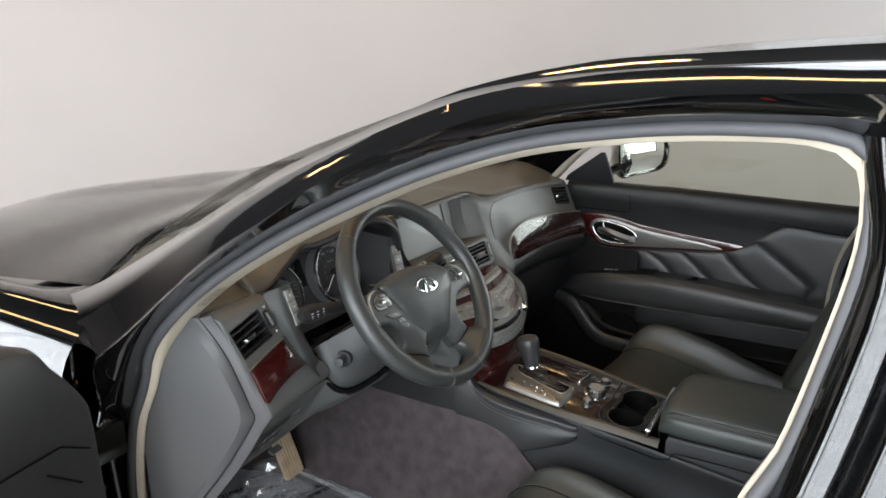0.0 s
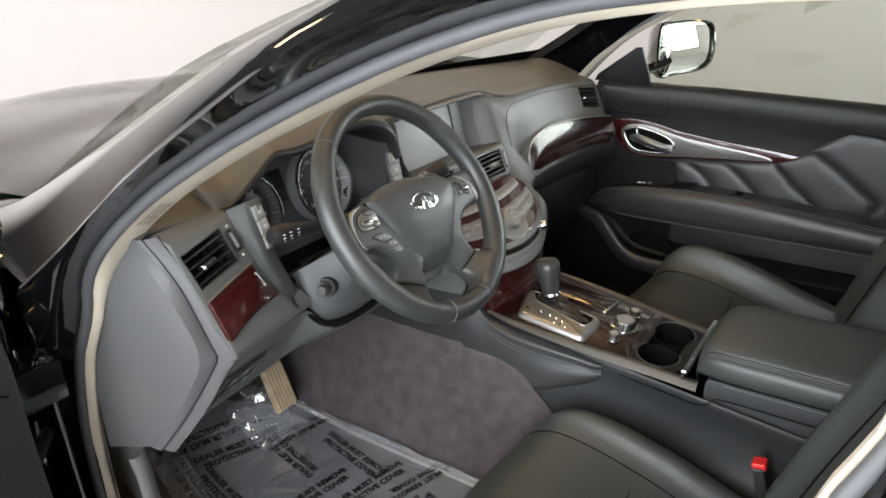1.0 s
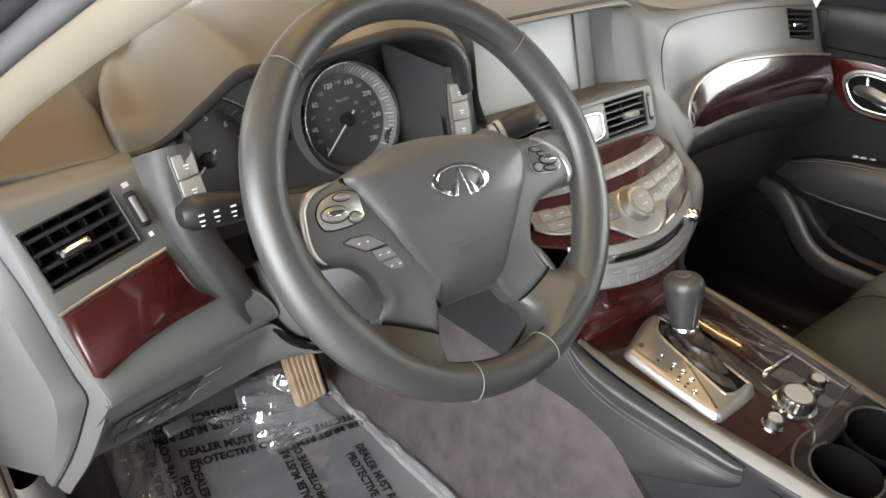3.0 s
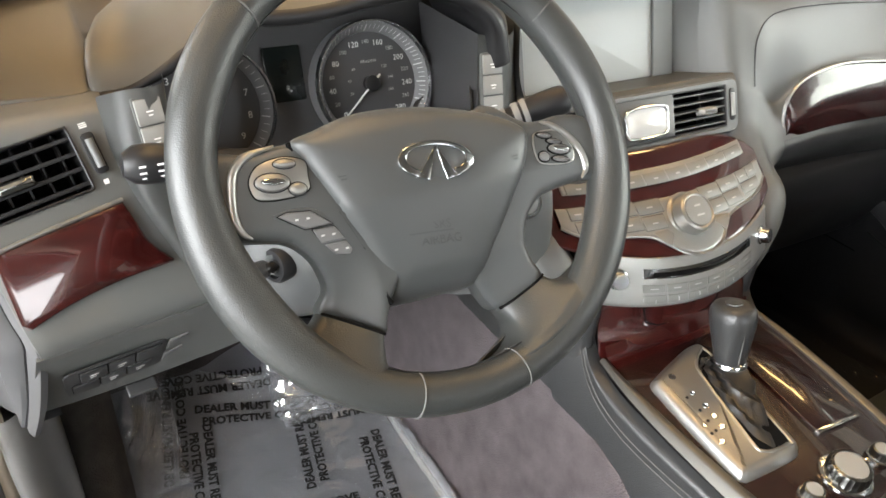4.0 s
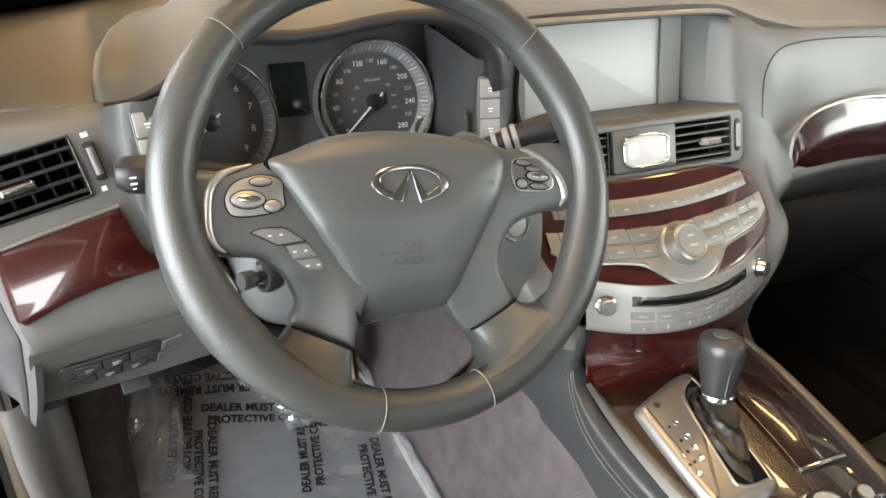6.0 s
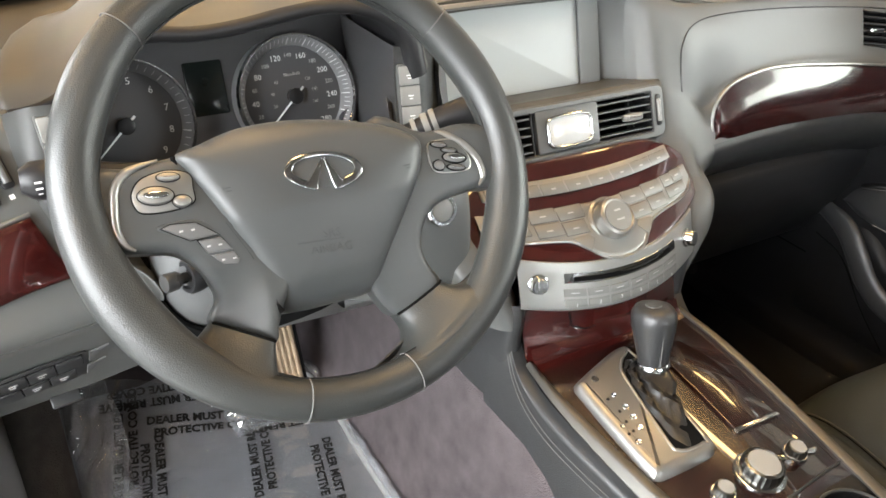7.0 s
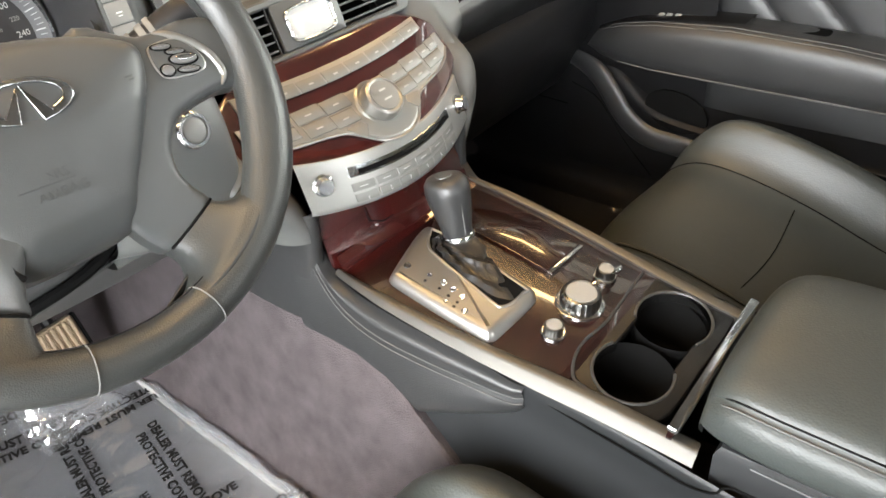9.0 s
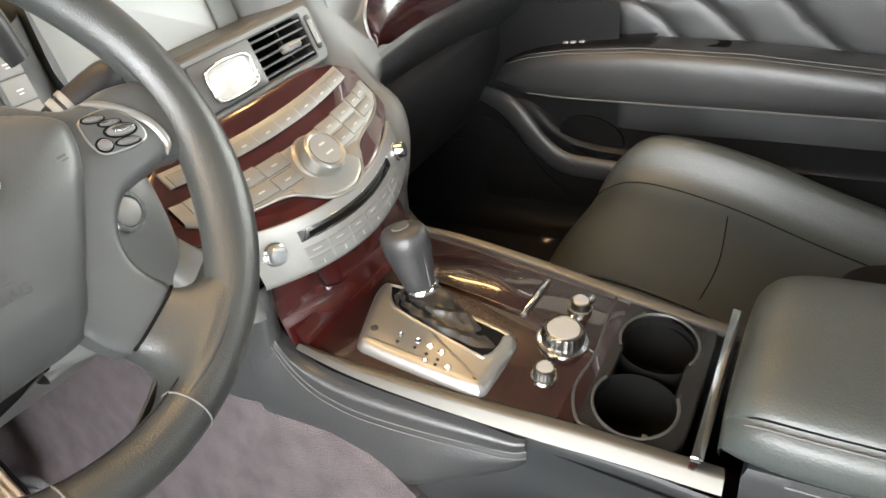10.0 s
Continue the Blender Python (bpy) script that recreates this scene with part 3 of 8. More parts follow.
for s in (1, -1):
    def W(P):
        return [(s * x, y, z) for x, y, z in P]
    part("fender", surf([W([(-0.70, 1.19, 1.045), (-0.70, 1.40, 1.015), (-0.72, 1.9, 1.01), (-0.7, 2.4, 0.95)]), W([(-0.79, 1.075, 1.03), (-0.80, 1.4, 1.05), (-0.83, 1.9, 1.045), (-0.78, 2.4, 0.94)]),
                         W([(-0.845, 1.07, 0.96), (-0.865, 1.4, 0.985), (-0.89, 1.9, 0.97), (-0.83, 2.4, 0.86)]), W([(-0.86, 1.07, 0.82), (-0.88, 1.4, 0.83), (-0.90, 1.9, 0.8), (-0.85, 2.4, 0.7)]),
                         W([(-0.87, 1.07, 0.3), (-0.88, 1.4, 0.3), (-0.9, 1.9, 0.3), (-0.85, 2.4, 0.3)])], 5, 5, 0.002), M_PAINT, car, "glossy black front wing")
    # door jamb behind the wing
    part("door_jamb", surf([W([(-0.842, 1.075, 0.97), (-0.833, 1.115, 0.985), (-0.80, 1.122, 0.985), (-0.774, 1.097, 0.975), (-0.748, 1.072, 0.96)]), W([(-0.85, 1.08, 0.75), (-0.838, 1.12, 0.75), (-0.80, 1.128, 0.75), (-0.774, 1.103, 0.75), (-0.748, 1.078, 0.75)]),
                            W([(-0.86, 1.08, 0.35), (-0.842, 1.125, 0.35), (-0.80, 1.133, 0.35), (-0.774, 1.108, 0.35), (-0.748, 1.083, 0.35)])], 4, 4, 0.003), M_PAINT, car, "glossy black door jamb")
    part("sill", box(min(s * 0.70, s * 0.86), -0.95, 0.24, max(s * 0.70, s * 0.86), 1.1, 0.40, 0.02), M_PAINT, car, "glossy black door sill")
# round plugs in the jamb
for z, y in ((0.925, 1.0965), (0.835, 1.099)):
    part("jamb_plug", lathe([(0.0, 0), (0.019, 0), (0.019, 0.002), (0.016, 0.004), (0.0, 0.004)], fr((-0.776, y, z), (0, 0, 1), (-0.69, -0.72, 0)), 20), M_SEAL, car, "round grey rubber plug")
# rear side: door pillar, rear door, lower body
for s in (1, -1):
    def W(P):
        return [(s * x, y, z) for x, y, z in P]
    LOW = [(-0.535, 0.02, 1.34), (-0.56, 0.0, 1.22), (-0.605, 0.022, 1.09), (-0.66, 0.06, 0.95), (-0.72, 0.11, 0.8), (-0.745, 0.13, 0.4)]
    part("door_pillar", surf([W([(x + 0.005, y + 0.012, z) for x, y, z in LOW]), W([(x - 0.03, y - 0.005, z) for x, y, z in LOW]), W([(x - 0.036, y - 0.03, z) for x, y, z in LOW]), W([(x - 0.018, y - 0.042, z) for x, y, z in LOW]),
                              W([(x - 0.05, y - 0.055, z) for x, y, z in LOW]), W([(x - 0.056, y - 0.075, z) for x, y, z in LOW])], 3, 4, 0.002), M_PAINT, car, "glossy black pillar between the doors")
    R0 = [(x - 0.055, y - 0.08, z) for x, y, z in LOW]
    part("rear_door_frame", surf([W(R0), W([(x - 0.004, y - 0.03, z) for x, y, z in R0]), W([(x - 0.003, y - 0.1, z) for x, y, z in R0])], 2, 4, 0.004), M_PAINT, car, "glossy black rear door frame")
    part("rear_door", surf([W([(-0.73, -0.06, 0.93), (-0.73, -0.5, 0.94), (-0.72, -1.2, 0.95)]), W([(-0.80, -0.05, 0.88), (-0.81, -0.5, 0.89), (-0.8, -1.2, 0.9)]), W([(-0.83, -0.03, 0.7), (-0.84, -0.5, 0.7), (-0.82, -1.2, 0.72)]), W([(-0.84, -0.0, 0.4), (-0.84, -0.5, 0.35), (-0.82, -1.2, 0.4)])], 4, 4, 0.01), M_PAINT, car, "glossy black rear door")
    part("window_strip", tube(W([(-0.735, -0.05, 0.945), (-0.735, -0.5, 0.955), (-0.72, -1.2, 0.965)]), 0.007, 8), M_CHROME, car, "chrome strip under the window")
    g = part("rear_window", surf([W([(-0.72, -0.12, 0.94), (-0.72, -0.5, 0.95), (-0.7, -1.1, 0.97)]), W([(-0.66, -0.16, 1.15), (-0.66, -0.5, 1.16), (-0.64, -1.0, 1.15)]), W([(-0.57, -0.17, 1.37), (-0.57, -0.5, 1.37), (-0.56, -0.85, 1.34)])], 3, 3, 0.004), M_GLASS, car, "dark tinted rear window")
    g.visible_shadow = False
    part("rear_quarter", surf([W([(-0.54, -0.9, 1.39), (-0.56, -1.4, 1.3), (-0.62, -2.0, 1.05)]), W([(-0.70, -1.05, 1.0), (-0.71, -1.4, 1.0), (-0.72, -2.0, 0.98)])], 3, 3, 0.01), M_PAINT, car, "glossy black rear pillar")
part("rear_shelf", box(-0.7, -2.0, 0.9, 0.7, -1.3, 0.94, 0.01), M_DARK, car, "black rear parcel shelf")
part("floor_pan", box(-0.84, -2.2, 0.2, 0.84, 1.6, 0.33, 0.02), M_DARK, car)
part("rear_bulkhead", box(-0.8, -2.3, 0.2, 0.8, -2.0, 0.95, 0.02), M_PAINT, car)
for s in (1, -1):
    part("footwell_side", box(min(s * 0.73, s * 0.75), 1.08 if s < 0 else 0.88, 0.3, max(s * 0.73, s * 0.75), 1.6, 1.0, 0.004), M_DARK, car)
part("firewall", box(-0.75, 1.56, 0.2, 0.75, 1.62, 0.95, 0.01), M_DARK, car)
for wx in (-0.78, 0.78):
    for wy in (1.75, -1.15):
        part("tyre", lathe([(0.2, -0.11), (0.32, -0.11), (0.345, -0.07), (0.345, 0.07), (0.32, 0.11), (0.2, 0.11)], fr((wx, wy, 0.345), (0, 1, 0), (0, 0, 1)), 32), M_HOLE, car)

from mathutils.bvhtree import BVHTree
# ---- dashboard ----
dash = thing("dashboard", "grey soft-touch dashboard with dark red wood trim", "dashboard")


def face_y(x, z):
    """The slanting outer faces of the dash, the same on both sides."""
    return 0.555 - 0.171 * abs(x) + 0.433 * z


# upper pad, seen from the windscreen back to the upper edge of the face


def crest(x):
    """Upper rear edge of the pad."""
    return [(-0.70, 0.925, 1.036), (-0.62, 0.926, 1.032), (-0.565, 0.935, 1.030), (-0.55, 1.0, 1.035), (-0.50, 1.07, 1.03), (-0.35, 1.08, 1.03), (-0.2, 1.07, 1.03), (-0.165, 1.0, 1.045), (-0.148, 0.945, 1.075), (-0.08, 0.926, 1.0845), (0.0, 0.924, 1.0865), (0.1, 0.924, 1.086), (0.15, 0.924, 1.081), (0.2, 0.920, 1.066), (0.24, 0.912, 1.058), (0.29, 0.907, 1.052), (0.45, 0.905, 1.046), (0.56, 0.905, 1.035), (0.70, 0.905, 1.022)]


top_rows = []
for x, y, z in crest(0):
    yf = 1.46 - 0.6 * x * x
    top_rows.append([(x, yf, 1.05), (x, yf * 0.6 + y * 0.4, 1.072 + 0.35 * max(0, z - 1.06)), (x, yf * 0.25 + y * 0.75, z * 0.6 + 1.07 * 0.4 + 0.008), (x, y + 0.012, z + 0.004), (x, y, z), (x, y + 0.004, z - 0.012)])
part("upper_pad", surf(top_rows, 4, 5), M_DASH_TOP, dash, "dark grey upper pad of the dashboard")

# driver's outer face: bezel, wood, lower roll
def cut_hole(bm, F, w, h):
    """Cuts the rectangle w x h of the frame F clean through a sheet."""
    M = F.to_3x3()
    for ax, d in ((0, w / 2), (0, -w / 2), (1, h / 2), (1, -h / 2)):
        n = M.col[ax]
        bmesh.ops.bisect_plane(bm, geom=bm.verts[:] + bm.edges[:] + bm.faces[:], plane_co=F.translation + n * d, plane_no=n)
    inv = F.inverted()
    gone = []
    for f in bm.faces:
        c = inv @ f.calc_center_median()
        if abs(c.x) < w / 2 and abs(c.y) < h / 2 and abs(c.z) < 0.06:
            gone.append(f)
    bmesh.ops.delete(bm, geom=gone, context="FACES")
    return bm


VENT_L = fr((-0.629, face_y(-0.629, 0.988) - 0.001, 0.988), (1, 0.20, 0.15), (0, 0.433, 1))
VENT_R = fr((0.629, 0.8835, 0.988), (1, -0.2, -0.12), (0, 0.433, 1))
XL_FACE = ([0.66, 0.861, 0.88, 0.934, 1.016, 1.031], [-0.651, -0.651, -0.656, -0.669, -0.681, -0.684])
rows = []
for z, xr, dy in ((1.031, -0.565, 0.035), (1.030, -0.566, 0.018), (1.024, -0.566, 0.0), (0.99, -0.558, 0.0), (0.95, -0.545, 0.0), (0.92, -0.526, 0.0), (0.90, -0.505, 0.0), (0.885, -0.490, 0.0), (0.872, -0.482, 0.0), (0.862, -0.479, 0.003), (0.854, -0.479, 0.010), (0.848, -0.479, 0.02)):
    xl = float(np.interp(z, *XL_FACE))
    r = [(x, face_y(x, z) + dy, z) for x in (xl + (xr - xl) * u for u in (0, 0.02, 0.25, 0.5, 0.75, 0.93, 1.0))]
    r[0] = (r[0][0] - 0.002, r[0][1] + 0.006, r[0][2])
    rows.append(r + [(xr + 0.004, face_y(xr, z) + dy + 0.004, z), (xr + 0.006, face_y(xr, z) + dy + 0.05, z)])
part("driver_face", cut_hole(surf(rows, 3, 4), VENT_L, 0.084, 0.054), M_DASH, dash, "grey outer face of the dash beside the wheel")
# sloping underside with the switches; it runs on as the rim of the column's opening
rows = []
for x, zt, zb in ((-0.655, 0.851, 0.672), (-0.62, 0.851, 0.682), (-0.58, 0.851, 0.692), (-0.545, 0.850, 0.702), (-0.515, 0.850, 0.713), (-0.495, 0.849, 0.720), (-0.482, 0.846, 0.726), (-0.470, 0.832, 0.732), (-0.455, 0.812, 0.737), (-0.435, 0.799, 0.738), (-0.40, 0.792, 0.724), (-0.34, 0.791, 0.706), (-0.28, 0.795, 0.697), (-0.22, 0.800, 0.690), (-0.165, 0.802, 0.686)):
    lean = -0.03 * (x < -0.64)
    yt = min(face_y(x, zt) + 0.012, 0.857)
    yb = 0.833 + (0.855 - zb) * 0.86
    row = [(x, yt + 0.022, zt + 0.004), (x, yt + 0.006, zt + 0.003)]
    for u in (0.0, 0.3, 0.65, 0.97):
        z = zt * (1 - u) + zb * u
        row.append((x + lean * (0.86 - z) / 0.19, yt * (1 - u) + yb * u, z))
    rows.append(row + [(x + lean, yb + 0.012, zb), (x + lean, yb + 0.07, zb + 0.01)])
part("lower_face", surf(rows, 4, 4), M_DASH, dash, "grey sloping underside of the dash with switches")
# end of the dash between the face and the end cover
SEAM = [(-0.705, 0.905, 1.036), (-0.692, 0.889, 1.0), (-0.681, 0.873, 0.96), (-0.674, 0.861, 0.92), (-0.667, 0.852, 0.88), (-0.662, 0.849, 0.856), (-0.665, 0.862, 0.83), (-0.677, 0.915, 0.75), (-0.692, 0.980, 0.668)]
FRONT = [(-0.6885, 0.898, 1.036), (-0.680, 0.877, 1.0), (-0.6735, 0.860, 0.96), (-0.668, 0.846, 0.92), (-0.658, 0.831, 0.88), (-0.653, 0.824, 0.858), (-0.656, 0.842, 0.83), (-0.669, 0.895, 0.75), (-0.686, 0.960, 0.668)]
rows = [cr(SEAM, 4), [(p * 0.5 + q * 0.5) + np.array((-0.0015, -0.001, 0)) for p, q in zip(cr(SEAM, 4), cr(FRONT, 4))], cr(FRONT, 4), [p + np.array((0.006, 0.004, 0)) for p in cr(FRONT, 4)]]
part("dash_end", skin([[Vector(p) for p in r] for r in rows]), M_LIGHT, dash, "grey end of the dash beside the wood panel")
part("end_seam", tube([p + np.array((-0.0005, 0.0, 0)) for p in cr(SEAM, 4)], 0.0007, 6), M_DARK, dash)

# passenger face below the crease: pad, roll, glove box
PZ = (1.080, 1.074, 1.060, 1.03, 0.972, 0.955, 0.93, 0.91, 0.89, 0.87, 0.85, 0.82)
rows = [[(x, y, z - dz) for y, z in zip(ys, PZ)] for x, dz, ys in ((0.137, 0.0, (0.950, 0.942, 0.934, 0.930, 0.913, 0.908, 0.90, 0.885, 0.87, 0.85, 0.84, 0.83)),
                                                                 (0.149, 0.001, (0.944, 0.930, 0.919, 0.912, 0.893, 0.885, 0.875, 0.86, 0.842, 0.822, 0.81, 0.80)),
                                                                 (0.163, 0.003, (0.940, 0.921, 0.9075, 0.898, 0.877, 0.869, 0.859, 0.845, 0.827, 0.808, 0.792, 0.78)),
                                                                 (0.185, 0.007, (0.940, 0.918, 0.9025, 0.891, 0.872, 0.864, 0.853, 0.839, 0.821, 0.802, 0.788, 0.78)))]
rows.append([(0.208, y, z) for y, z in ((0.93, 1.06), (0.91, 1.057), (0.9, 1.048), (0.885, 1.018), (0.869, 0.955), (0.861, 0.938), (0.849, 0.91), (0.836, 0.886), (0.826, 0.868), (0.818, 0.845), (0.815, 0.818), (0.83, 0.788))])
for x, y0, z0, wt, wb in ((0.24, 0.9, 1.046, 0.925, 0.885), (0.28, 0.9, 1.0465, 0.952, 0.888), (0.32, 0.9, 1.045, 0.962, 0.89), (0.42, 0.9, 1.041, 0.966, 0.889), (0.55, 0.9, 1.03, 0.952, 0.882), (0.64, 0.9, 1.02, 0.938, 0.868), (0.71, 0.9, 1.012, 0.925, 0.853)):
    rows.append([(x, y0 + 0.03, z0 + 0.012), (x, y0 + 0.010, z0 + 0.009), (x, y0, z0), (x, 0.885, z0 - 0.03), (x, 0.868, wt + 0.012), (x, 0.86, wt), (x, 0.846, (wt + wb) / 2), (x, 0.838, wb), (x, 0.834, wb - 0.012), (x, 0.84, wb - 0.035), (x, 0.862, wb - 0.06), (x, 0.90, wb - 0.09)])
part("passenger_roll", surf([[(x, y - 0.0012, z) for x, y, z in r[7:]] for r in rows[5:]], 5, 4), M_LEATHER, dash, "black leather roll below the wood strip")
pad_bm = surf(rows, 5, 4)
pad_tree = BVHTree.FromBMesh(pad_bm)


def on_pad(x, z):
    hit = pad_tree.ray_cast(Vector((x, 0.5, z)), Vector((0, 1, 0)))[0]
    return (x, hit.y if hit else 0.9, z)


CREASE_LINE = [on_pad(p[0], p[1]) for p in cr([(0.196, 0.955), (0.196, 0.985), (0.199, 1.01), (0.214, 1.03), (0.25, 1.0395), (0.32, 1.041), (0.42, 1.037), (0.55, 1.027), (0.64, 1.017), (0.71, 1.009)], 6)]
part("passenger_pad", cut_hole(pad_bm, VENT_R, 0.084, 0.054), M_DASH, dash, "grey padded passenger face with a wave-shaped crease")
rows = []
for x in (0.17, 0.3, 0.45, 0.6, 0.715):
    rows.append([(x, 0.90, 0.80), (x, 0.885, 0.775), (x, 0.89, 0.72), (x, 0.94, 0.62), (x, 1.0, 0.56), (x, 1.15, 0.53)])
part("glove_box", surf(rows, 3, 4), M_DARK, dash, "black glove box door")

# wood strip on the passenger side
UPW = cr([(0.243, 0.846, 0.888), (0.2425, 0.852, 0.925), (0.262, 0.856, 0.95), (0.30, 0.858, 0.963), (0.37, 0.858, 0.968), (0.50, 0.855, 0.956), (0.60, 0.852, 0.943), (0.70, 0.848, 0.927)], 4)
LOW_ = cr([(0.2435, 0.846, 0.886), (0.27, 0.838, 0.888), (0.30, 0.836, 0.890), (0.334, 0.836, 0.891), (0.39, 0.834, 0.891), (0.50, 0.832, 0.886), (0.60, 0.83, 0.876), (0.71, 0.829, 0.856)], 4)
mid = [a * 0.5 + b * 0.5 + np.array([0, -0.006, 0.0]) for a, b in zip(UPW, LOW_)]
part("wood_trim", surf([UPW, mid, LOW_], 5, 1, 0.004), M_WOOD, dash, "dark red lacquered wood strip")
part("trim_edge", tube([p + np.array([0, -0.002, 0.002]) for p in UPW], 0.0022, 8), M_SILVER, dash, "thin silver edge of the wood strip")
part("crease_line", tube(CREASE_LINE, 0.0011, 6), M_DARK, dash, "dark seam along the pad")

# wood on the driver's side, in the frame of the face
FL = fr((-0.6, face_y(-0.6, 0.92), 0.92), (1, 0.171, 0), (0, 0.433, 1))


def on_face(x, z):
    v = FL.inverted() @ Vector((x, face_y(x, z), z))
    return (v.x, v.y)


WL = [on_face(*p) for p in cr([(-0.665, 0.94), (-0.64, 0.944), (-0.60, 0.95), (-0.566, 0.955)], 3)] + [on_face(*p) for p in cr([(-0.560, 0.94), (-0.552, 0.92), (-0.536, 0.902)], 3)] + [on_face(*p) for p in cr([(-0.537, 0.9), (-0.58, 0.898), (-0.62, 0.892), (-0.652, 0.883)], 3)] + [on_face(-0.658, 0.888)]
part("wood_trim", slab(WL, FL, 0.006, 0.003), M_WOOD, dash, "dark red lacquered wood panel")
part("trim_edge", tube([FL @ Vector((*on_face(*p), 0.004)) for p in cr([(-0.667, 0.941), (-0.64, 0.946), (-0.60, 0.952), (-0.566, 0.957)], 4)], 0.0018, 8), M_SILVER, dash, "thin silver edge of the wood panel")

# end cap of the dash at the doorway
INNER = [(-0.7105, 0.950, 1.035), (-0.706, 0.926, 1.012), (-0.701, 0.879, 0.958), (-0.694, 0.859, 0.912), (-0.689, 0.853, 0.882), (-0.687, 0.861, 0.848), (-0.688, 0.886, 0.808), (-0.692, 0.935, 0.742), (-0.697, 1.0, 0.668)]
A, B = cr([(p[0] - 0.0015, p[1] + 0.001, p[2]) for p in SEAM], 4), cr(INNER, 4)
BACK = [np.array((-0.733, 1.06, q[2])) for q in B]
rows = [A, [a * 0.86 + b * 0.14 + np.array((-0.003, -0.001, 0)) for a, b in zip(A, B)], [a * 0.45 + b * 0.55 + np.array((-0.003, -0.001, 0)) for a, b in zip(A, B)], [a * 0.12 + b * 0.88 + np.array((-0.0025, 0, 0)) for a, b in zip(A, B)],
        [b + np.array((-0.0012, 0.004, 0)) for b in B], [b * 0.8 + c * 0.2 for b, c in zip(B, BACK)], [b * 0.4 + c * 0.6 for b, c in zip(B, BACK)], BACK]
bm = skin([[Vector(p) for p in r] for r in rows])
top = [Vector(r[0]) for r in rows]
bot = [Vector(r[-1]) for r in rows]
skin([bot, [p + Vector((0.04, 0, 0.003)) for p in bot]], bm)
skin([top, [p + Vector((0.02, 0.01, 0.004)) for p in top]], bm)
part("end_cap", bm, M_LIGHT, dash, "grey plastic cover on the dash end", sharp=24)

# lower edge of the dash below the column
rows = []
for x in (-0.30, -0.26, -0.20, -0.125):
    rows.append([(x, 0.840, 0.806), (x, 0.836, 0.800), (x, 0.842, 0.794), (x, 0.87, 0.79), (x, 0.95, 0.80), (x, 1.06, 0.82)])
part("knee_panel", surf(rows, 4, 4), M_DASH, dash, "grey knee panel under the wheel")
rows = []
for x, dy in ((-0.30, 0.03), (-0.27, 0.008), (-0.24, 0.0), (-0.21, 0.0), (-0.185, 0.004), (-0.172, 0.014), (-0.165, 0.035)):
    rows.append([(x, 0.86 + dy, 0.975), (x, 0.82 + dy, 0.968), (x, 0.797 + dy, 0.945), (x, 0.784 + dy, 0.91), (x, 0.779 + dy, 0.87), (x, 0.785 + dy, 0.835), (x, 0.80 + dy, 0.812), (x, 0.83 + dy, 0.80)])
part("column_surround", surf(rows, 3, 4), M_DASH, dash, "grey dash skin round the steering column")

# ---- instrument binnacle ----
binnacle = thing("instrument_binnacle", "dark grey hooded binnacle with two round gauges", "instrument panel")
HOOD_EDGE = cr([(-0.568, 1.004), (-0.564, 1.026), (-0.535, 1.027), (-0.508, 1.035), (-0.48, 1.050), (-0.457, 1.065), (-0.437, 1.073), (-0.405, 1.070), (-0.377, 1.070), (-0.341, 1.074), (-0.306, 1.081), (-0.274, 1.086), (-0.241, 1.084), (-0.215, 1.074), (-0.198, 1.055), (-0.192, 1.028), (-0.190, 1.016)], 4)


def hood_line(y, dz, out):
    """The hood's edge moved to depth y, raised by dz and spread outwards at its inner end."""
    row = []
    shift = float(np.interp(y, [0.95, 1.0, 1.06, 1.15, 1.28, 1.36], [0, 0.010, 0.032, 0.07, 0.13, 0.17]))
    for x, z in HOOD_EDGE:
        e = max(0.0, (x + 0.30) / 0.11)
        w = max(0.0, 1 - (x + 0.565) / 0.14)
        ys = y + float(np.interp(x, [-0.57, -0.33, -0.26, -0.19], [0.0, 0.0, -0.018, -0.036])) * max(0.0, 1 - (y - 0.92) / 0.12)
        thin = min(1.0, max(0.2, (x + 0.565) / 0.07)) if dz < 0.02 else 1.0
        row.append((x + out * min(1.0, e) + shift * min(1.0, w), ys, z + dz * thin * (1 - 0.55 * min(1.0, e) ** 3)))
    return row


part("hood", skin([hood_line(0.930, 0.015, 0.022), hood_line(0.938, 0.022, 0.029), hood_line(0.955, 0.030, 0.033), hood_line(0.985, 0.038, 0.036), hood_line(1.03, 0.044, 0.040), hood_line(1.09, 0.044, 0.044), hood_line(1.17, 0.034, 0.048), hood_line(1.28, 0.008, 0.05), hood_line(1.36, -0.02, 0.05)]), M_DASH_TOP, binnacle, "grey hood over the gauges", sharp=60)
part("hood_lip", skin([hood_line(1.0, 0.004, -0.012), hood_line(0.95, 0.001, -0.002), hood_line(0.931, 0.0, 0.0), hood_line(0.926, 0.003, 0.004), hood_line(0.9245, 0.008, 0.012), hood_line(0.926, 0.013, 0.019), hood_line(0.931, 0.0155, 0.0225)]), M_DARK, binnacle, "black rolled lip of the hood", sharp=70)
GF = fr((-0.355, 0.99, 1.0), (1, 0, 0), (0, 0.287, 0.958))
PAN = [(x + 0.355, (z - 1.0) * 1.06 + 0.004) for x, z in HOOD_EDGE[4:-4]]
PAN = [(-0.185, -0.11)] + PAN + [(0.17, -0.11)]
M_PANEL_GREY = mat("gauge_panel_grey", (0.085, 0.085, 0.087), 0.45, scale=8, fine=1500, bump=0.15)
part("gauge_panel", slab(PAN, GF @ Matrix.Translation((0, 0, -0.034)), 0.01, 0.001), M_PANEL_GREY, binnacle, "dark grey gauge panel")
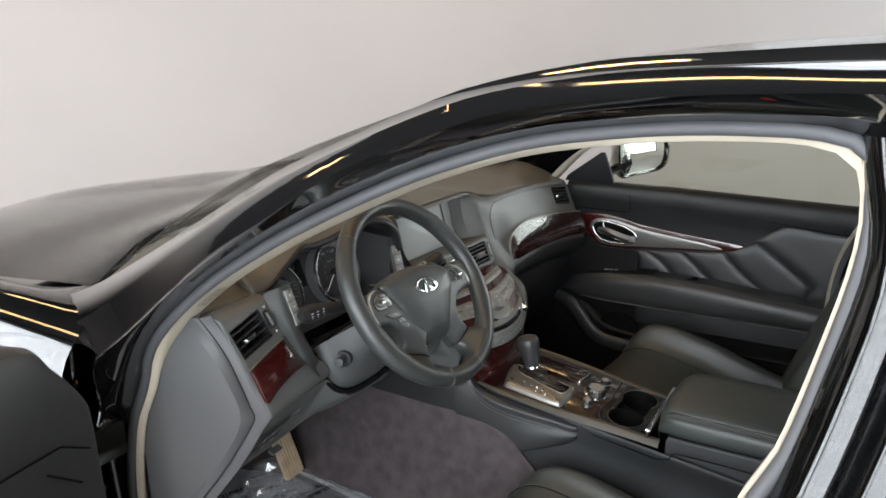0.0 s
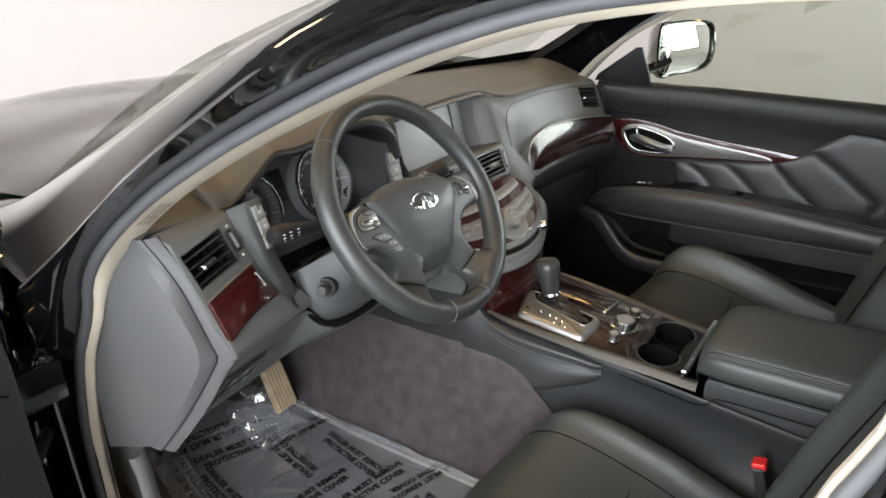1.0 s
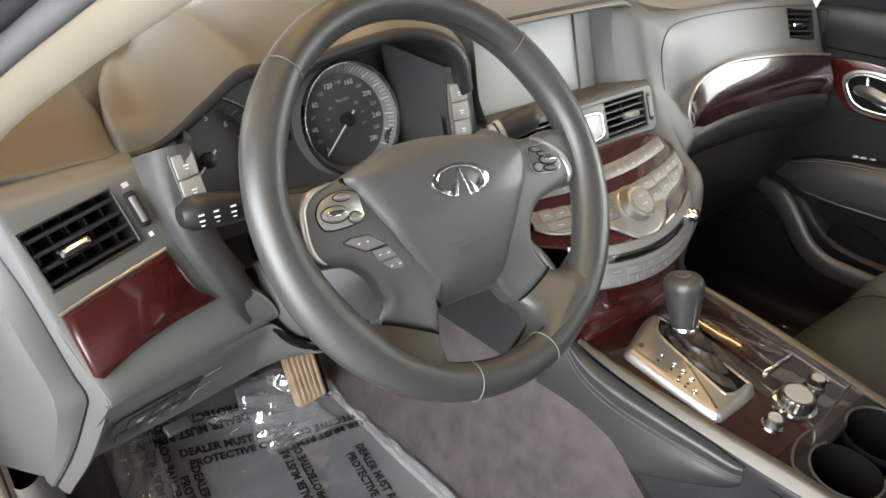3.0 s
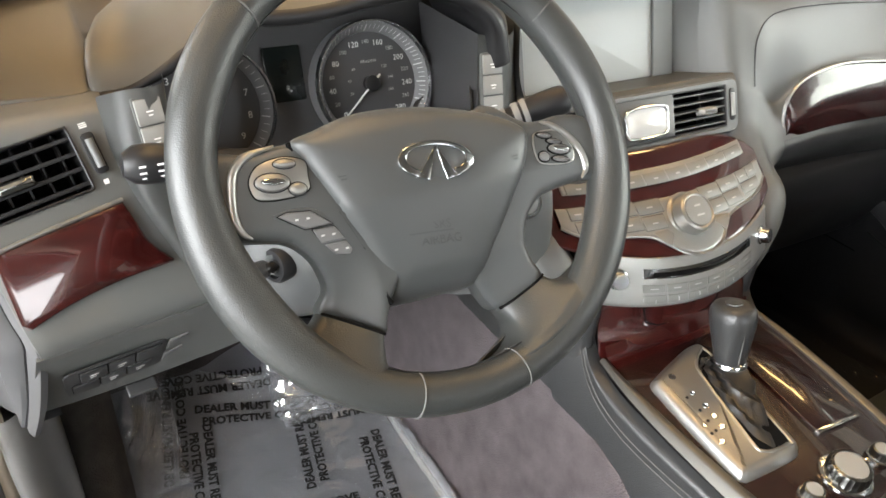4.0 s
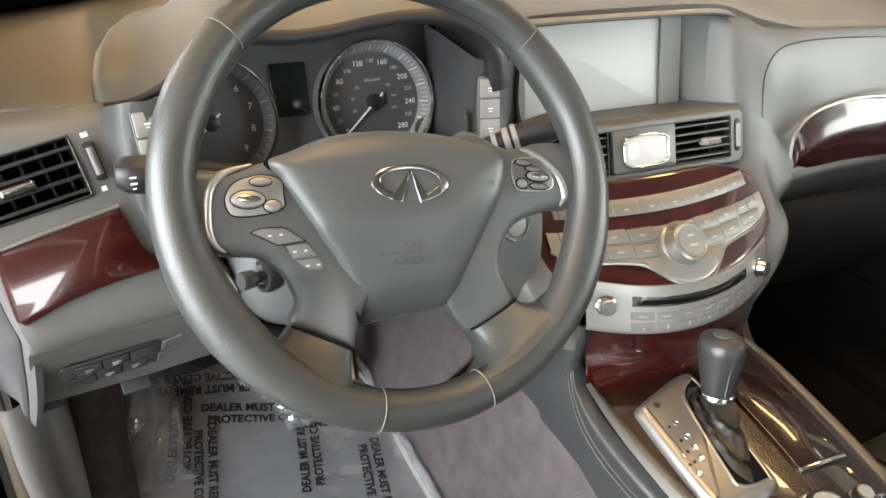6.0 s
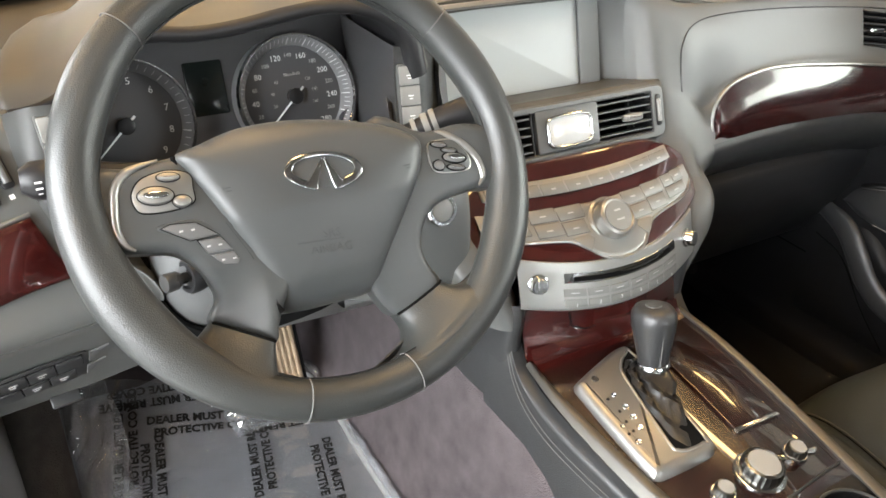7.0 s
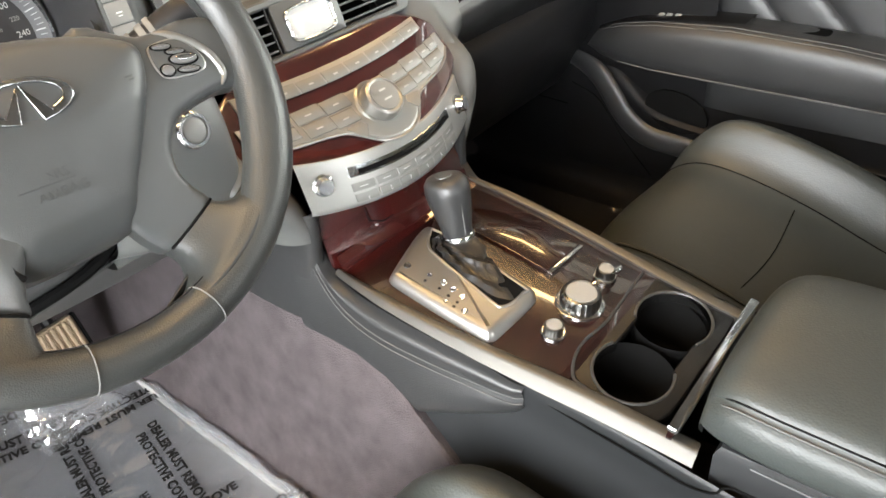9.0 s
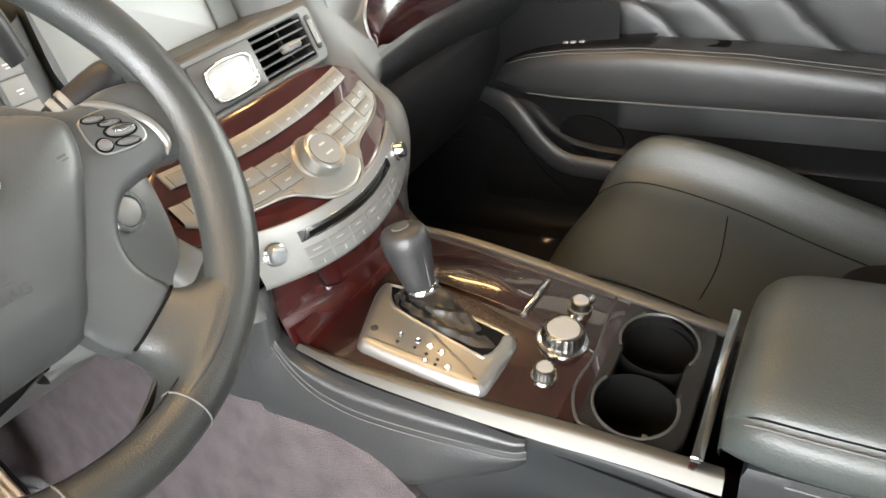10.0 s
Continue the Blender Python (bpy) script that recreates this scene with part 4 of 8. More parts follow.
M_DIAL = mat("gauge_face", (0.06, 0.06, 0.062), 0.55, scale=20, bump=0)
M_RING = mat("gauge_ring_grey", (0.2, 0.2, 0.205), 0.4, 0.0, scale=30, bump=0)


def gauge(name, cx, cy, R, marks, first, last, needle, size, label):
    """A round gauge: numbers run clockwise from angle first to angle last."""
    F = GF @ Matrix.Translation((cx, cy, 0))
    g = part(name, lathe([(R * 0.82, -0.0135), (R * 0.975, 0.004), (R, 0.004), (R * 1.005, -0.03), (R * 0.82, -0.03)], F, 56), M_RING, binnacle, label)
    part("bezel", lathe([(R * 0.962, 0.0030), (R * 0.975, 0.0080), (R * 1.0, 0.0080), (R * 1.022, 0.001)], F, 96, ribs=1, depth=0.006), M_CHROME, g, "knurled chrome bezel")
    part("dial", lathe([(0.0, -0.016), (R * 0.83, -0.016), (R * 0.83, -0.013), (0.0, -0.013)], F, 48), M_DIAL, g)
    part("inner_dial", lathe([(R * 0.5, -0.013), (R * 0.52, -0.0115), (R * 0.0, -0.0115)], F, 40), M_DIAL, g)
    bm = bmesh.new()
    n = (len(marks) - 1) * 4
    for i in range(n + 1):
        a = radians(first + (last - first) * i / n)
        big = i % 4 == 0
        r0, r1, w = (0.84 if big else 0.87) * R, 0.93 * R, 0.0010 if big else 0.0005
        T = F @ Matrix.Rotation(a, 4, "Z")
        zz = lambda r: -0.0135 + 0.0175 * (r / R - 0.82) / 0.155 + 0.0004
        bm.faces.new([bm.verts.new(T @ Vector((r, s * w / 2, zz(r)))) for r, s in ((r0, -1), (r1, -1), (r1, 1), (r0, 1))])
    part("scale", bm, M_WHITE, g)
    for i, w in enumerate(marks):
        if w:
            a = radians(first + (last - first) * i / (len(marks) - 1))
            s = size * (0.72 if (len(marks) > 12 and i % 2) else 1.0)
            text("numeral", w, s, F @ Matrix.Translation((0.67 * R * math.cos(a), 0.67 * R * math.sin(a), -0.0122)), M_WHITE if s == size else M_GREYPRINT, g)
    a = radians(needle)
    T = F @ Matrix.Rotation(a, 4, "Z")
    part("needle", slab([(-0.2 * R, -0.0012), (0.78 * R, -0.0006), (0.78 * R, 0.0006), (-0.2 * R, 0.0012)], T @ Matrix.Translation((0, 0, -0.006)), 0.0012, 0.0002), M_WHITE, g, "white needle")
    part("needle_hub", lathe([(0.13 * R, -0.012), (0.13 * R, -0.005), (0.09 * R, -0.0035), (0.0, -0.0035)], F, 24), M_DARK, g)
    return g


SP = gauge("speedometer", 0.073, -0.015, 0.067, [str(k) for k in range(0, 300, 20)], 222, -42, 222, 0.0085, "round speedometer with white numerals")
text("numeral", "km/h", 0.005, GF @ Matrix.Translation((0.073, 0.009, -0.011)), M_GREYPRINT, SP)
for i, w in enumerate(("20", "40", "60", "80", "100", "120", "140", "160")):
    a = radians(200 - 220 * i / 7)
    text("numeral", w, 0.0045, GF @ Matrix.Translation((0.073 + 0.025 * math.cos(a), -0.015 + 0.025 * math.sin(a), -0.011)), M_GREYPRINT, SP)
gauge("rev_counter", -0.108, -0.020, 0.067, [str(k) for k in range(0, 10)], 222, -42, 222, 0.010, "round rev counter with white numerals")
part("info_display", slab(rrect(0.041, 0.057, 0.002, 2), GF @ Matrix.Translation((-0.019, 0.006, -0.0245)), 0.003, 0.0006), mat("unlit_display", (0.012, 0.016, 0.015), 0.15, bump=0), binnacle, "dark unlit information display")
SG = GF @ Matrix.Translation((0.150, -0.062, -0.008))
part("fuel_gauge", lathe([(0.029, -0.004), (0.031, 0.006), (0.0325, 0.006), (0.0335, -0.004)], SG, 36), M_CHROME, binnacle, "small round gauge with a chrome ring")
part("fuel_gauge_dial", lathe([(0.0, -0.002), (0.03, -0.002), (0.03, 0.001), (0.0, 0.001)], SG, 30), M_DIAL, binnacle)
# side walls of the binnacle with their button strips
for nm, cx, y0, z0, y1, z1, cnt, lab in (("button_strip", -0.531, 0.884, 1.036, 0.864, 0.972, 3, "grey strip of three buttons"), ("button_strip", -0.190, 0.902, 1.030, 0.888, 0.968, 3, "grey strip of three buttons")):
    u = Vector((1, 0.25 if cx < -0.3 else -0.1, 0))
    v = Vector((0, y0 - y1, z0 - z1))
    F = fr((cx, (y0 + y1) / 2, (z0 + z1) / 2), u, v)
    L = v.length
    st = part(nm, slab(rrect(0.0245, L + 0.003, 0.003), F @ Matrix.Translation((0, 0, -0.012)), 0.0135, 0.0015), M_DASH, binnacle, lab)
    for i in range(cnt):
        cy = L * (0.5 - (i + 0.5) / cnt)
        part("button", slab(rrect(0.022, L / cnt - 0.0015, 0.0015, 3, 0, cy), F @ Matrix.Translation((0, 0, 0.002)), 0.002, 0.0007), M_BTN, st)
        part("symbol", bars([(0, cy, 0.006, 0.0012), (0, cy - 0.003, 0.004, 0.001)], F, 0.0043), M_WHITE, st)
part("cheek", surf([[(-0.567, 0.906, 1.034), (-0.5665, 0.892, 1.0), (-0.552, 0.870, 0.95), (-0.530, 0.853, 0.90), (-0.512, 0.838, 0.868)], [(-0.547, 0.884, 1.044), (-0.548, 0.870, 1.0), (-0.545, 0.858, 0.96), (-0.522, 0.853, 0.91), (-0.50, 0.85, 0.87)], [(-0.517, 0.890, 1.044), (-0.518, 0.882, 1.0), (-0.516, 0.872, 0.96), (-0.50, 0.862, 0.91), (-0.48, 0.862, 0.87)], [(-0.507, 0.965, 1.04), (-0.505, 0.955, 1.0), (-0.50, 0.945, 0.95), (-0.48, 0.925, 0.90), (-0.46, 0.90, 0.86)]], 4, 4, 0.003), M_DASH, binnacle, "grey side cheek of the binnacle")
part("cheek_wall", surf([[(-0.217, 1.01, 1.064), (-0.214, 1.0, 1.0), (-0.214, 0.985, 0.95), (-0.19, 0.93, 0.90), (-0.2, 0.9, 0.86)], [(-0.2035, 0.906, 1.050), (-0.2035, 0.902, 1.0), (-0.2035, 0.890, 0.95), (-0.17, 0.895, 0.90), (-0.175, 0.87, 0.86)]], 4, 4, 0.003), M_PANEL_GREY, binnacle, "dark inner wall of the binnacle")
part("cheek", surf([[(-0.2035, 0.906, 1.050), (-0.2035, 0.902, 1.0), (-0.2035, 0.890, 0.95), (-0.17, 0.895, 0.90), (-0.175, 0.87, 0.86)], [(-0.165, 0.905, 1.046), (-0.166, 0.900, 1.0), (-0.166, 0.888, 0.95), (-0.145, 0.885, 0.90), (-0.15, 0.85, 0.86)], [(-0.118, 0.965, 1.05), (-0.118, 0.955, 1.0), (-0.122, 0.93, 0.96), (-0.13, 0.89, 0.90), (-0.13, 0.84, 0.86)]], 4, 4, 0.004), M_DASH, binnacle, "grey side cheek of the binnacle")

# ---- steering wheel ----
M_SWITCHKEY = mat("dark_grey_wheel_key", (0.1, 0.1, 0.1), 0.35, bump=0)
M_MARK = mat("embossed_mark", (0.042, 0.045, 0.046), 0.4, bump=0)
WC = Vector((-0.3655, 0.7142, 1.0129))
WF = fr(WC, (1, 0, 0), (0, 0.5505, 0.8348))
COLF = fr((-0.361, 0.719, 1.001), (1, 0, 0), (0, 0.44, 0.898))
wheel = thing("steering_wheel", "dark grey leather steering wheel with four spokes", "steering wheel", at=WC)
RR = 0.1695


def rim_pt(a, r=RR, z=0.0):
    return WF @ Vector((r * math.cos(a), r * math.sin(a), z))


rows = []
NR = 120
for i in range(NR + 1):
    a = 2 * math.pi * i / NR
    d = math.degrees(a) % 360
    grip = 1.0
    for c in (205, 332):
        grip += 0.22 * math.exp(-(((d - c + 180) % 360 - 180) / 22) ** 2)
    for c in (150, 28):
        grip += 0.10 * math.exp(-(((d - c + 180) % 360 - 180) / 14) ** 2)
    row = []
    for k in range(16):
        b = 2 * math.pi * k / 16
        row.append(WF @ Vector(((RR - 0.003 * (grip - 1) * 3 + 0.0162 * grip * math.cos(b)) * math.cos(a), (RR - 0.003 * (grip - 1) * 3 + 0.0162 * grip * math.cos(b)) * math.sin(a), 0.0175 * math.sin(b))))
    rows.append(row)
bm = skin(rows, closed=True)
bmesh.ops.remove_doubles(bm, verts=bm.verts[:], dist=1e-6)
part("rim", bm, M_WHEEL, wheel, "leather rim with stitched joints")
for deg in (131.5, 39, 251.5, 281):
    a = radians(deg)
    c, e = rim_pt(a), (rim_pt(a, RR + 0.01) - rim_pt(a)).normalized()
    nz = (WF.to_3x3() @ Vector((0, 0, 1)))
    part("seam", tube([c + e * (0.0166 * math.cos(b)) + nz * (0.0180 * math.sin(b)) for b in np.linspace(0, 2 * math.pi, 24, endpoint=False)], 0.0007, 6, closed=True, up=tuple(e.cross(nz))), M_THREAD, wheel, "pale stitched seam")
# stitching along the inner side of the rim
part("stitching", tube([rim_pt(a, RR - 0.0162, 0.004) for a in np.linspace(0, 2 * math.pi, 120, endpoint=False)], 0.0006, 5, closed=True), M_DARK, wheel)
LS = [(-0.05, 0.035), (-0.1006, 0.0335), (-0.1306, 0.031), (-0.158, 0.032), (-0.168, -0.010), (-0.157, -0.0235), (-0.137, -0.0285), (-0.1165, -0.0335), (-0.103, -0.0458), (-0.0955, -0.0618), (-0.0945, -0.0729), (-0.1015, -0.087), (-0.082, -0.1005), (-0.0625, -0.1135), (-0.057, -0.102), (-0.050, -0.088), (-0.03, -0.05)]
RS = [(0.05, 0.035), (0.096, 0.019), (0.131, 0.020), (0.156, 0.012), (0.166, -0.02), (0.154, -0.038), (0.135, -0.037), (0.1135, -0.0385), (0.0925, -0.043), (0.0785, -0.0565), (0.073, -0.0736), (0.076, -0.088), (0.083, -0.1035), (0.0725, -0.1165), (0.058, -0.1235), (0.0405, -0.1215), (0.032, -0.110), (0.0255, -0.0973), (0.01, -0.06)]


def clamp01(v):
    return min(1.0, max(0.0, v))


def spoke_z(x, y):
    """The dished face of the spokes: level at the controls, falling back towards the lower rim."""
    z = float(np.interp(y, [-0.12, -0.09, -0.05, -0.02, 0.03], [-0.010, -0.007, 0.000, 0.005, 0.005]))
    if x < 0:
        t, s = clamp01((-0.05 - y) / 0.03), clamp01((-0.060 - x) / 0.038)
        return z - 0.011 * t * s + 0.005 * t * (1 - s)
    return z - 0.008 * clamp01((-0.07 - y) / 0.04) * clamp01((0.075 - x) / 0.04)


for P in (LS, RS):
    P = [tuple(p) for p in loop([(*p, 0) for p in P], 5)]
    part("spoke", pillow(P, WF, lambda x, y, d: spoke_z(x, y) - 0.006 + 0.006 * quarter(d, 0.008), 0.016, 0.0035), M_HUB, wheel, "dark grey spoke with control buttons", sharp=60)


def spoke_cover(stages):
    """Leather that swells from the spoke's seam into the rim: (edge, edge, height at each, rise)."""
    A = cr([(*a, za) for a, b, za, zb, h in stages], 4)
    B = cr([(*b, zb) for a, b, za, zb, h in stages], 4)
    H = cr([(h, 0, 0) for a, b, za, zb, h in stages], 4)
    rows = []
    for i, (a, b, h) in enumerate(zip(A, B, H)):
        row = []
        k = min(1.0, i / (0.55 * len(A)))
        ra, rb, ta, tb = math.hypot(a[0], a[1]), math.hypot(b[0], b[1]), math.atan2(a[1], a[0]), math.atan2(b[1], b[0])
        for u in np.linspace(-1, 1, 19):
            q = a * (0.5 - u / 2) + b * (0.5 + u / 2)
            r, t = ra * (0.5 - u / 2) + rb * (0.5 + u / 2), ta * (0.5 - u / 2) + tb * (0.5 + u / 2)
            q[:2] = q[:2] * (1 - k) + k * r * np.array((math.cos(t), math.sin(t)))
            row.append(WF @ Vector((q[0], q[1], q[2] + h[0] * (1 - abs(u) ** 2.6) ** (1 / 2.6))))
        for u in (1, -1):
            q = a * (0.5 - u / 2) + b * (0.5 + u / 2)
            row.append(WF @ Vector((q[0], q[1], q[2] - 0.012)))
        rows.append(row)
    return skin(rows, closed=True)


COVER_L = [((-0.1015, -0.087), (-0.0625, -0.1135), -0.026, -0.010, 0.010), ((-0.109, -0.0925), (-0.0662, -0.1285), -0.021, -0.008, 0.014), ((-0.118, -0.0975), (-0.0662, -0.1405), -0.016, -0.007, 0.019),
           ((-0.131, -0.100), (-0.057, -0.1485), -0.010, -0.007, 0.0225), ((-0.146, -0.094), (-0.042, -0.155), -0.008, -0.008, 0.0235), ((-0.160, -0.083), (-0.025, -0.161), -0.006, -0.006, 0.0225), ((-0.168, -0.076), (-0.01, -0.168), -0.008, -0.008, 0.015)]
COVER_R = [((0.083, -0.1035), (0.0405, -0.1215), -0.014, -0.024, 0.010), ((0.088, -0.108), (0.043, -0.133), -0.012, -0.018, 0.014), ((0.096, -0.1105), (0.0385, -0.1445), -0.011, -0.013, 0.019),
           ((0.1055, -0.1105), (0.030, -0.1525), -0.009, -0.009, 0.0225), ((0.118, -0.106), (0.018, -0.157), -0.008, -0.008, 0.0235), ((0.132, -0.10), (0.0, -0.161), -0.006, -0.006, 0.0225), ((0.143, -0.092), (-0.015, -0.168), -0.008, -0.008, 0.015)]
for C in (COVER_L, COVER_R):
    part("spoke_cover", spoke_cover(C), M_WHEEL, wheel, "leather-covered lower spoke", sharp=60)
    a, b, za, zb, h = C[0]
    seam = []
    for u in np.linspace(-0.96, 0.96, 14):
        q = Vector((*a, za)) * (0.5 - u / 2) + Vector((*b, zb)) * (0.5 + u / 2)
        seam.append(WF @ (q + Vector((0, 0, h * (1 - abs(u) ** 2.6) ** (1 / 2.6) + 0.0004))))
    part("cover_seam", tube(seam, 0.0011, 6), M_HOLE, wheel)
HUB = [(-0.1005, 0.033), (-0.082, 0.039), (-0.0518, 0.0465), (-0.0166, 0.047), (0.0192, 0.042), (0.052, 0.033), (0.076, 0.023), (0.0895, 0.0125), (0.0885, -0.001), (0.081, -0.0165), (0.0635, -0.0435), (0.0435, -0.074), (0.036, -0.0885), (0.028, -0.096), (0.017, -0.0985), (-0.006, -0.098), (-0.029, -0.0975), (-0.047, -0.095), (-0.0545, -0.089), (-0.0565, -0.0735), (-0.063, -0.051), (-0.0745, -0.0255), (-0.0855, -0.0005), (-0.094, 0.018)]
HUB = [tuple(p[:2]) for p in loop([(*p, 0) for p in HUB], 5)]


def hub_z(x, y, d=None):
    if d is None:
        d = float(edge_distance(HUB, [(x, y)])[0])
    e = float(np.interp(y, [-0.1, -0.075, -0.05, -0.02, 0.03, 0.05], [-0.026, -0.013, -0.006, 0.001, 0.002, -0.002]))
    return e + 0.009 * quarter(d, 0.011) + 0.0065 * (1 - (1 - min(1.0, d / 0.045)) ** 2)


part("airbag_cover", pillow(HUB, WF, hub_z, 0.03, 0.004), M_HUB, wheel, "dark grey padded airbag cover", sharp=60)
GAP = inset(HUB, -0.0006)
for i0, i1, gap in ((34, 52, 0.0012), (88, 121, 0.0020)):
    part("hub_gap", tube([WF @ Vector((*GAP[i % len(GAP)][:2], spoke_z(*GAP[i % len(GAP)][:2]) - 0.002)) for i in range(i0, i1)], gap, 8), M_HOLE, wheel)
for x, y in ((-0.073, 0.0024), (0.068, -0.0074)):
    part("horn_mark", bars([(x, y, 0.006, 0.0012), (x + 0.001, y - 0.0025, 0.0045, 0.0010)], WF, hub_z(x, y) + 0.0007), M_MARK, wheel)
# plain oval badge
EB = WF @ Matrix.Translation((-0.001, 0.0008, hub_z(0, 0) - 0.001)) @ Matrix.Rotation(radians(-8), 4, "Z")
oval_o = [(0.0305 * math.cos(a), 0.0145 * math.sin(a)) for a in np.linspace(radians(-62), radians(242), 36)]
oval_i = [(0.0238 * math.cos(a), 0.0100 * math.sin(a) + 0.001) for a in np.linspace(radians(-55), radians(235), 36)]
em = part("badge", slab(oval_o + oval_i[::-1], EB, 0.0035, 0.0008), M_CHROME, wheel, "chrome oval badge")
for s in (1, -1):
    part("badge_bar", slab([(s * 0.0004, 0.0098), (s * 0.0165, -0.0125), (s * 0.0068, -0.0145)][::s], EB, 0.0033, 0.0005), M_CHROME, em)
part("badge_backing", slab([(0.0275 * math.cos(a), 0.0125 * math.sin(a)) for a in np.linspace(0, 2 * math.pi, 32, endpoint=False)], EB, 0.0012, 0.0003), M_HUB, em)
part("airbag_line", bars([(-0.010, -0.0505, 0.036, 0.0008)], WF @ Matrix.Rotation(radians(-5), 4, "Z"), hub_z(-0.006, -0.05) + 0.0006), M_MARK, wheel)
text("airbag_mark", "SRS", 0.0095, WF @ Matrix.Translation((-0.0053, -0.0455, hub_z(-0.005, -0.045) + 0.0006)) @ Matrix.Rotation(radians(-6), 4, "Z"), M_MARK, wheel)
text("airbag_mark", "AIRBAG", 0.0095, WF @ Matrix.Translation((-0.0072, -0.0565, hub_z(-0.007, -0.056) + 0.0008)) @ Matrix.Rotation(radians(-6), 4, "Z"), M_MARK, wheel)
# control pods


def ell(cx, cy, a, b, rot=0, n=20):
    c, s = math.cos(radians(rot)), math.sin(radians(rot))
    return [(cx + a * math.cos(t) * c - b * math.sin(t) * s, cy + a * math.cos(t) * s + b * math.sin(t) * c) for t in np.linspace(0, 2 * math.pi, n, endpoint=False)]


PODF = WF @ Matrix.Translation((0, 0, -0.0045))


def wheel_plate(P, z, depth, bev, name, material, parent, label="", steps=4):
    P = [tuple(p[:2]) for p in loop([(*p, 0) for p in P], steps)] if steps else P
    return part(name, slab(P, PODF @ Matrix.Translation((0, 0, z)), depth, bev), material, parent, label)


PODL = [(-0.114, 0.0243), (-0.1032, 0.0236), (-0.093, 0.0184), (-0.0935, 0.008), (-0.0955, -0.002), (-0.1112, -0.0049), (-0.1302, -0.003), (-0.1352, 0.004), (-0.1345, 0.013), (-0.1270, 0.0212)]
wheel_plate(PODL, 0.006, 0.0046, 0.0006, "pod_gap", M_HOLE, wheel)
pod = wheel_plate([tuple(p[:2]) for p in inset(PODL, 0.0007)], 0.006, 0.0053, 0.0008, "control_pod", M_SILVER, wheel, "satin silver control pod")
for cx, cy, a, b in ((-0.1085, 0.019, 0.0075, 0.0029), (-0.1195, 0.0077, 0.0118, 0.0062), (-0.1034, 0.0006, 0.0060, 0.0042)):
    wheel_plate(ell(cx, cy, a + 0.001, b + 0.001, -8), 0.0110, 0.0006, 0.0002, "button_rim", M_DARK, pod, steps=0)
    wheel_plate(ell(cx, cy, a, b, -8), 0.0110, 0.0034, 0.0018, "button", M_SILVER, pod, steps=0)
wheel_plate(ell(-0.1195, 0.008, 0.0085, 0.0024, -8), 0.0142, 0.0012, 0.0006, "rocker", M_CHROME, pod, steps=0)
KEY_SHAPES = ([(-0.1213, -0.0156), (-0.1152, -0.0140), (-0.0985, -0.0160), (-0.0850, -0.0272), (-0.1045, -0.0272)], [(-0.0995, -0.0287), (-0.0838, -0.0292), (-0.0775, -0.0395), (-0.0948, -0.0390)], [(-0.0930, -0.0405), (-0.0770, -0.0412), (-0.0735, -0.0478), (-0.0760, -0.0505), (-0.0860, -0.0485)])
FLATF = PODF
PODF = PODF @ Matrix(((1, 0, 0, 0), (0, 1, 0, 0), (0, 0.2, 1, 0.003), (0, 0, 0, 1)))
low = wheel_plate([(-0.1235, -0.0135), (-0.0985, -0.0135), (-0.083, -0.0255), (-0.0715, -0.0465), (-0.0755, -0.0525), (-0.0865, -0.0505), (-0.1045, -0.0300), (-0.1185, -0.0205)], 0.006, 0.0046, 0.001, "keypad", M_HUB, wheel, "dark button row with grey keys")
for P in KEY_SHAPES:
    wheel_plate([tuple(p[:2]) for p in inset(P, -0.0007)], 0.0102, 0.0007, 0.0002, "key_gap", M_HOLE, low, steps=0)
    wheel_plate(P, 0.0102, 0.0020, 0.0009, "key", M_SWITCHKEY, low, steps=0)
    c = (sum(p[0] for p in P) / len(P), sum(p[1] for p in P) / len(P))
    part("key_mark", bars([(c[0] - 0.0045, c[1], 0.0025, 0.0012), (c[0] + 0.0035, c[1] - 0.0005, 0.0025, 0.0012)], PODF, 0.0124), M_GREYPRINT, low)
PODF = FLATF
PODR = [(0.098, 0.0085), (0.1185, 0.0075), (0.1295, -0.0065), (0.1297, -0.0180), (0.1204, -0.0210), (0.0985, -0.0178), (0.0932, -0.0102), (0.0935, 0.002)]
wheel_plate(PODR, 0.006, 0.0046, 0.0006, "pod_gap", M_SILVER, wheel)
pod = wheel_plate([tuple(p[:2]) for p in inset(PODR, 0.0009)], 0.006, 0.0052, 0.0008, "control_pod", M_HUB, wheel, "dark control pod with grey keys")
for cx, cy, a, b in ((0.1045, 0.0048, 0.0075, 0.0022), (0.1155, -0.0083, 0.0110, 0.0042), (0.0999, -0.0120, 0.0052, 0.0042), (0.1150, -0.0165, 0.0085, 0.0024), (0.1125, -0.0015, 0.0075, 0.0020)):
    wheel_plate(ell(cx, cy, a + 0.0008, b + 0.0008, -14), 0.0110, 0.0005, 0.0002, "button_rim", M_HOLE, pod, steps=0)
    wheel_plate(ell(cx, cy, a * 0.9, b * 0.9, -14), 0.0110, 0.0026, 0.0013, "button", M_SWITCHKEY, pod, steps=0)
wheel_plate(ell(0.1165, -0.008, 0.0075, 0.0018, -14), 0.0134, 0.0008, 0.0004, "rocker", M_CHROME, pod, steps=0)
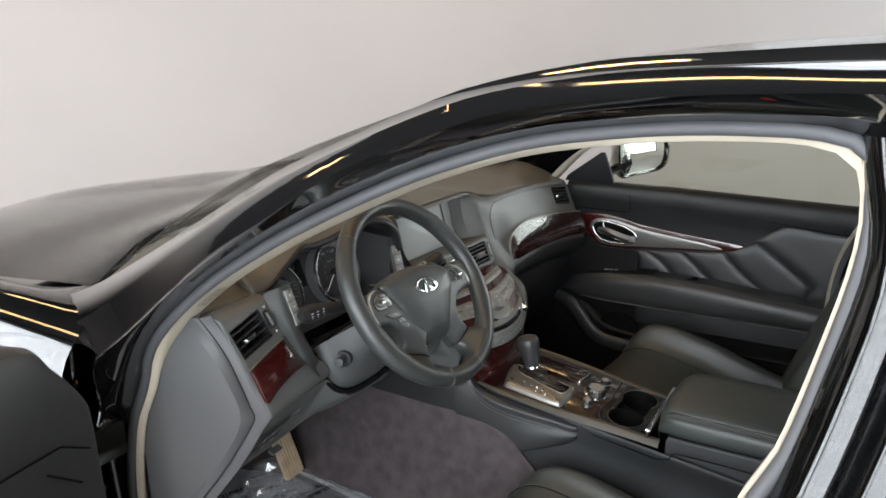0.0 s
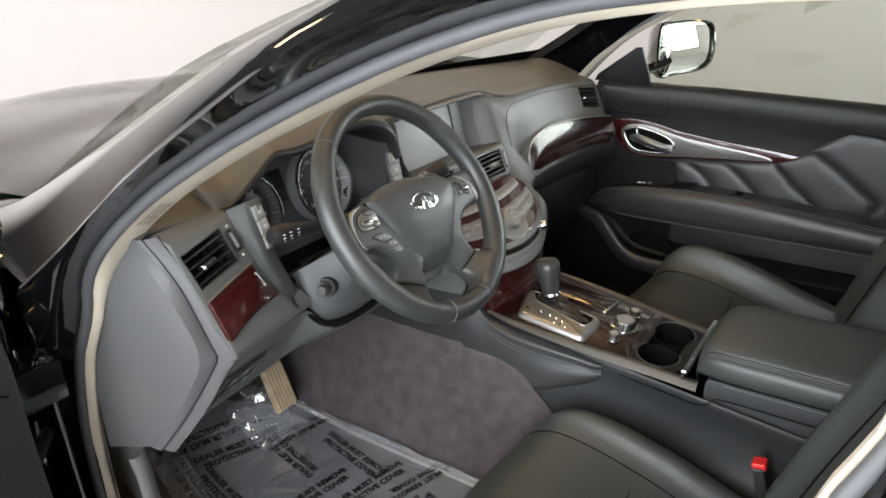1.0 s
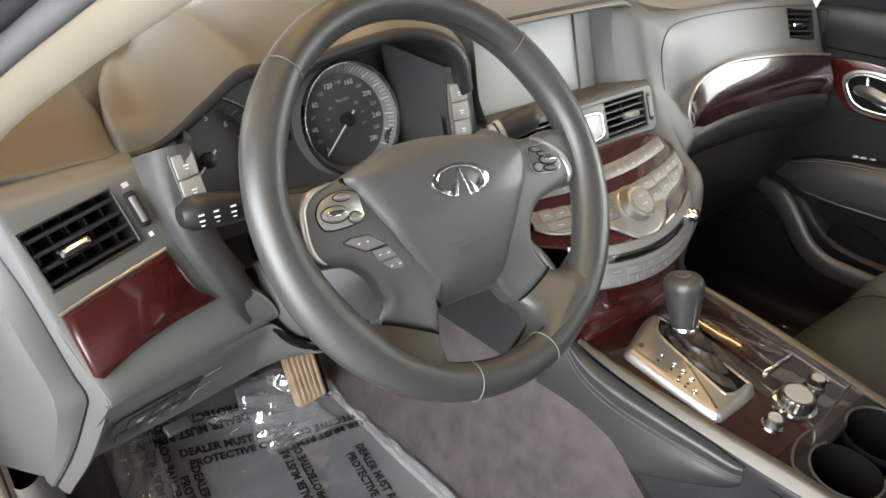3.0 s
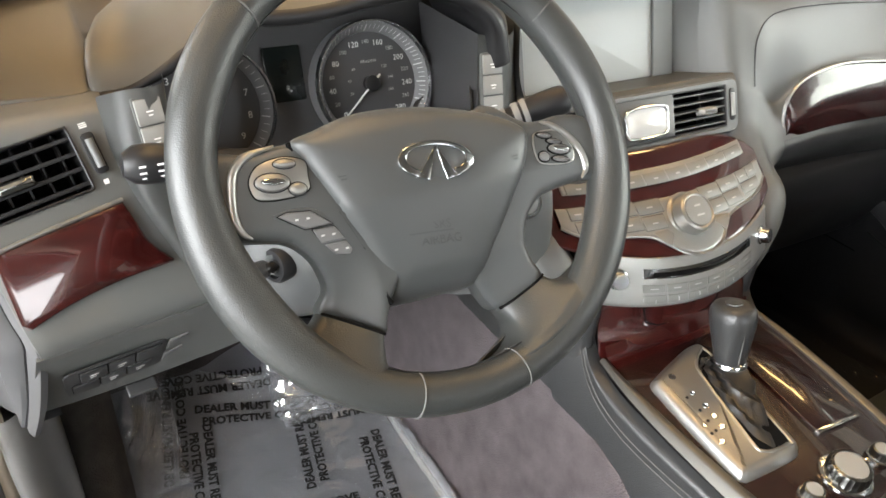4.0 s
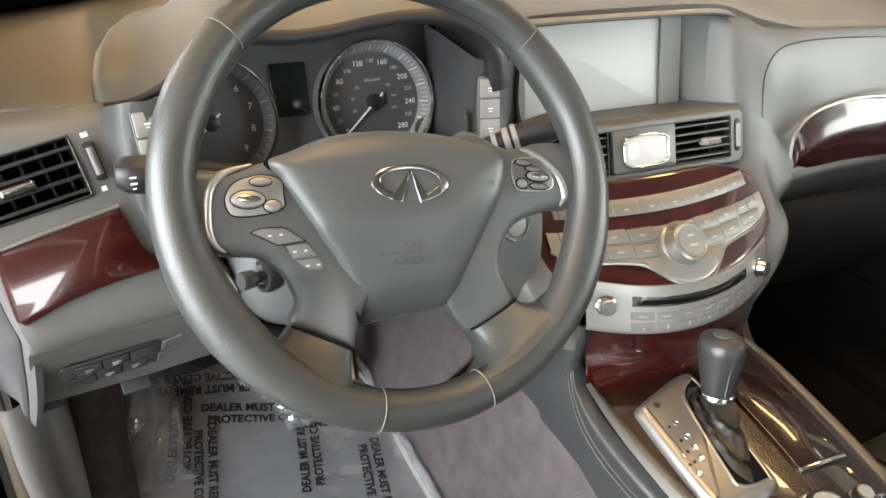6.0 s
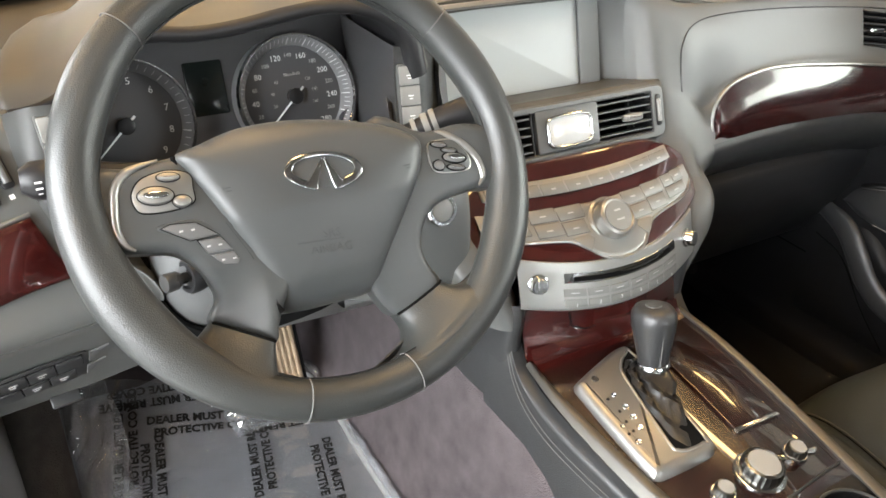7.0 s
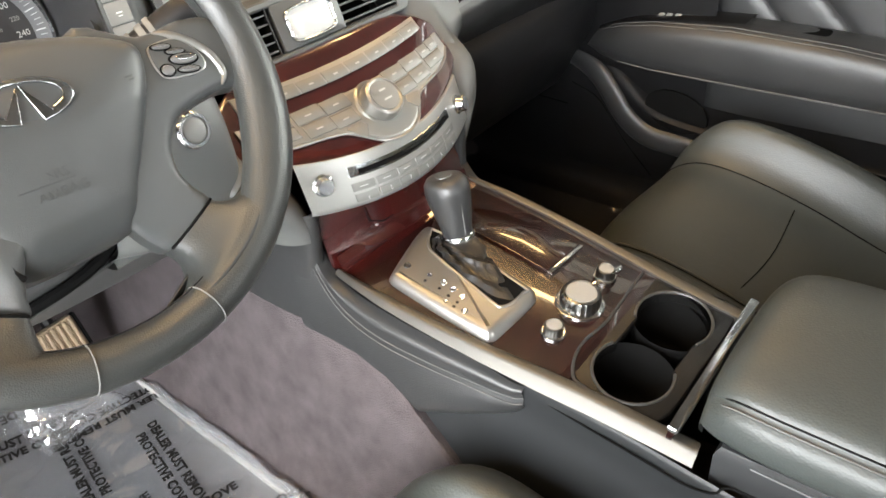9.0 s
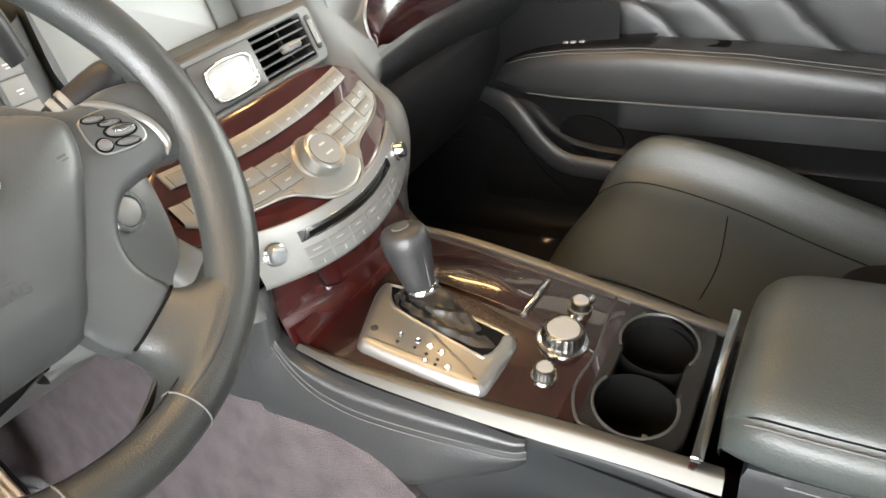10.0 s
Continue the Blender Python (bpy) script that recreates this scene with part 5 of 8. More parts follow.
for P in ([(-0.112, 0.0325), (-0.127, 0.0300), (-0.1361, 0.0262), (-0.1436, 0.0181), (-0.1474, 0.0049), (-0.1495, -0.0106), (-0.1461, -0.0211), (-0.1408, -0.0262)], [(0.106, 0.0165), (0.1148, 0.0122), (0.1289, 0.0009), (0.1377, -0.0126), (0.1394, -0.0276), (0.1332, -0.0353)]):
    line = cr([(*p, 0) for p in P], 8)
    L = len(line)
    wid = [0.0034 * min(1.0, 0.25 + 3 * min(i, L - 1 - i) / L) for i in range(L)]
    part("spoke_trim", tube([WF @ Vector((p[0], p[1], 0.0040)) for p in line], wid, 10, up=tuple(WF.to_3x3() @ Vector((0, 0, 1)))), M_SILVER, wheel, "curved thin silver trim at the spoke")

# ---- steering column ----
M_SWITCHKNOB = mat("dark_glossy_switch_knob", (0.035, 0.035, 0.035), 0.3, bump=0)
# shaded copy of the dash grey: the column's dimmer light is in the colour
M_COLUMN_SHADED = mat("shaded_column_plastic", (0.060, 0.062, 0.062), 0.5, scale=6, fine=1400, bump=0.25, dist=0.0003, spec=0.35)
column = thing("steering_column", "grey plastic steering column cover with two stalks", "steering column")
CO = [tuple(p) for p in loop([(-0.114, -0.022, 0), (-0.07, -0.010, 0), (0.0, -0.004, 0), (0.06, -0.006, 0), (0.098, -0.012, 0), (0.098, -0.03, 0), (0.09, -0.075, 0), (0.05, -0.108, 0), (-0.03, -0.116, 0), (-0.090, -0.104, 0), (-0.116, -0.065, 0), (-0.120, -0.015, 0)], 4)]
rows = []
for z, f, dy in ((-0.060, 0.28, 0.0), (-0.075, 0.38, 0.0), (-0.10, 0.47, 0.0), (-0.13, 0.60, 0.0), (-0.15, 0.745, 0.0), (-0.163, 0.88, 0.0), (-0.172, 0.95, 0.0), (-0.185, 0.985, -0.002), (-0.21, 1.0, -0.004), (-0.30, 1.0, -0.012)):
    rows.append([COLF @ Vector((q[0] * f, q[1] * f + dy, z)) for q in CO])
part("column_cover", skin(rows, closed=True, cap=True), M_COLUMN_SHADED, column, "grey column cover with shade put into its colour")
part("column_gap", tube([COLF @ Vector((q[0] * 1.035, q[1] * 1.035 - 0.004, -0.192)) for q in CO], 0.0055, 8, closed=True), M_HOLE, column, "dark gap round the column")
SWF = fr((-0.452, 0.834, 0.883), (0.36, -0.93, 0.0), (0.06, 0.25, 1))
part("slot_ring", lathe([(0.015, -0.02), (0.0165, 0.002), (0.0150, 0.005), (0.0115, 0.005), (0.0100, 0.002), (0.0, 0.001)], SWF, 26), M_DARK, column, "black round switch in the column")
part("switch_knob", lathe([(0.0055, 0.0), (0.0055, 0.012), (0.0085, 0.014), (0.0090, 0.024), (0.0080, 0.027), (0.0, 0.0275)], SWF, 20), M_SWITCHKNOB, column, "dark grey switch knob")
STL = cr([(-0.42, 0.822, 0.985), (-0.47, 0.822, 0.993), (-0.51, 0.822, 1.0), (-0.535, 0.822, 1.004), (-0.565, 0.822, 1.007)], 4)
part("stalk", tube(STL, [0.012, 0.0115, 0.011, 0.0105, 0.0105, 0.0105, 0.011, 0.0115, 0.0125, 0.0135, 0.0145, 0.015, 0.015, 0.0155, 0.0155, 0.0145, 0.009][:len(STL)], 16), M_DARK, column, "black light stalk with white symbols")
for i, q in enumerate((0.525, 0.54, 0.553)):
    part("stalk_symbol", bars([(0, 0.004, 0.005, 0.0015), (0, -0.001, 0.005, 0.0015), (0, -0.005, 0.003, 0.001)], fr((-q, 0.806, 1.006), (1, 0, 0), (0, 0.1, 1)), 0.0006), M_WHITE, column)

STR = cr([(-0.29, 0.835, 0.968), (-0.25, 0.825, 0.982), (-0.215, 0.812, 0.996), (-0.197, 0.805, 1.003), (-0.180, 0.798, 1.010), (-0.170, 0.794, 1.0145)], 3)
part("stalk", tube(STR, [0.008] * 4 + [0.009, 0.0105, 0.0115, 0.0125, 0.0135, 0.014, 0.0145, 0.0145, 0.0145, 0.014, 0.013, 0.010][:len(STR) - 4], 16), M_DARK, column, "black wiper stalk with white marks")
for k, w in ((5, 0.0022), (6, 0.0030), (7, 0.0025)):
    part("stalk_ring", lathe([(0.0105 + 0.001 * (k - 5) + 0.0006, -w), (0.0115 + 0.001 * (k - 5) + 0.0006, -w), (0.0115 + 0.001 * (k - 5) + 0.0008, w), (0.0105 + 0.001 * (k - 5), w)], fr(STR[k], (0.35, 0.9, 0.1), (-0.4, 0.0, 0.9)), 24), M_BTN, column)
# start button on the dash beside the column
SB = fr((-0.212, 0.786, 0.916), (1, 0.0, 0), (0, 0.3, 1)) @ Matrix.Diagonal((0.8, 0.8, 0.6, 1))
sb = thing("start_button", "round push button with a chrome ring on the dash", "button")
part("ring", lathe([(0.021, -0.03), (0.021, 0.003), (0.019, 0.006), (0.0155, 0.006), (0.0145, 0.002), (0.0, 0.002)], SB, 32), M_CHROME, sb, "chrome ring")
part("cap", lathe([(0.0145, 0.0), (0.0145, 0.0035), (0.013, 0.005), (0.0, 0.005)], SB, 28), M_BTN, sb, "grey push cap")

# ---- centre stack ----
stack = thing("centre_stack", "centre stack with screen, vents, clock and silver controls", "control panel")


def stack_y(x, z):
    """The bowed face of the centre stack."""
    t = min(max((0.915 - z) / 0.08, 0), 1)
    return z - 0.064 - (0.010 + 0.022 * t) * (1 - (x / 0.155) ** 2)


def disc_y(x, z):
    return 0.729 + 0.3 * (z - 0.817) + 1.75 * x * x


def bowed(fy, P, thick, inward=0.0, bev=0.0008):
    """A plate of outline P = (x, z) laid on a bowed face."""
    bm = bmesh.new()
    rows = []
    for Q, t in ((P, 0.0), (P, thick - bev), (inset(P, bev), thick)):
        rows.append([(x, fy(x, z) + inward - t * 0.8, z + t * 0.6) for x, z in Q])
    skin(rows, bm, closed=True)
    bm.verts.ensure_lookup_table()
    n = len(P)
    top = [bm.verts[2 * n + i] for i in range(n)]
    bm.faces.new(top)
    bmesh.ops.triangulate(bm, faces=[f for f in bm.faces if len(f.verts) > 4])
    return bm


def strip(fy, xs, zt, zb, thick, inward=0.0):
    """A bowed strip: between the curves zt(x) and zb(x)."""
    rows = []
    for v, k in ((0, 0), (0.012, 0.6), (0.035, 0.92), (0.07, 1), (0.25, 1), (0.4, 1), (0.5, 1), (0.6, 1), (0.75, 1), (0.93, 1), (0.965, 0.92), (0.988, 0.6), (1, 0)):
        e = thick * k
        rows.append([(x, fy(x, zt(x) * (1 - v) + zb(x) * v) + inward - e * 0.75, zt(x) * (1 - v) + zb(x) * v + e * 0.5) for x in xs])
    return skin(rows)


XS = list(np.linspace(-1, 1, 25))
M_SWITCH = mat("dark_grey_switch", (0.030, 0.031, 0.032), 0.45, bump=0.1)
M_KEY = mat("grey_silver_key", (0.21, 0.21, 0.20), 0.45, 0.35, scale=20, amount=0.05, bump=0, rough_var=0.03)
# screen with its hood
SF = fr((-0.022, 0.945, 1.0155), (1, 0, 0), (0, 0.25, 1))
part("screen_frame", rim(rrect(0.262, 0.125, 0.004), rrect(0.196, 0.103, 0.003), SF @ Matrix.Translation((0, 0, -0.002)), 0.006, 0.001), M_DASH, stack, "grey frame round the screen")
part("screen", slab(rrect(0.198, 0.105, 0.002), SF @ Matrix.Translation((0, 0, -0.004)), 0.004, 0.0003), M_SCREEN, stack, "display screen with its pale reflection as base colour")
part("screen_shelf", surf([[(x, 0.948, 0.962), (x, 0.93, 0.9655), (x, 0.89, 0.972), (x, 0.876, 0.975), (x, 0.868, 0.967)] for x in (-0.155, -0.08, 0.0, 0.08, 0.158)], 3, 4), M_DASH_TOP, stack, "dark grey ledge below the screen")
part("screen_side", surf([[(0.108, 0.955, 1.083), (0.108, 0.955, 1.06), (0.108, 0.952, 1.02), (0.112, 0.945, 0.962)], [(0.124, 0.945, 1.083), (0.123, 0.944, 1.06), (0.123, 0.941, 1.02), (0.127, 0.928, 0.962)], [(0.138, 0.934, 1.083), (0.138, 0.933, 1.06), (0.138, 0.927, 1.02), (0.142, 0.907, 0.962)]], 4, 5), M_DASH, stack, "grey side of the screen recess")
part("screen_side", surf([[(-0.152, 0.96, 1.075), (-0.152, 0.955, 1.02), (-0.152, 0.945, 0.962)], [(-0.137, 0.935, 1.075), (-0.14, 0.93, 1.02), (-0.14, 0.91, 0.965)], [(-0.145, 0.91, 1.0), (-0.148, 0.90, 0.99), (-0.152, 0.872, 0.96)]], 4, 4), M_DASH, stack)
LIPX = (-0.142, -0.11, -0.05, 0.0, 0.05, 0.1, 0.135, 0.158, 0.172)
part("lip_underside", surf([[(x, 0.955, 1.070), (x, 0.935, 1.073), (x, 0.920, 1.079 - 0.02 * x * x)] for x in LIPX[:-1]], 3, 3), M_DASH, stack, "grey underside of the hood above the screen")
part("screen_lip", tube(cr([(x, 0.917 + 0.25 * max(0, x - 0.12) ** 1.2, 1.0815 - 0.06 * x * x - 0.9 * max(0, x - 0.12) ** 1.5) for x in LIPX], 4), [0.0046] * 26 + [0.004, 0.0034, 0.003, 0.0025, 0.002, 0.0015, 0.001], 10, flat=0.75), M_SILVER, stack, "slim silver lip above the screen")
# vent bar
VB = fr((0.0, 0.8585, 0.942), (1, 0, 0), (0, 0.35, 1))


def vent(name, F, w, h, slats, parent_label, posts=0, tab=0.0, group="air vents", skew=0.0, depth=0.05):
    """An air vent: housing, frame, slats across, a few posts behind and a sliding tab."""
    v = thing(name, parent_label, "air vent", group, at=F.translation)
    wide = 0.003 if posts > 3 else 0.004
    K = F @ Matrix(((1, skew, 0, 0), (0, 1, 0, 0), (0, 0, 1, 0), (0, 0, 0, 1)))
    part("housing", rim(rrect(w + 0.004, h + 0.004, 0.003), rrect(w, h, 0.002), K @ Matrix.Translation((0, 0, -depth)), depth + 0.001, 0.0008), M_DARK, v)
    part("vent_back", slab(rrect(w, h, 0.002), K @ Matrix.Translation((0, 0, -depth)), 0.002, 0.0005), M_HOLE, v)
    for i in range(slats):
        cy = h * (0.5 - (i + 0.5) / slats)
        part("slat", slab([(-w / 2, -0.012), (w / 2, -0.012), (w / 2, 0.003), (-w / 2, 0.003)], K @ Matrix.Translation((0, cy, -0.004)) @ Matrix.Rotation(radians(90), 4, "X"), 0.0032 if posts > 3 else 0.002, 0.0006), M_DARK if posts > 3 else M_DASH, v)
    for i in range(posts):
        cx = w * ((i + 0.5) / posts - 0.5)
        part("post", slab([(-0.001, -h / 2), (0.001, -h / 2), (0.001, h / 2), (-0.001, h / 2)], K @ Matrix.Translation((cx, 0, -0.034)), 0.014, 0.0004), M_DARK, v)
    part("tab", slab(rrect(w * (0.36 if posts > 3 else 0.28), h * 0.19, 0.003), K @ Matrix.Translation((tab, -h * 0.06, -0.006)), 0.014, 0.004), M_CHROME if posts > 3 else M_BTN, v, "sliding silver tab")
    return v


part("vent_bar", rim([(-0.155, 0.027), (-0.14, 0.033), (0.14, 0.033), (0.159, 0.024), (0.162, -0.018), (0.150, -0.034), (0.0, -0.037), (-0.150, -0.034), (-0.162, -0.018)][::-1] if 0 else rrect(0.318, 0.066, 0.012), rrect(0.276, 0.0495, 0.003), VB @ Matrix.Translation((0, -0.001, -0.012)), 0.012, 0.002), M_DASH, stack, "grey bar with two vents and a clock")
part("clock_panel", slab(rrect(0.092, 0.05, 0.003), VB @ Matrix.Translation((0.004, 0, -0.01)), 0.0095, 0.001), M_DASH, stack)
for s in (1, -1):
    vent("air_vent", VB @ Matrix.Translation((s * 0.0935, 0.0, -0.002)), 0.089, 0.048, 5, "grey centre air vent with five slats", 0, 0.012)
clock = thing("clock", "small clock, its glass painted with a bright reflection, in a silver frame", "clock", at=(0.004, 0.86, 0.942))
CF = VB @ Matrix.Translation((0.004, -0.002, 0))
part("clock_frame", rim([tuple(p) for p in loop([(-0.031, 0.016, 0), (0, 0.0195, 0), (0.031, 0.016, 0), (0.0335, 0, 0), (0.030, -0.0165, 0), (0, -0.0195, 0), (-0.030, -0.0165, 0), (-0.0335, 0, 0)], 4)], [tuple(p) for p in loop([(-0.028, 0.0135, 0), (0, 0.0168, 0), (0.028, 0.0135, 0), (0.0302, 0, 0), (0.027, -0.014, 0), (0, -0.0168, 0), (-0.027, -0.014, 0), (-0.0302, 0, 0)], 4)], CF, 0.004, 0.001), M_CHROME, clock, "chrome clock frame")
# near-white base colour stands in for the window mirrored in the glass
part("clock_glass", slab([tuple(p) for p in loop([(-0.029, 0.0145, 0), (0, 0.0175, 0), (0.029, 0.0145, 0), (0.031, 0, 0), (0.028, -0.015, 0), (0, -0.0175, 0), (-0.028, -0.015, 0), (-0.031, 0, 0)], 4)], CF, 0.0018, 0.0003, dome=0.001), mat("clock_glass", (0.62, 0.64, 0.63), 0.25, 0.0, bump=0, coat=1.0), clock, "clock glass with its white reflection as base colour")
part("thumb_wheel", tube([VB @ Vector((0.1475, y, 0.001)) for y in (-0.014, 0.0, 0.014)], 0.0030, 10), M_BTN, stack, "ribbed thumb wheel")
part("wheel_slot", slab(rrect(0.009, 0.040, 0.004, 3, 0.1475, 0), VB, 0.0012, 0.0004), M_DARK, stack)

# wood face with button row and climate panel
part("wood_face", strip(stack_y, [0.166 * x for x in XS], lambda x: 0.9155 - 0.02 * abs(x / 0.16) ** 6, lambda x: 0.829 + 0.020 * (x / 0.16) ** 2, 0.003), M_WOOD, stack, "dark red lacquered wood face")


def arc_strip(x0, x1, z, h, drop=0.0, n=12):
    xs = np.linspace(x0, x1, n)
    f = lambda x: z + drop * (x / 0.14) ** 2
    return [(x, f(x) - h / 2) for x in xs] + [(x, f(x) + h / 2) for x in xs[::-1]]


row = part("keypad", bowed(stack_y, arc_strip(-0.14, 0.14, 0.8945, 0.0125, 0.003), 0.0035, -0.002), M_PANEL, stack, "silver row of small buttons")
for i in range(8):
    x0 = -0.135 + i * 0.0340
    part("key_gap", bowed(stack_y, arc_strip(x0 - 0.0004, x0 + 0.0319, 0.8945, 0.0096, 0.003, 4), 0.0003, -0.0068, 0.0001), M_SWITCH, row)
    part("key", bowed(stack_y, arc_strip(x0, x0 + 0.0315, 0.8945, 0.0090, 0.003, 4), 0.0007, -0.0068, 0.0003), M_KEY, row)
    part("key_mark", bowed(stack_y, arc_strip(x0 + 0.0125, x0 + 0.0185, 0.8945, 0.0012, 0.003, 3), 0.0003, -0.0078, 0.0001), M_GREYPRINT, row)
LOWER = [(-0.156, 0.868), (-0.140, 0.861), (-0.115, 0.8575), (-0.085, 0.856), (-0.06, 0.853), (-0.045, 0.846), (-0.03, 0.838), (-0.012, 0.834), (0.0, 0.8335), (0.012, 0.834), (0.03, 0.838), (0.045, 0.846), (0.06, 0.853), (0.085, 0.856), (0.115, 0.8575), (0.140, 0.861), (0.156, 0.868)]
XL = [p[0] for p in cr([(*p, 0) for p in LOWER], 3)]
part("panel_edge", tube([(x, stack_y(x, z) - 0.0075, z) for x, z in [tuple(p[:2]) for p in cr([(*p, 0) for p in LOWER], 3)]], 0.0019, 8), M_SILVER, stack, "bright lower edge of the control panel")
hv = part("climate_panel", strip(stack_y, XL, lambda x: 0.8785 + 0.004 * (x / 0.15) ** 2, lambda x: float(np.interp(x, [p[0] for p in LOWER], [p[1] for p in LOWER])), 0.003, -0.0055), M_PANEL, stack, "silver climate and audio panel with a round dial")
for s in (1, -1):
    for i, (a, b, z, h) in enumerate(((0.030, 0.063, 0.8755, 0.010), (0.065, 0.098, 0.8765, 0.010), (0.034, 0.063, 0.8635, 0.010), (0.065, 0.096, 0.865, 0.010), (0.103, 0.122, 0.8775, 0.0095), (0.124, 0.143, 0.8785, 0.0095), (0.103, 0.140, 0.8675, 0.0085))):
        P = arc_strip(min(s * a, s * b), max(s * a, s * b), z, h, 0.0, 4)
        part("key", bowed(stack_y, P, 0.0008, -0.0093, 0.0003), M_KEY, hv)
        part("key_gap", bowed(stack_y, inset(P, -0.0005), 0.0003, -0.0093, 0.0001), M_SWITCH, hv)
        part("key_mark", bowed(stack_y, arc_strip(s * (a + b) / 2 - 0.0038, s * (a + b) / 2 + 0.0038, z, 0.0011, 0.0, 3), 0.0003, -0.0104, 0.0001), M_GREYPRINT, hv)
    P = [(s * x, z) for x, z in [(0.032, 0.853), (0.038, 0.857), (0.058, 0.856), (0.05, 0.848), (0.042, 0.8445)]][::s]
    part("key", bowed(stack_y, P, 0.0012, -0.0093, 0.0005), M_KEY, hv)
DC = Vector((0.0, stack_y(0, 0.862) - 0.0075, 0.862))
DF = fr(DC, (1, 0, 0), (0, 0.72, 0.69))
dial = part("dial", lathe([(0.029, -0.004), (0.029, 0.001), (0.0265, 0.003), (0.024, 0.003), (0.0235, 0.012), (0.0225, 0.016), (0.020, 0.0175), (0.0175, 0.016), (0.0, 0.016)], DF, 48), M_SILVER, hv, "round silver control dial")
part("dial_face", lathe([(0.0175, 0.0158), (0.0172, 0.0172), (0.0, 0.0178)], DF, 36), M_KEY, dial)
part("dial_mark", bars([(0, 0.006, 0.009, 0.0022), (0, -0.005, 0.011, 0.002)], DF, 0.0182), M_GREYPRINT, dial)
# disc player panel
dz = lambda x: 0.836 + 0.012 * (abs(x) / 0.13) ** 2
part("disc_panel_body", strip(disc_y, [0.131 * x for x in XS], lambda x: 0.8345 + 0.012 * (x / 0.13) ** 2, lambda x: 0.781 + 0.010 * (x / 0.13) ** 2, 0.004), M_PANEL, stack, "bowed silver disc player panel")


def on_disc(x0, x1, z, h, thick, inward, drop=0.011):
    xs = np.linspace(x0, x1, 10)
    f = lambda x: z + drop * (x / 0.13) ** 2
    return bowed(disc_y, [(x, f(x) - h / 2) for x in xs] + [(x, f(x) + h / 2) for x in xs[::-1]], thick, inward, 0.0004)


part("slot_frame", on_disc(-0.083, 0.083, 0.8175, 0.0115, 0.0018, -0.0022), M_CHROME, stack, "chrome frame of the disc slot")
part("disc_slot", on_disc(-0.072, 0.072, 0.8175, 0.005, 0.0006, -0.004), M_HOLE, stack, "dark disc slot")
for s in (1, -1):
    kf = fr((s * 0.111, disc_y(s * 0.111, 0.819) - 0.003, 0.8195), (1, s * 0.38, 0), (0, 0.3, 1))
    part("knob", lathe([(0.0115, -0.006), (0.0115, 0.002), (0.0098, 0.003), (0.0092, 0.011), (0.0080, 0.0125), (0.0, 0.0125)], kf, 28, ribs=1, depth=0.03), M_CHROME, stack, "small ribbed silver knob")
for i in range(6):
    x0 = -0.085 + i * 0.0285
    part("key", on_disc(x0, x0 + 0.0262, 0.8025, 0.0085, 0.0007, -0.0042), M_KEY, stack)
    part("key_mark", on_disc(x0 + 0.008, x0 + 0.018, 0.8025, 0.0012, 0.0003, -0.0049), M_GREYPRINT, stack)
    part("key", on_disc(x0, x0 + 0.0262, 0.791, 0.0085, 0.0007, -0.0042), M_KEY, stack)
    text("key_number", str(i + 1), 0.006, fr((x0 + 0.013, disc_y(x0 + 0.013, 0.7925) - 0.0065, 0.7925), (1, 3.5 * (x0 + 0.013), 0), (0, 0.3, 1)), M_WHITE, stack)
# lower wood with a small tray lid
low_y = lambda x, z: 0.752 + 0.25 * (z - 0.785) + 1.1 * x * x
part("lower_wood", strip(low_y, [0.118 * x for x in XS], lambda x: 0.787 + 0.010 * (x / 0.13) ** 2, lambda x: 0.706, 0.001), M_WOOD, stack, "dark red wood below the disc player")
part("tray_line", tube([(x, low_y(x, z) - 0.0012, z) for x, z in [(-0.06, 0.765), (-0.058, 0.748), (-0.04, 0.74), (0.04, 0.74), (0.058, 0.748), (0.06, 0.765)]], 0.0009, 6), M_HOLE, stack)
part("tray_catch", lathe([(0.010, 0.0), (0.010, 0.0015), (0.008, 0.0025), (0.0, 0.0025)], fr((0.0, low_y(0, 0.765) - 0.001, 0.765), (1, 0, 0), (0, 0.25, 1)), 20), M_WOOD, stack)
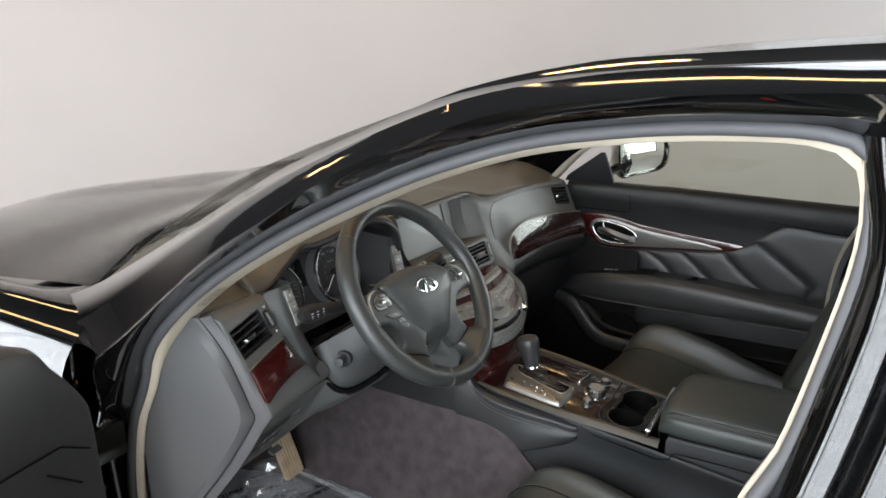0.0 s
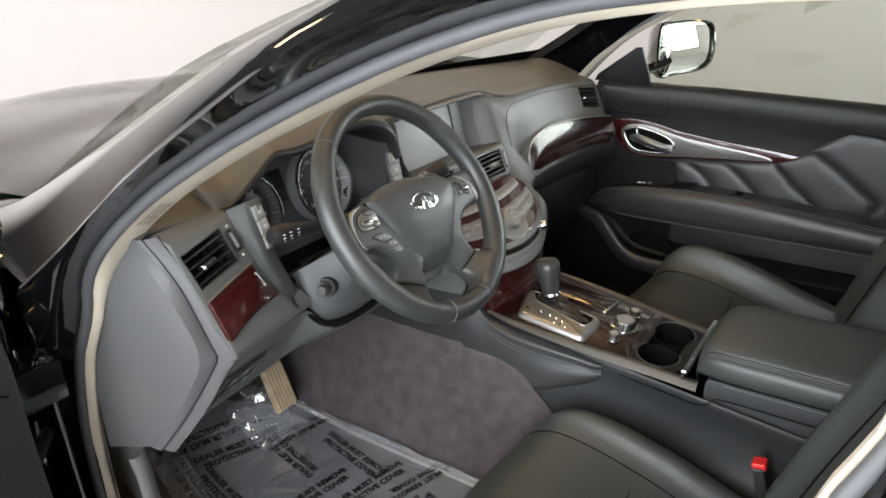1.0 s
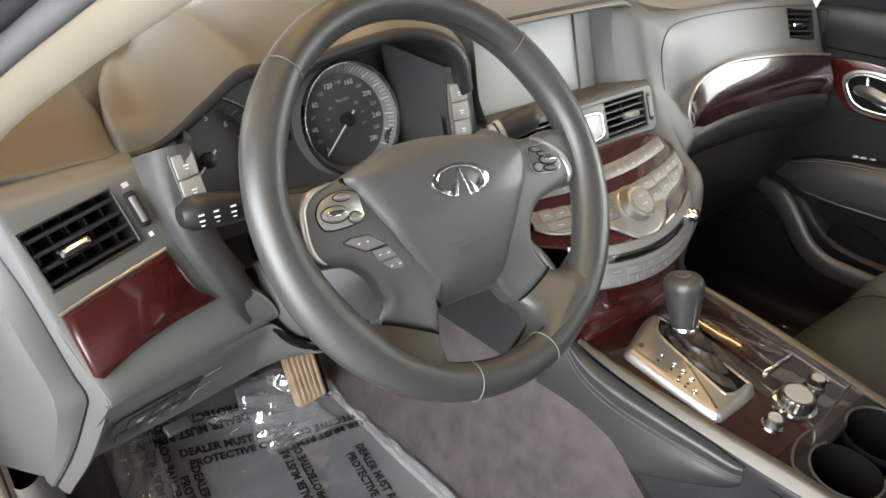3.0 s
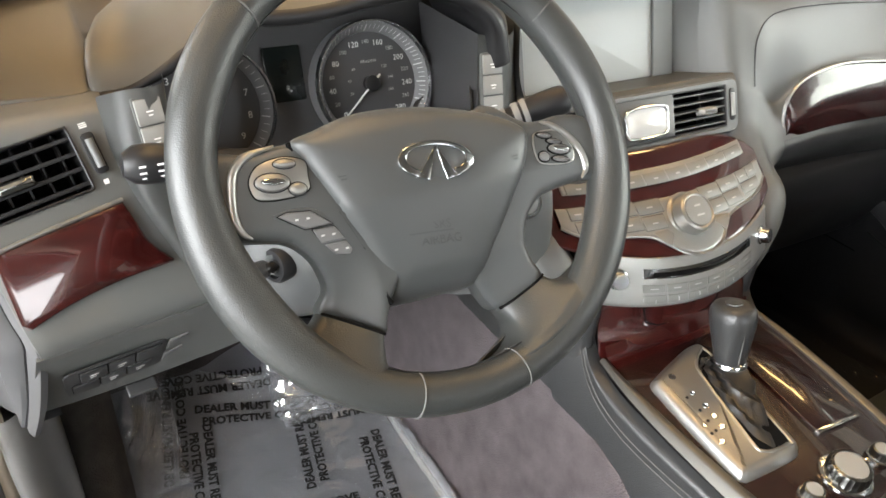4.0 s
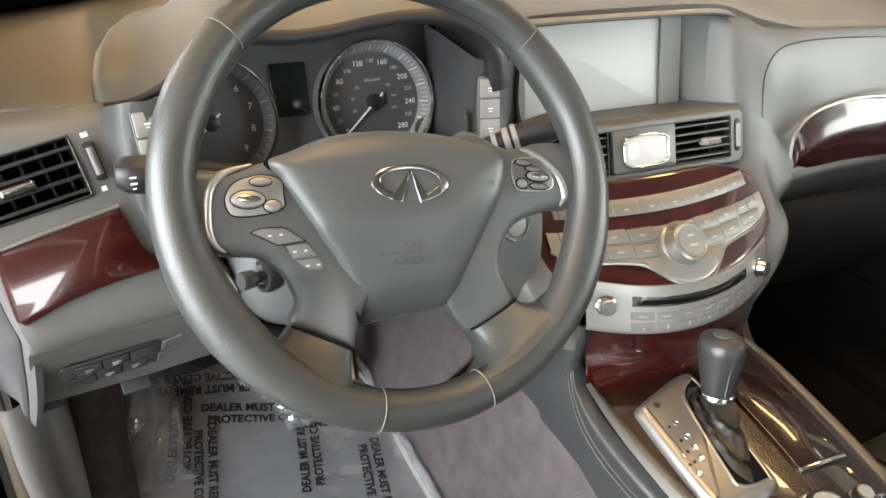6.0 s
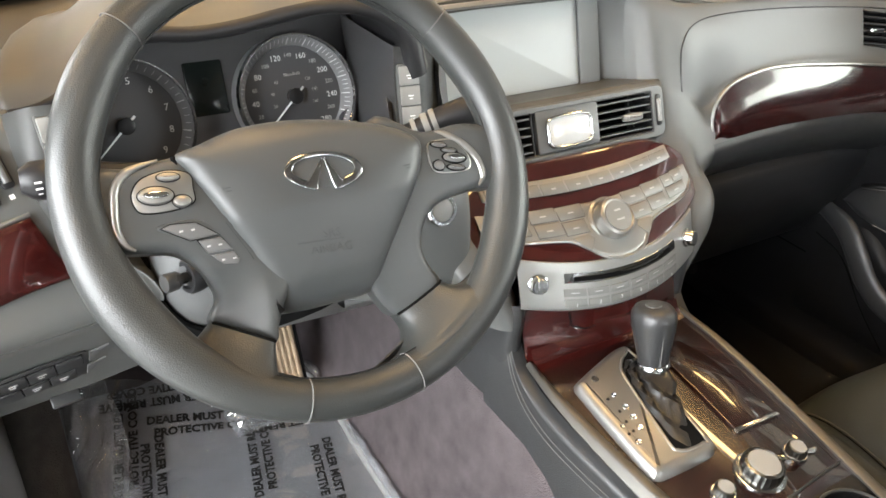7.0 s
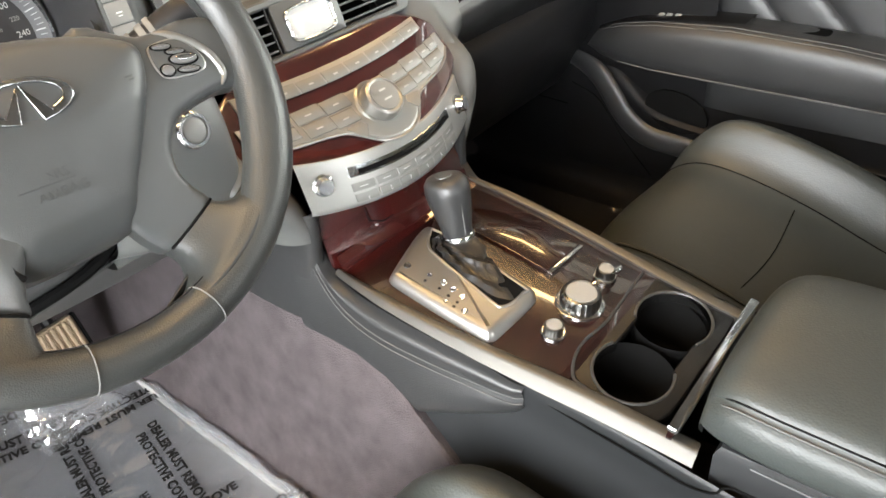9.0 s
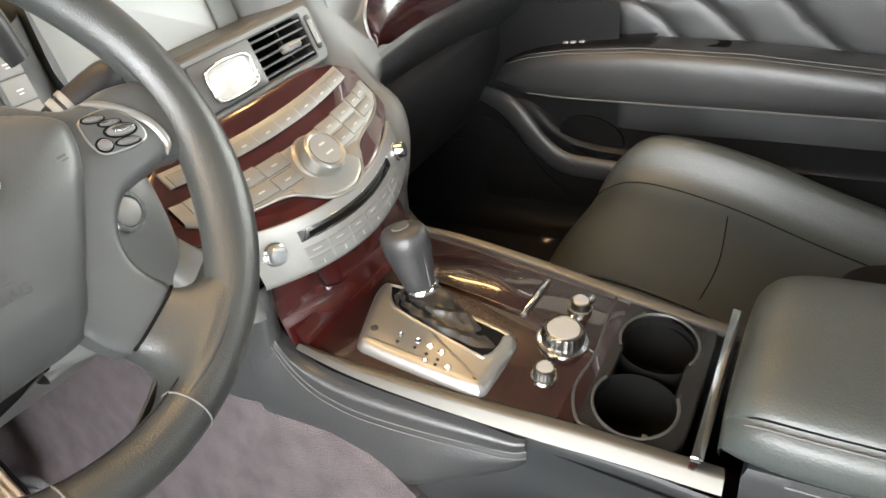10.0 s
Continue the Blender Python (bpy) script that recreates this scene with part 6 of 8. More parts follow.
# grey flanks that run down beside the stack
for s in (1, -1):
    def W(P):
        return [(s * x, y, z) for x, y, z in P]
    part("flank", surf([W([(0.143, 0.895, 0.968), (0.143, 0.88, 0.93), (0.148, 0.845, 0.89), (0.148, 0.82, 0.86), (0.135, 0.80, 0.83), (0.115, 0.785, 0.79), (0.110, 0.78, 0.76)]),
                        W([(0.158, 0.90, 0.968), (0.166, 0.885, 0.93), (0.168, 0.845, 0.89), (0.166, 0.795, 0.86), (0.150, 0.772, 0.83), (0.130, 0.762, 0.79), (0.121, 0.760, 0.76)]),
                        W([(0.172, 0.90, 0.97), (0.180, 0.88, 0.93), (0.187, 0.838, 0.885), (0.186, 0.785, 0.85), (0.172, 0.765, 0.815), (0.150, 0.756, 0.785), (0.140, 0.758, 0.76)]),
                        W([(0.20, 0.91, 0.985), (0.205, 0.885, 0.93), (0.207, 0.85, 0.885), (0.200, 0.80, 0.845), (0.187, 0.785, 0.81), (0.170, 0.785, 0.785), (0.158, 0.79, 0.76)]),
                        W([(0.215, 0.90, 1.0), (0.21, 0.89, 0.93), (0.206, 0.87, 0.88), (0.20, 0.87, 0.83), (0.19, 0.87, 0.81), (0.175, 0.87, 0.785), (0.165, 0.88, 0.76)])], 4, 4), M_DASH, stack, "grey flank of the centre stack")
    # leather that runs down from the flank to the console
    rows = []
    for z, g in ((0.792, 0.0), (0.778, 0.004), (0.75, 0.002), (0.71, 0.0), (0.66, 0.0), (0.58, 0.004), (0.48, 0.006), (0.38, 0.008)):
        rows.append(W([(0.114, 0.766 - g, z), (0.123, 0.757 - g, z), (0.133, 0.757 - g, z), (0.141, 0.768, z), (0.146, 0.81, z), (0.147, 0.90, z), (0.147, 1.05, z)]))
    part("leather_side", surf(rows, 4, 4), M_LEATHER, stack, "black leather below the flank")
# outer vents
for s in (1, -1):
    F = VENT_L if s < 0 else VENT_R
    vent("air_vent", F, 0.080, 0.050, 5 if s > 0 else 4, "black outer air vent with slats and a silver tab", 5, -0.01, skew=0.0)
    part("wheel_slot", slab(rrect(0.010, 0.034, 0.003, 3, -s * 0.053, 0), F @ Matrix.Translation((0, 0, -0.004)), 0.0062, 0.0005), M_DARK, dash)
    part("thumb_wheel", tube([F @ Vector((-s * 0.053, y, 0.0015)) for y in (-0.012, 0.0, 0.012)], 0.0034, 10), M_DASH, dash, "ribbed thumb wheel")
    for mark in ((-s * 0.053, 0.0245, 0.006, 0.0008), (-s * 0.053, 0.023, 0.006, 0.0008), (-s * 0.053, 0.0215, 0.006, 0.0008), (-s * 0.051, -0.024, 0.004, 0.004)):
        part("bezel_mark", bars([mark], F, 0.0032), M_WHITE, dash)
# switch block under the driver's wood
SW = fr((-0.598, 0.9015, 0.774), (1, 0.10, 0.06), (0, -0.652, 0.758))
SW = SW @ Matrix.Translation((0, 0, 0.004)) @ Matrix.Diagonal((0.9, 2.0, 1, 1))
sw = thing("switch_block", "dark grey block of small push switches below the dash", "switch", at=SW.translation)
part("recess", slab(rrect(0.104, 0.043, 0.006), SW @ Matrix.Translation((0, 0, -0.001)), 0.0014, 0.0004), M_SWITCH, sw)
for i in range(3):
    for j in range(2):
        cx, cy = (i - 1) * 0.028 - 0.009 * j + 0.0045, (0.5 - j) * 0.0195
        part("switch", slab(rrect(0.0265, 0.0165, 0.0015, 3, cx, cy), SW, 0.0028, 0.0009), M_SWITCH, sw)
        part("switch_gap", slab(rrect(0.0278, 0.0178, 0.0018, 3, cx, cy), SW, 0.0012, 0.0003), M_HOLE, sw)
        if (i, j) != (2, 0) and (i, j) != (0, 1):
            part("symbol", bars([(cx, cy + 0.002, 0.009, 0.0020), (cx - 0.001, cy - 0.0015, 0.006, 0.0018)], SW, 0.0031), M_WHITE, sw)
for cx, cy in ((0.060, 0.0115), (0.056, -0.010)):
    part("recess_wing", slab([(cx - 0.008, cy - 0.008), (cx + 0.003, cy + 0.001), (cx + 0.014, cy + 0.0085), (cx - 0.006, cy + 0.007)], SW, 0.0022, 0.0008), M_LIGHT, sw, "pale sloping end of the switch recess")
part("hood_release", slab(rrect(0.028, 0.006, 0.002), fr((-0.58, 0.905, 0.742), (1, 0.1, 0), (0, -0.5, 1)), 0.012, 0.002), M_SWITCH, sw, "grey release lever")

# ---- centre console ----
console = thing("centre_console", "centre console with dark wood top and silver side trims", "centre console")


def con_z(y):
    return 0.67 + 0.117 * (y - 0.35)


def con_F(x, y, dz=0.0):
    return fr((x, y, con_z(y) + dz), (1, 0, 0), (0, 1, 0.117))


TL_IN = cr([(-0.084, 0.345), (-0.089, 0.42), (-0.0935, 0.47), (-0.104, 0.553), (-0.111, 0.62), (-0.114, 0.67), (-0.115, 0.705), (-0.1145, 0.738)], 4)
TL_OUT = cr([(-0.096, 0.343), (-0.1005, 0.42), (-0.1045, 0.467), (-0.114, 0.548), (-0.1205, 0.62), (-0.123, 0.67), (-0.122, 0.71), (-0.119, 0.742)], 4)


def con3(P, dz):
    return [(p[0], p[1], con_z(p[1]) + dz) for p in P]


for s in (1, -1):
    def W(P):
        return [(s * x, y, z) for x, y, z in P]
    # a narrow upper face with a crest, and an outer face that widens towards the armrest
    fall = [float(np.interp(p[1], [0.34, 0.48, 0.62, 0.74], [0.011, 0.012, 0.008, 0.004])) for p in TL_OUT]
    low = [(p[0] - 0.85 * f, p[1], con_z(p[1]) + 0.004 - f) for p, f in zip(TL_OUT, fall)]
    part("side_trim", skin([W(con3(TL_IN, -0.004)), W(con3(TL_IN, 0.0030)), W(con3([p * 0.85 + q * 0.15 for p, q in zip(TL_IN, TL_OUT)], 0.0042)), W(con3([p * 0.2 + q * 0.8 for p, q in zip(TL_IN, TL_OUT)], 0.0052)), W(con3(TL_OUT, 0.0045)), W([(p[0] * 0.85 + q[0] * 0.15 - 0.0006, q[1], (con_z(p[1]) + 0.0045) * 0.85 + q[2] * 0.15) for p, q in zip(TL_OUT, low)]), W([(x - 0.0004, y, z + 0.0015) for x, y, z in low]), W(low), W([(x + 0.006, y, z - 0.002) for x, y, z in low])]), M_TRIM, console, "satin silver trim strip along the console", sharp=40)
    # stitched leather flank: it follows the trim, then climbs beside the stack
    cols = []
    for y, xt, zt, xs_, zs, xb, zb in ((0.508, -0.113, 0.672, -0.112, 0.655, -0.106, 0.636), (0.52, -0.116, 0.674, -0.118, 0.655, -0.114, 0.630), (0.55, -0.1185, 0.681, -0.125, 0.660, -0.127, 0.622), (0.61, -0.1235, 0.690, -0.133, 0.665, -0.140, 0.60), (0.67, -0.1255, 0.698, -0.138, 0.672, -0.146, 0.58),
                                       (0.715, -0.125, 0.706, -0.138, 0.685, -0.147, 0.59), (0.745, -0.121, 0.718, -0.136, 0.708, -0.148, 0.60), (0.765, -0.119, 0.745, -0.134, 0.742, -0.148, 0.62), (0.785, -0.119, 0.775, -0.134, 0.775, -0.148, 0.64)):
        cols.append([(s * (xt + 0.003), y, zt - 0.003), (s * (xt * 0.45 + xs_ * 0.55 - 0.003), y, zt * 0.45 + zs * 0.55 + 0.003), (s * xs_, y, zs), (s * (xs_ * 0.5 + xb * 0.5 - 0.004), y, zs * 0.5 + zb * 0.5), (s * xb, y, zb), (s * (xb + 0.012), y + 0.004, zb - 0.012)])
    part("leather_flank", surf(cols, 4, 4), M_LEATHER, console, "black leather flank with double stitching")
    for off in (0.0, 0.006):
        part("stitching", tube(cr([Vector((c[2][0] - s * (0.0006 + off * 0.3), c[2][1], c[2][2] - off)) for c in cols], 4), 0.0006, 5), M_THREAD, console, "grey double stitching")
    # plain lower side
    rows = []
    for y in (-0.25, 0.0, 0.2, 0.35, 0.42, 0.5, 0.58, 0.65, 0.8, 1.0, 1.2):
        zt = con_z(min(y, 0.78)) - 0.012
        k = 1 - clamp01((y - 0.42) / 0.2)
        rows.append([(s * -(0.114 - 0.012 * k), y, zt + 0.002 - 0.006 * k), (s * -(0.1165 - 0.012 * k), y, zt - 0.012), (s * -(0.124 - 0.022 * k), y, zt - 0.05), (s * -(0.134 - 0.024 * k), y, zt - 0.10), (s * -(0.146 - 0.018 * k), y, 0.5), (s * -0.155, y, 0.36)])
    part("console_side", surf(rows, 3, 4), M_SIDE, console, "dark grey plastic console side")
    part("side_seam", tube(cr([(s * -0.1075, 0.50, con_z(0.50) - 0.028), (s * -0.1065, 0.44, con_z(0.44) - 0.030), (s * -0.1065, 0.38, con_z(0.38) - 0.030), (s * -0.1065, 0.345, con_z(0.345) - 0.030), (s * -0.105, 0.322, con_z(0.322) - 0.022), (s * -0.1035, 0.312, con_z(0.31) - 0.008), (s * -0.1025, 0.28, con_z(0.28) - 0.002), (s * -0.1025, 0.1, con_z(0.1) + 0.018)], 4), 0.0012, 6), M_HOLE, console)

WOODTOP = [tuple(p) for p in TL_IN[8:]] + [(-p[0], p[1]) for p in TL_IN[8:][::-1]]
KF0 = fr((0, 0, con_z(0)), (1, 0, 0), (0, 1, 0.117))
sl = math.sqrt(1 + 0.117 ** 2)


def con_poly(P):
    return [(p[0], p[1] * sl) for p in P]


part("wood_top", slab(con_poly(WOODTOP), KF0 @ Matrix.Translation((0, 0, -0.006)), 0.007, 0.0008), M_WOOD_DK, console, "dark brown lacquered wood console top")
part("wood_ramp", surf([[(x, 0.725, con_z(0.725) + 0.001), (x, 0.738, con_z(0.738) + 0.004), (x, 0.7455, con_z(0.745) + 0.016)] for x in (-0.114, -0.05, 0.0, 0.05, 0.114)], 3, 4), M_WOOD, console, "dark red wood rising to the stack")
# lidded ashtray
LID = [(0.030, 0.668), (0.028, 0.62), (0.024, 0.575), (0.024, 0.566), (0.084, 0.563), (0.086, 0.60), (0.083, 0.66), (0.07, 0.695), (0.045, 0.695)]
lid = part("tray_lid", slab(con_poly(LID), KF0, 0.005, 0.0015), M_WOOD_DK, console, "dark wood tray lid")
part("lid_edge", slab(con_poly([(0.022, 0.5655), (0.022, 0.560), (0.086, 0.557), (0.086, 0.5625)]), KF0, 0.006, 0.0015), M_CHROME, lid, "silver lid edge")
# cup holder insert
CUPO = [tuple(p) for p in loop([(-0.084, 0.385, 0), (-0.089, 0.43, 0), (-0.086, 0.468, 0), (-0.05, 0.482, 0), (0.0, 0.478, 0), (0.05, 0.482, 0), (0.09, 0.484, 0), (0.100, 0.44, 0), (0.100, 0.385, 0), (0.0, 0.379, 0)], 4)]
EIGHT = []
for cx, a0, a1 in ((0.046, -125, 125), (-0.044, 55, 305)):
    for a in np.linspace(radians(a0), radians(a1), len(CUPO) // 2):
        EIGHT.append((cx + 0.040 * math.cos(a), 0.429 + 0.036 * math.sin(a)))
ctr = (0.001, 0.43)
key = lambda p: math.atan2(p[1] - ctr[1], (p[0] - ctr[0]) * 0.6)
CS, ES = sorted(CUPO, key=key), sorted(EIGHT, key=key)
cup = part("cup_holder", rim(con_poly(CS), con_poly(ES), KF0 @ Matrix.Translation((0, 0, -0.012)), 0.0125, 0.0015), M_INSERT, console, "black double cup holder")
for cx in (0.046, -0.044):
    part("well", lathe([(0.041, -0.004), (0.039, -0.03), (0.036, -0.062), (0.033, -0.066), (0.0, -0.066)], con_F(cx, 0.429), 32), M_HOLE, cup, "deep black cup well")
    part("well_ring", tube([con_F(cx, 0.429) @ Vector((0.042 * math.cos(a), 0.038 * math.sin(a), 0.0005)) for a in np.linspace(radians(60 if cx < 0 else -120), radians(300 if cx < 0 else 120), 24)], 0.0016, 6), M_SWITCH, cup)
part("well_label", slab(rrect(0.024, 0.005, 0.001), con_F(-0.03, 0.425, -0.0645), 0.0006, 0.0001), M_GREYPRINT, cup)
part("front_edge", tube([KF0 @ Vector((p[0], p[1] * sl, 0.0015)) for p in cr([(-0.092, 0.452), (-0.086, 0.470), (-0.05, 0.4835), (0.0, 0.480), (0.05, 0.4835), (0.092, 0.486)], 6)], 0.0016, 8), M_SWITCH, cup, "dark rolled front edge of the insert")
# lid slid open before the armrest
sl_lid = thing("cup_holder_cover", "dark wood cup holder cover slid open on edge", "cover", at=(-0.01, 0.374, 0.68))
LF = fr((-0.006, 0.374, 0.668), (1, 0.0, 0.06), (0, -0.18, 1))
part("cover_panel", slab(rrect(0.184, 0.034, 0.004, 4, 0, 0.012), LF, 0.006, 0.002), M_WOOD_DK, sl_lid)
part("cover_edge", slab(rrect(0.190, 0.007, 0.003, 4, 0, 0.031), LF @ Matrix.Translation((0, 0, -0.001)), 0.010, 0.003), M_CHROME, sl_lid, "chrome upper edge of the cover")
# rotary knobs
M_KNOB = mat("polished_grey_metal", (0.15, 0.15, 0.14), 0.28, 1.0, scale=40, amount=0.05, bump=0, rough_var=0.04)
rk = [("control_knob", 0.003, 0.514, 0.0215, 0.018, "large round silver control knob"), ("control_knob", -0.051, 0.513, 0.0105, 0.0135, "small round silver control knob"), ("control_knob", 0.057, 0.514, 0.0105, 0.0135, "small round silver control knob")]
for nm, x, y, r, h, lab in rk:
    F = con_F(x, y, 0.001)
    k = thing(nm, lab, "knob", "console knobs", at=F.translation)
    part("base_ring", lathe([(r * 1.22, 0.0), (r * 1.2, 0.003), (r * 1.08, 0.004), (0, 0.004)], F, 36), M_CHROME, k, "chrome base ring")
    part("grip", lathe([(r, 0.003), (r, h * 0.75), (r * 0.93, h * 0.95), (r * 0.82, h), (r * 0.78, h * 0.95), (0, h * 0.95)], F, 48, ribs=1, depth=0.045), M_KNOB, k, "ribbed grip")
    part("cap", lathe([(r * 0.77, h * 0.9), (r * 0.74, h * 1.0), (0, h * 1.03)], F, 30), M_BTN, k)
for sx in (1,):
    part("knob_arm", slab(con_poly([(sx * 0.030, 0.5215), (sx * 0.030, 0.516), (sx * 0.08, 0.505), (sx * 0.088, 0.510)][::sx]), KF0, 0.003, 0.001), M_CHROME if sx > 0 else M_WOOD_DK, console)
# gear selector
sel = thing("gear_selector", "black leather gear selector on a silver plate", "gear lever", at=(-0.03, 0.62, con_z(0.62)))
PLATE = [tuple(p) for p in loop([(-0.099, 0.672, 0), (-0.0965, 0.687, 0), (-0.086, 0.694, 0), (-0.03, 0.712, 0), (-0.006, 0.716, 0), (0.003, 0.706, 0), (0.001, 0.68, 0), (-0.010, 0.572, 0), (-0.017, 0.556, 0), (-0.03, 0.5505, 0), (-0.086, 0.551, 0), (-0.099, 0.554, 0), (-0.103, 0.565, 0), (-0.102, 0.62, 0)], 4)]
BOOT = [tuple(p) for p in loop([(-0.034, 0.684, 0), (-0.043, 0.66, 0), (-0.062, 0.580, 0), (-0.061, 0.568, 0), (-0.050, 0.563, 0), (-0.030, 0.563, 0), (-0.022, 0.571, 0), (-0.006, 0.690, 0), (-0.015, 0.698, 0)], 3)]
PX = 0.012


def plate_ring(P, d, z):
    return [KF0 @ Vector((x, y * sl, z)) for x, y in (inset([p[:2] for p in P], d) if d else [p[:2] for p in P])]


# the plate falls away to all sides and dips into a rounded well for the boot
pb = skin([plate_ring(PLATE, 0.0, 0.0), plate_ring(PLATE, 0.0002, 0.003), plate_ring(PLATE, 0.0035, 0.0085), plate_ring(PLATE, 0.0055, 0.0108), plate_ring(PLATE, 0.0085, 0.0122), plate_ring(PLATE, 0.012, 0.0126)], closed=True, cap=True)
plate = part("gate_plate", pb, M_SILVER, sel, "satin silver gate plate", sharp=50)
part("boot_well", slab(con_poly([p[:2] for p in BOOT]), KF0 @ Matrix.Translation((0, 0, 0.0118)), 0.0012, 0.0003), M_HOLE, plate)
part("well_edge", tube([KF0 @ Vector((x, y * sl, 0.0126)) for x, y, _ in BOOT], 0.0018, 8, closed=True, up=(0, 0, 1)), M_SILVER, plate, "rolled edge of the boot well")
for i, (gx, gy, r) in enumerate(((-0.073, 0.681, 0.0042), (-0.070, 0.653, 0.0030), (-0.080, 0.651, 0.0018), (-0.070, 0.634, 0.0038), (-0.080, 0.632, 0.0018), (-0.072, 0.620, 0.0038), (-0.083, 0.618, 0.0019), (-0.075, 0.606, 0.0038), (-0.091, 0.615, 0.0026), (-0.085, 0.605, 0.0018), (-0.092, 0.604, 0.0018), (-0.090, 0.592, 0.0036))):
    part("gate_dot", lathe([(r, 0.0), (r * 0.92, 0.0008), (r * 0.7, 0.0009), (r * 0.6, 0.0003), (0, 0.0003)], con_F(gx, gy, 0.0128), 16), M_DARK if i == 0 or r < 0.002 else M_CHROME, plate)
# pleated boot, collar and knob
AX = [(-0.034, 0.628, con_z(0.632) + 0.011), (-0.024 + PX, 0.655, con_z(0.65) + 0.022), (-0.015 + PX, 0.664, 0.727)]
rows = []
for k in range(14):
    t = k / 13
    f = 1 - 0.74 * t ** 0.7
    c = np.array(AX[0]) * (1 - t) + np.array(AX[2]) * t
    c[2] = AX[0][2] + (AX[2][2] - AX[0][2]) * t ** 0.75
    row = []
    for j in range(64):
        a = 2 * math.pi * j / 64
        sw = math.sin(math.pi * min(1, t + 0.08))
        fold = 1 + sw * (0.09 * math.sin(4 * a + 2.2 * k) + 0.05 * math.sin(7 * a - 1.6 * k) + 0.03 * math.sin(11 * a + k))
        drape = 0.004 * sw * math.sin(3 * a + 1.1 * k)
        row.append((c[0] + 0.20 * (1 - t) * 0.064 * f * math.sin(a) + (0.0195 * (1 - t) + 0.0155 * t) * fold * math.cos(a), c[1] + 0.064 * f * fold * math.sin(a), c[2] + drape + 0.117 * 0.06 * f * math.sin(a) * (1 - t)))
    rows.append(row)
part("boot", skin(rows, closed=True, cap=True), M_BOOT, sel, "creased black leather boot")
KN = fr((-0.014 + PX, 0.665, 0.723), (1, 0, 0), (0, 1, -0.2)) @ Matrix.Diagonal((0.9, 0.9, 1.0, 1))
part("collar", lathe([(0.0195, -0.005), (0.021, 0.0), (0.021, 0.005), (0.0195, 0.007), (0, 0.007)], KN, 32), M_CHROME, sel, "chrome collar")
rows = []
for z, r, ov in ((0.006, 0.0185, 1.0), (0.012, 0.0195, 1.0), (0.03, 0.0225, 1.04), (0.048, 0.0255, 1.08), (0.060, 0.0265, 1.1), (0.068, 0.0255, 1.1), (0.073, 0.022, 1.1), (0.0755, 0.016, 1.1), (0.0755, 0.006, 1.1)):
    rows.append([KN @ Vector((r * math.cos(a), r * ov * math.sin(a), z)) for a in np.linspace(0, 2 * math.pi, 32, endpoint=False)])
part("knob", skin(rows, closed=True, cap=True), M_LEATHER, sel, "black leather knob")
part("knob_badge", lathe([(0.0105, 0.0752), (0.0095, 0.0768), (0, 0.077)], KN, 24), M_HUB, sel, "small plain oval cap on the knob")
part("knob_stitch", tube([KN @ Vector((r * math.cos(-1.9), r * math.sin(-1.9), z)) for r, z in ((0.0190, 0.008), (0.0203, 0.014), (0.0232, 0.03), (0.0264, 0.048), (0.0272, 0.058))], 0.0008, 5), M_THREAD, sel)
# armrest
arm = thing("armrest", "padded black leather centre armrest with stitched edge", "armrest", at=(0, 0.1, 0.70))


def pill(rows_y, prof, name, material, parent, label):
    rows = []
    for y, f, dz in rows_y:
        rows.append([(x * f, y, z + dz if z > 0.70 else z + dz * 0.3) for x, z in prof])
    return part(name, surf(rows, 5, 4), material, parent, label)


PROF = [(-0.076, 0.684), (-0.090, 0.687), (-0.0985, 0.696), (-0.0995, 0.710), (-0.096, 0.722), (-0.0865, 0.7305), (-0.0855, 0.7335), (-0.080, 0.739), (-0.066, 0.745), (-0.03, 0.750), (0.02, 0.751), (0.07, 0.749), (0.115, 0.738), (0.134, 0.722), (0.138, 0.704), (0.130, 0.690), (0.112, 0.686)]
YS = [(0.352, 0.62, -0.05), (0.353, 0.72, -0.034), (0.346, 0.84, -0.012), (0.325, 0.94, 0.0), (0.28, 0.99, 0.003), (0.18, 1.0, 0.003), (0.0, 1.0, 0.0), (-0.16, 1.0, -0.004), (-0.175, 0.9, -0.03)]
pill(YS, PROF, "pad", M_SEAT, arm, "soft leather pad")
EDGE_Y = cr([(0.343, 0.83, -0.013), (0.325, 0.94, 0.0), (0.28, 0.99, 0.003), (0.18, 1.0, 0.003), (0.0, 1.0, 0.0)], 6)
for dx, dz, rad, m, nm in ((0.0, 0.0008, 0.0010, M_HOLE, "seam"), (0.0045, 0.0042, 0.0009, M_THREAD, "stitching"), (-0.0055, -0.0030, 0.0009, M_THREAD, "stitching")):
    part(nm, tube([(-(0.0858 - dx) * f, y, 0.7318 + dz + d) for y, f, d in EDGE_Y], rad, 6), m, arm, "grey stitched seam" if m is M_THREAD else "")
part("seam", tube(cr([(-0.0858 * 0.83, 0.343, 0.719), (-0.055, 0.350, 0.712), (0.0, 0.354, 0.708), (0.06, 0.352, 0.708), (0.105, 0.346, 0.708)], 5), 0.0014, 6), M_HOLE, arm)
part("arm_base", box(-0.091, -0.2, 0.40, 0.105, 0.332, 0.686, 0.012), M_SIDE, arm, "dark grey plastic console bin")
part("lid_gap", tube([(-0.0965, y, 0.6835) for y in (0.30, 0.2, 0.1, 0.0, -0.15)], 0.0010, 6), M_SWITCH, arm, "thin edge under the lid")

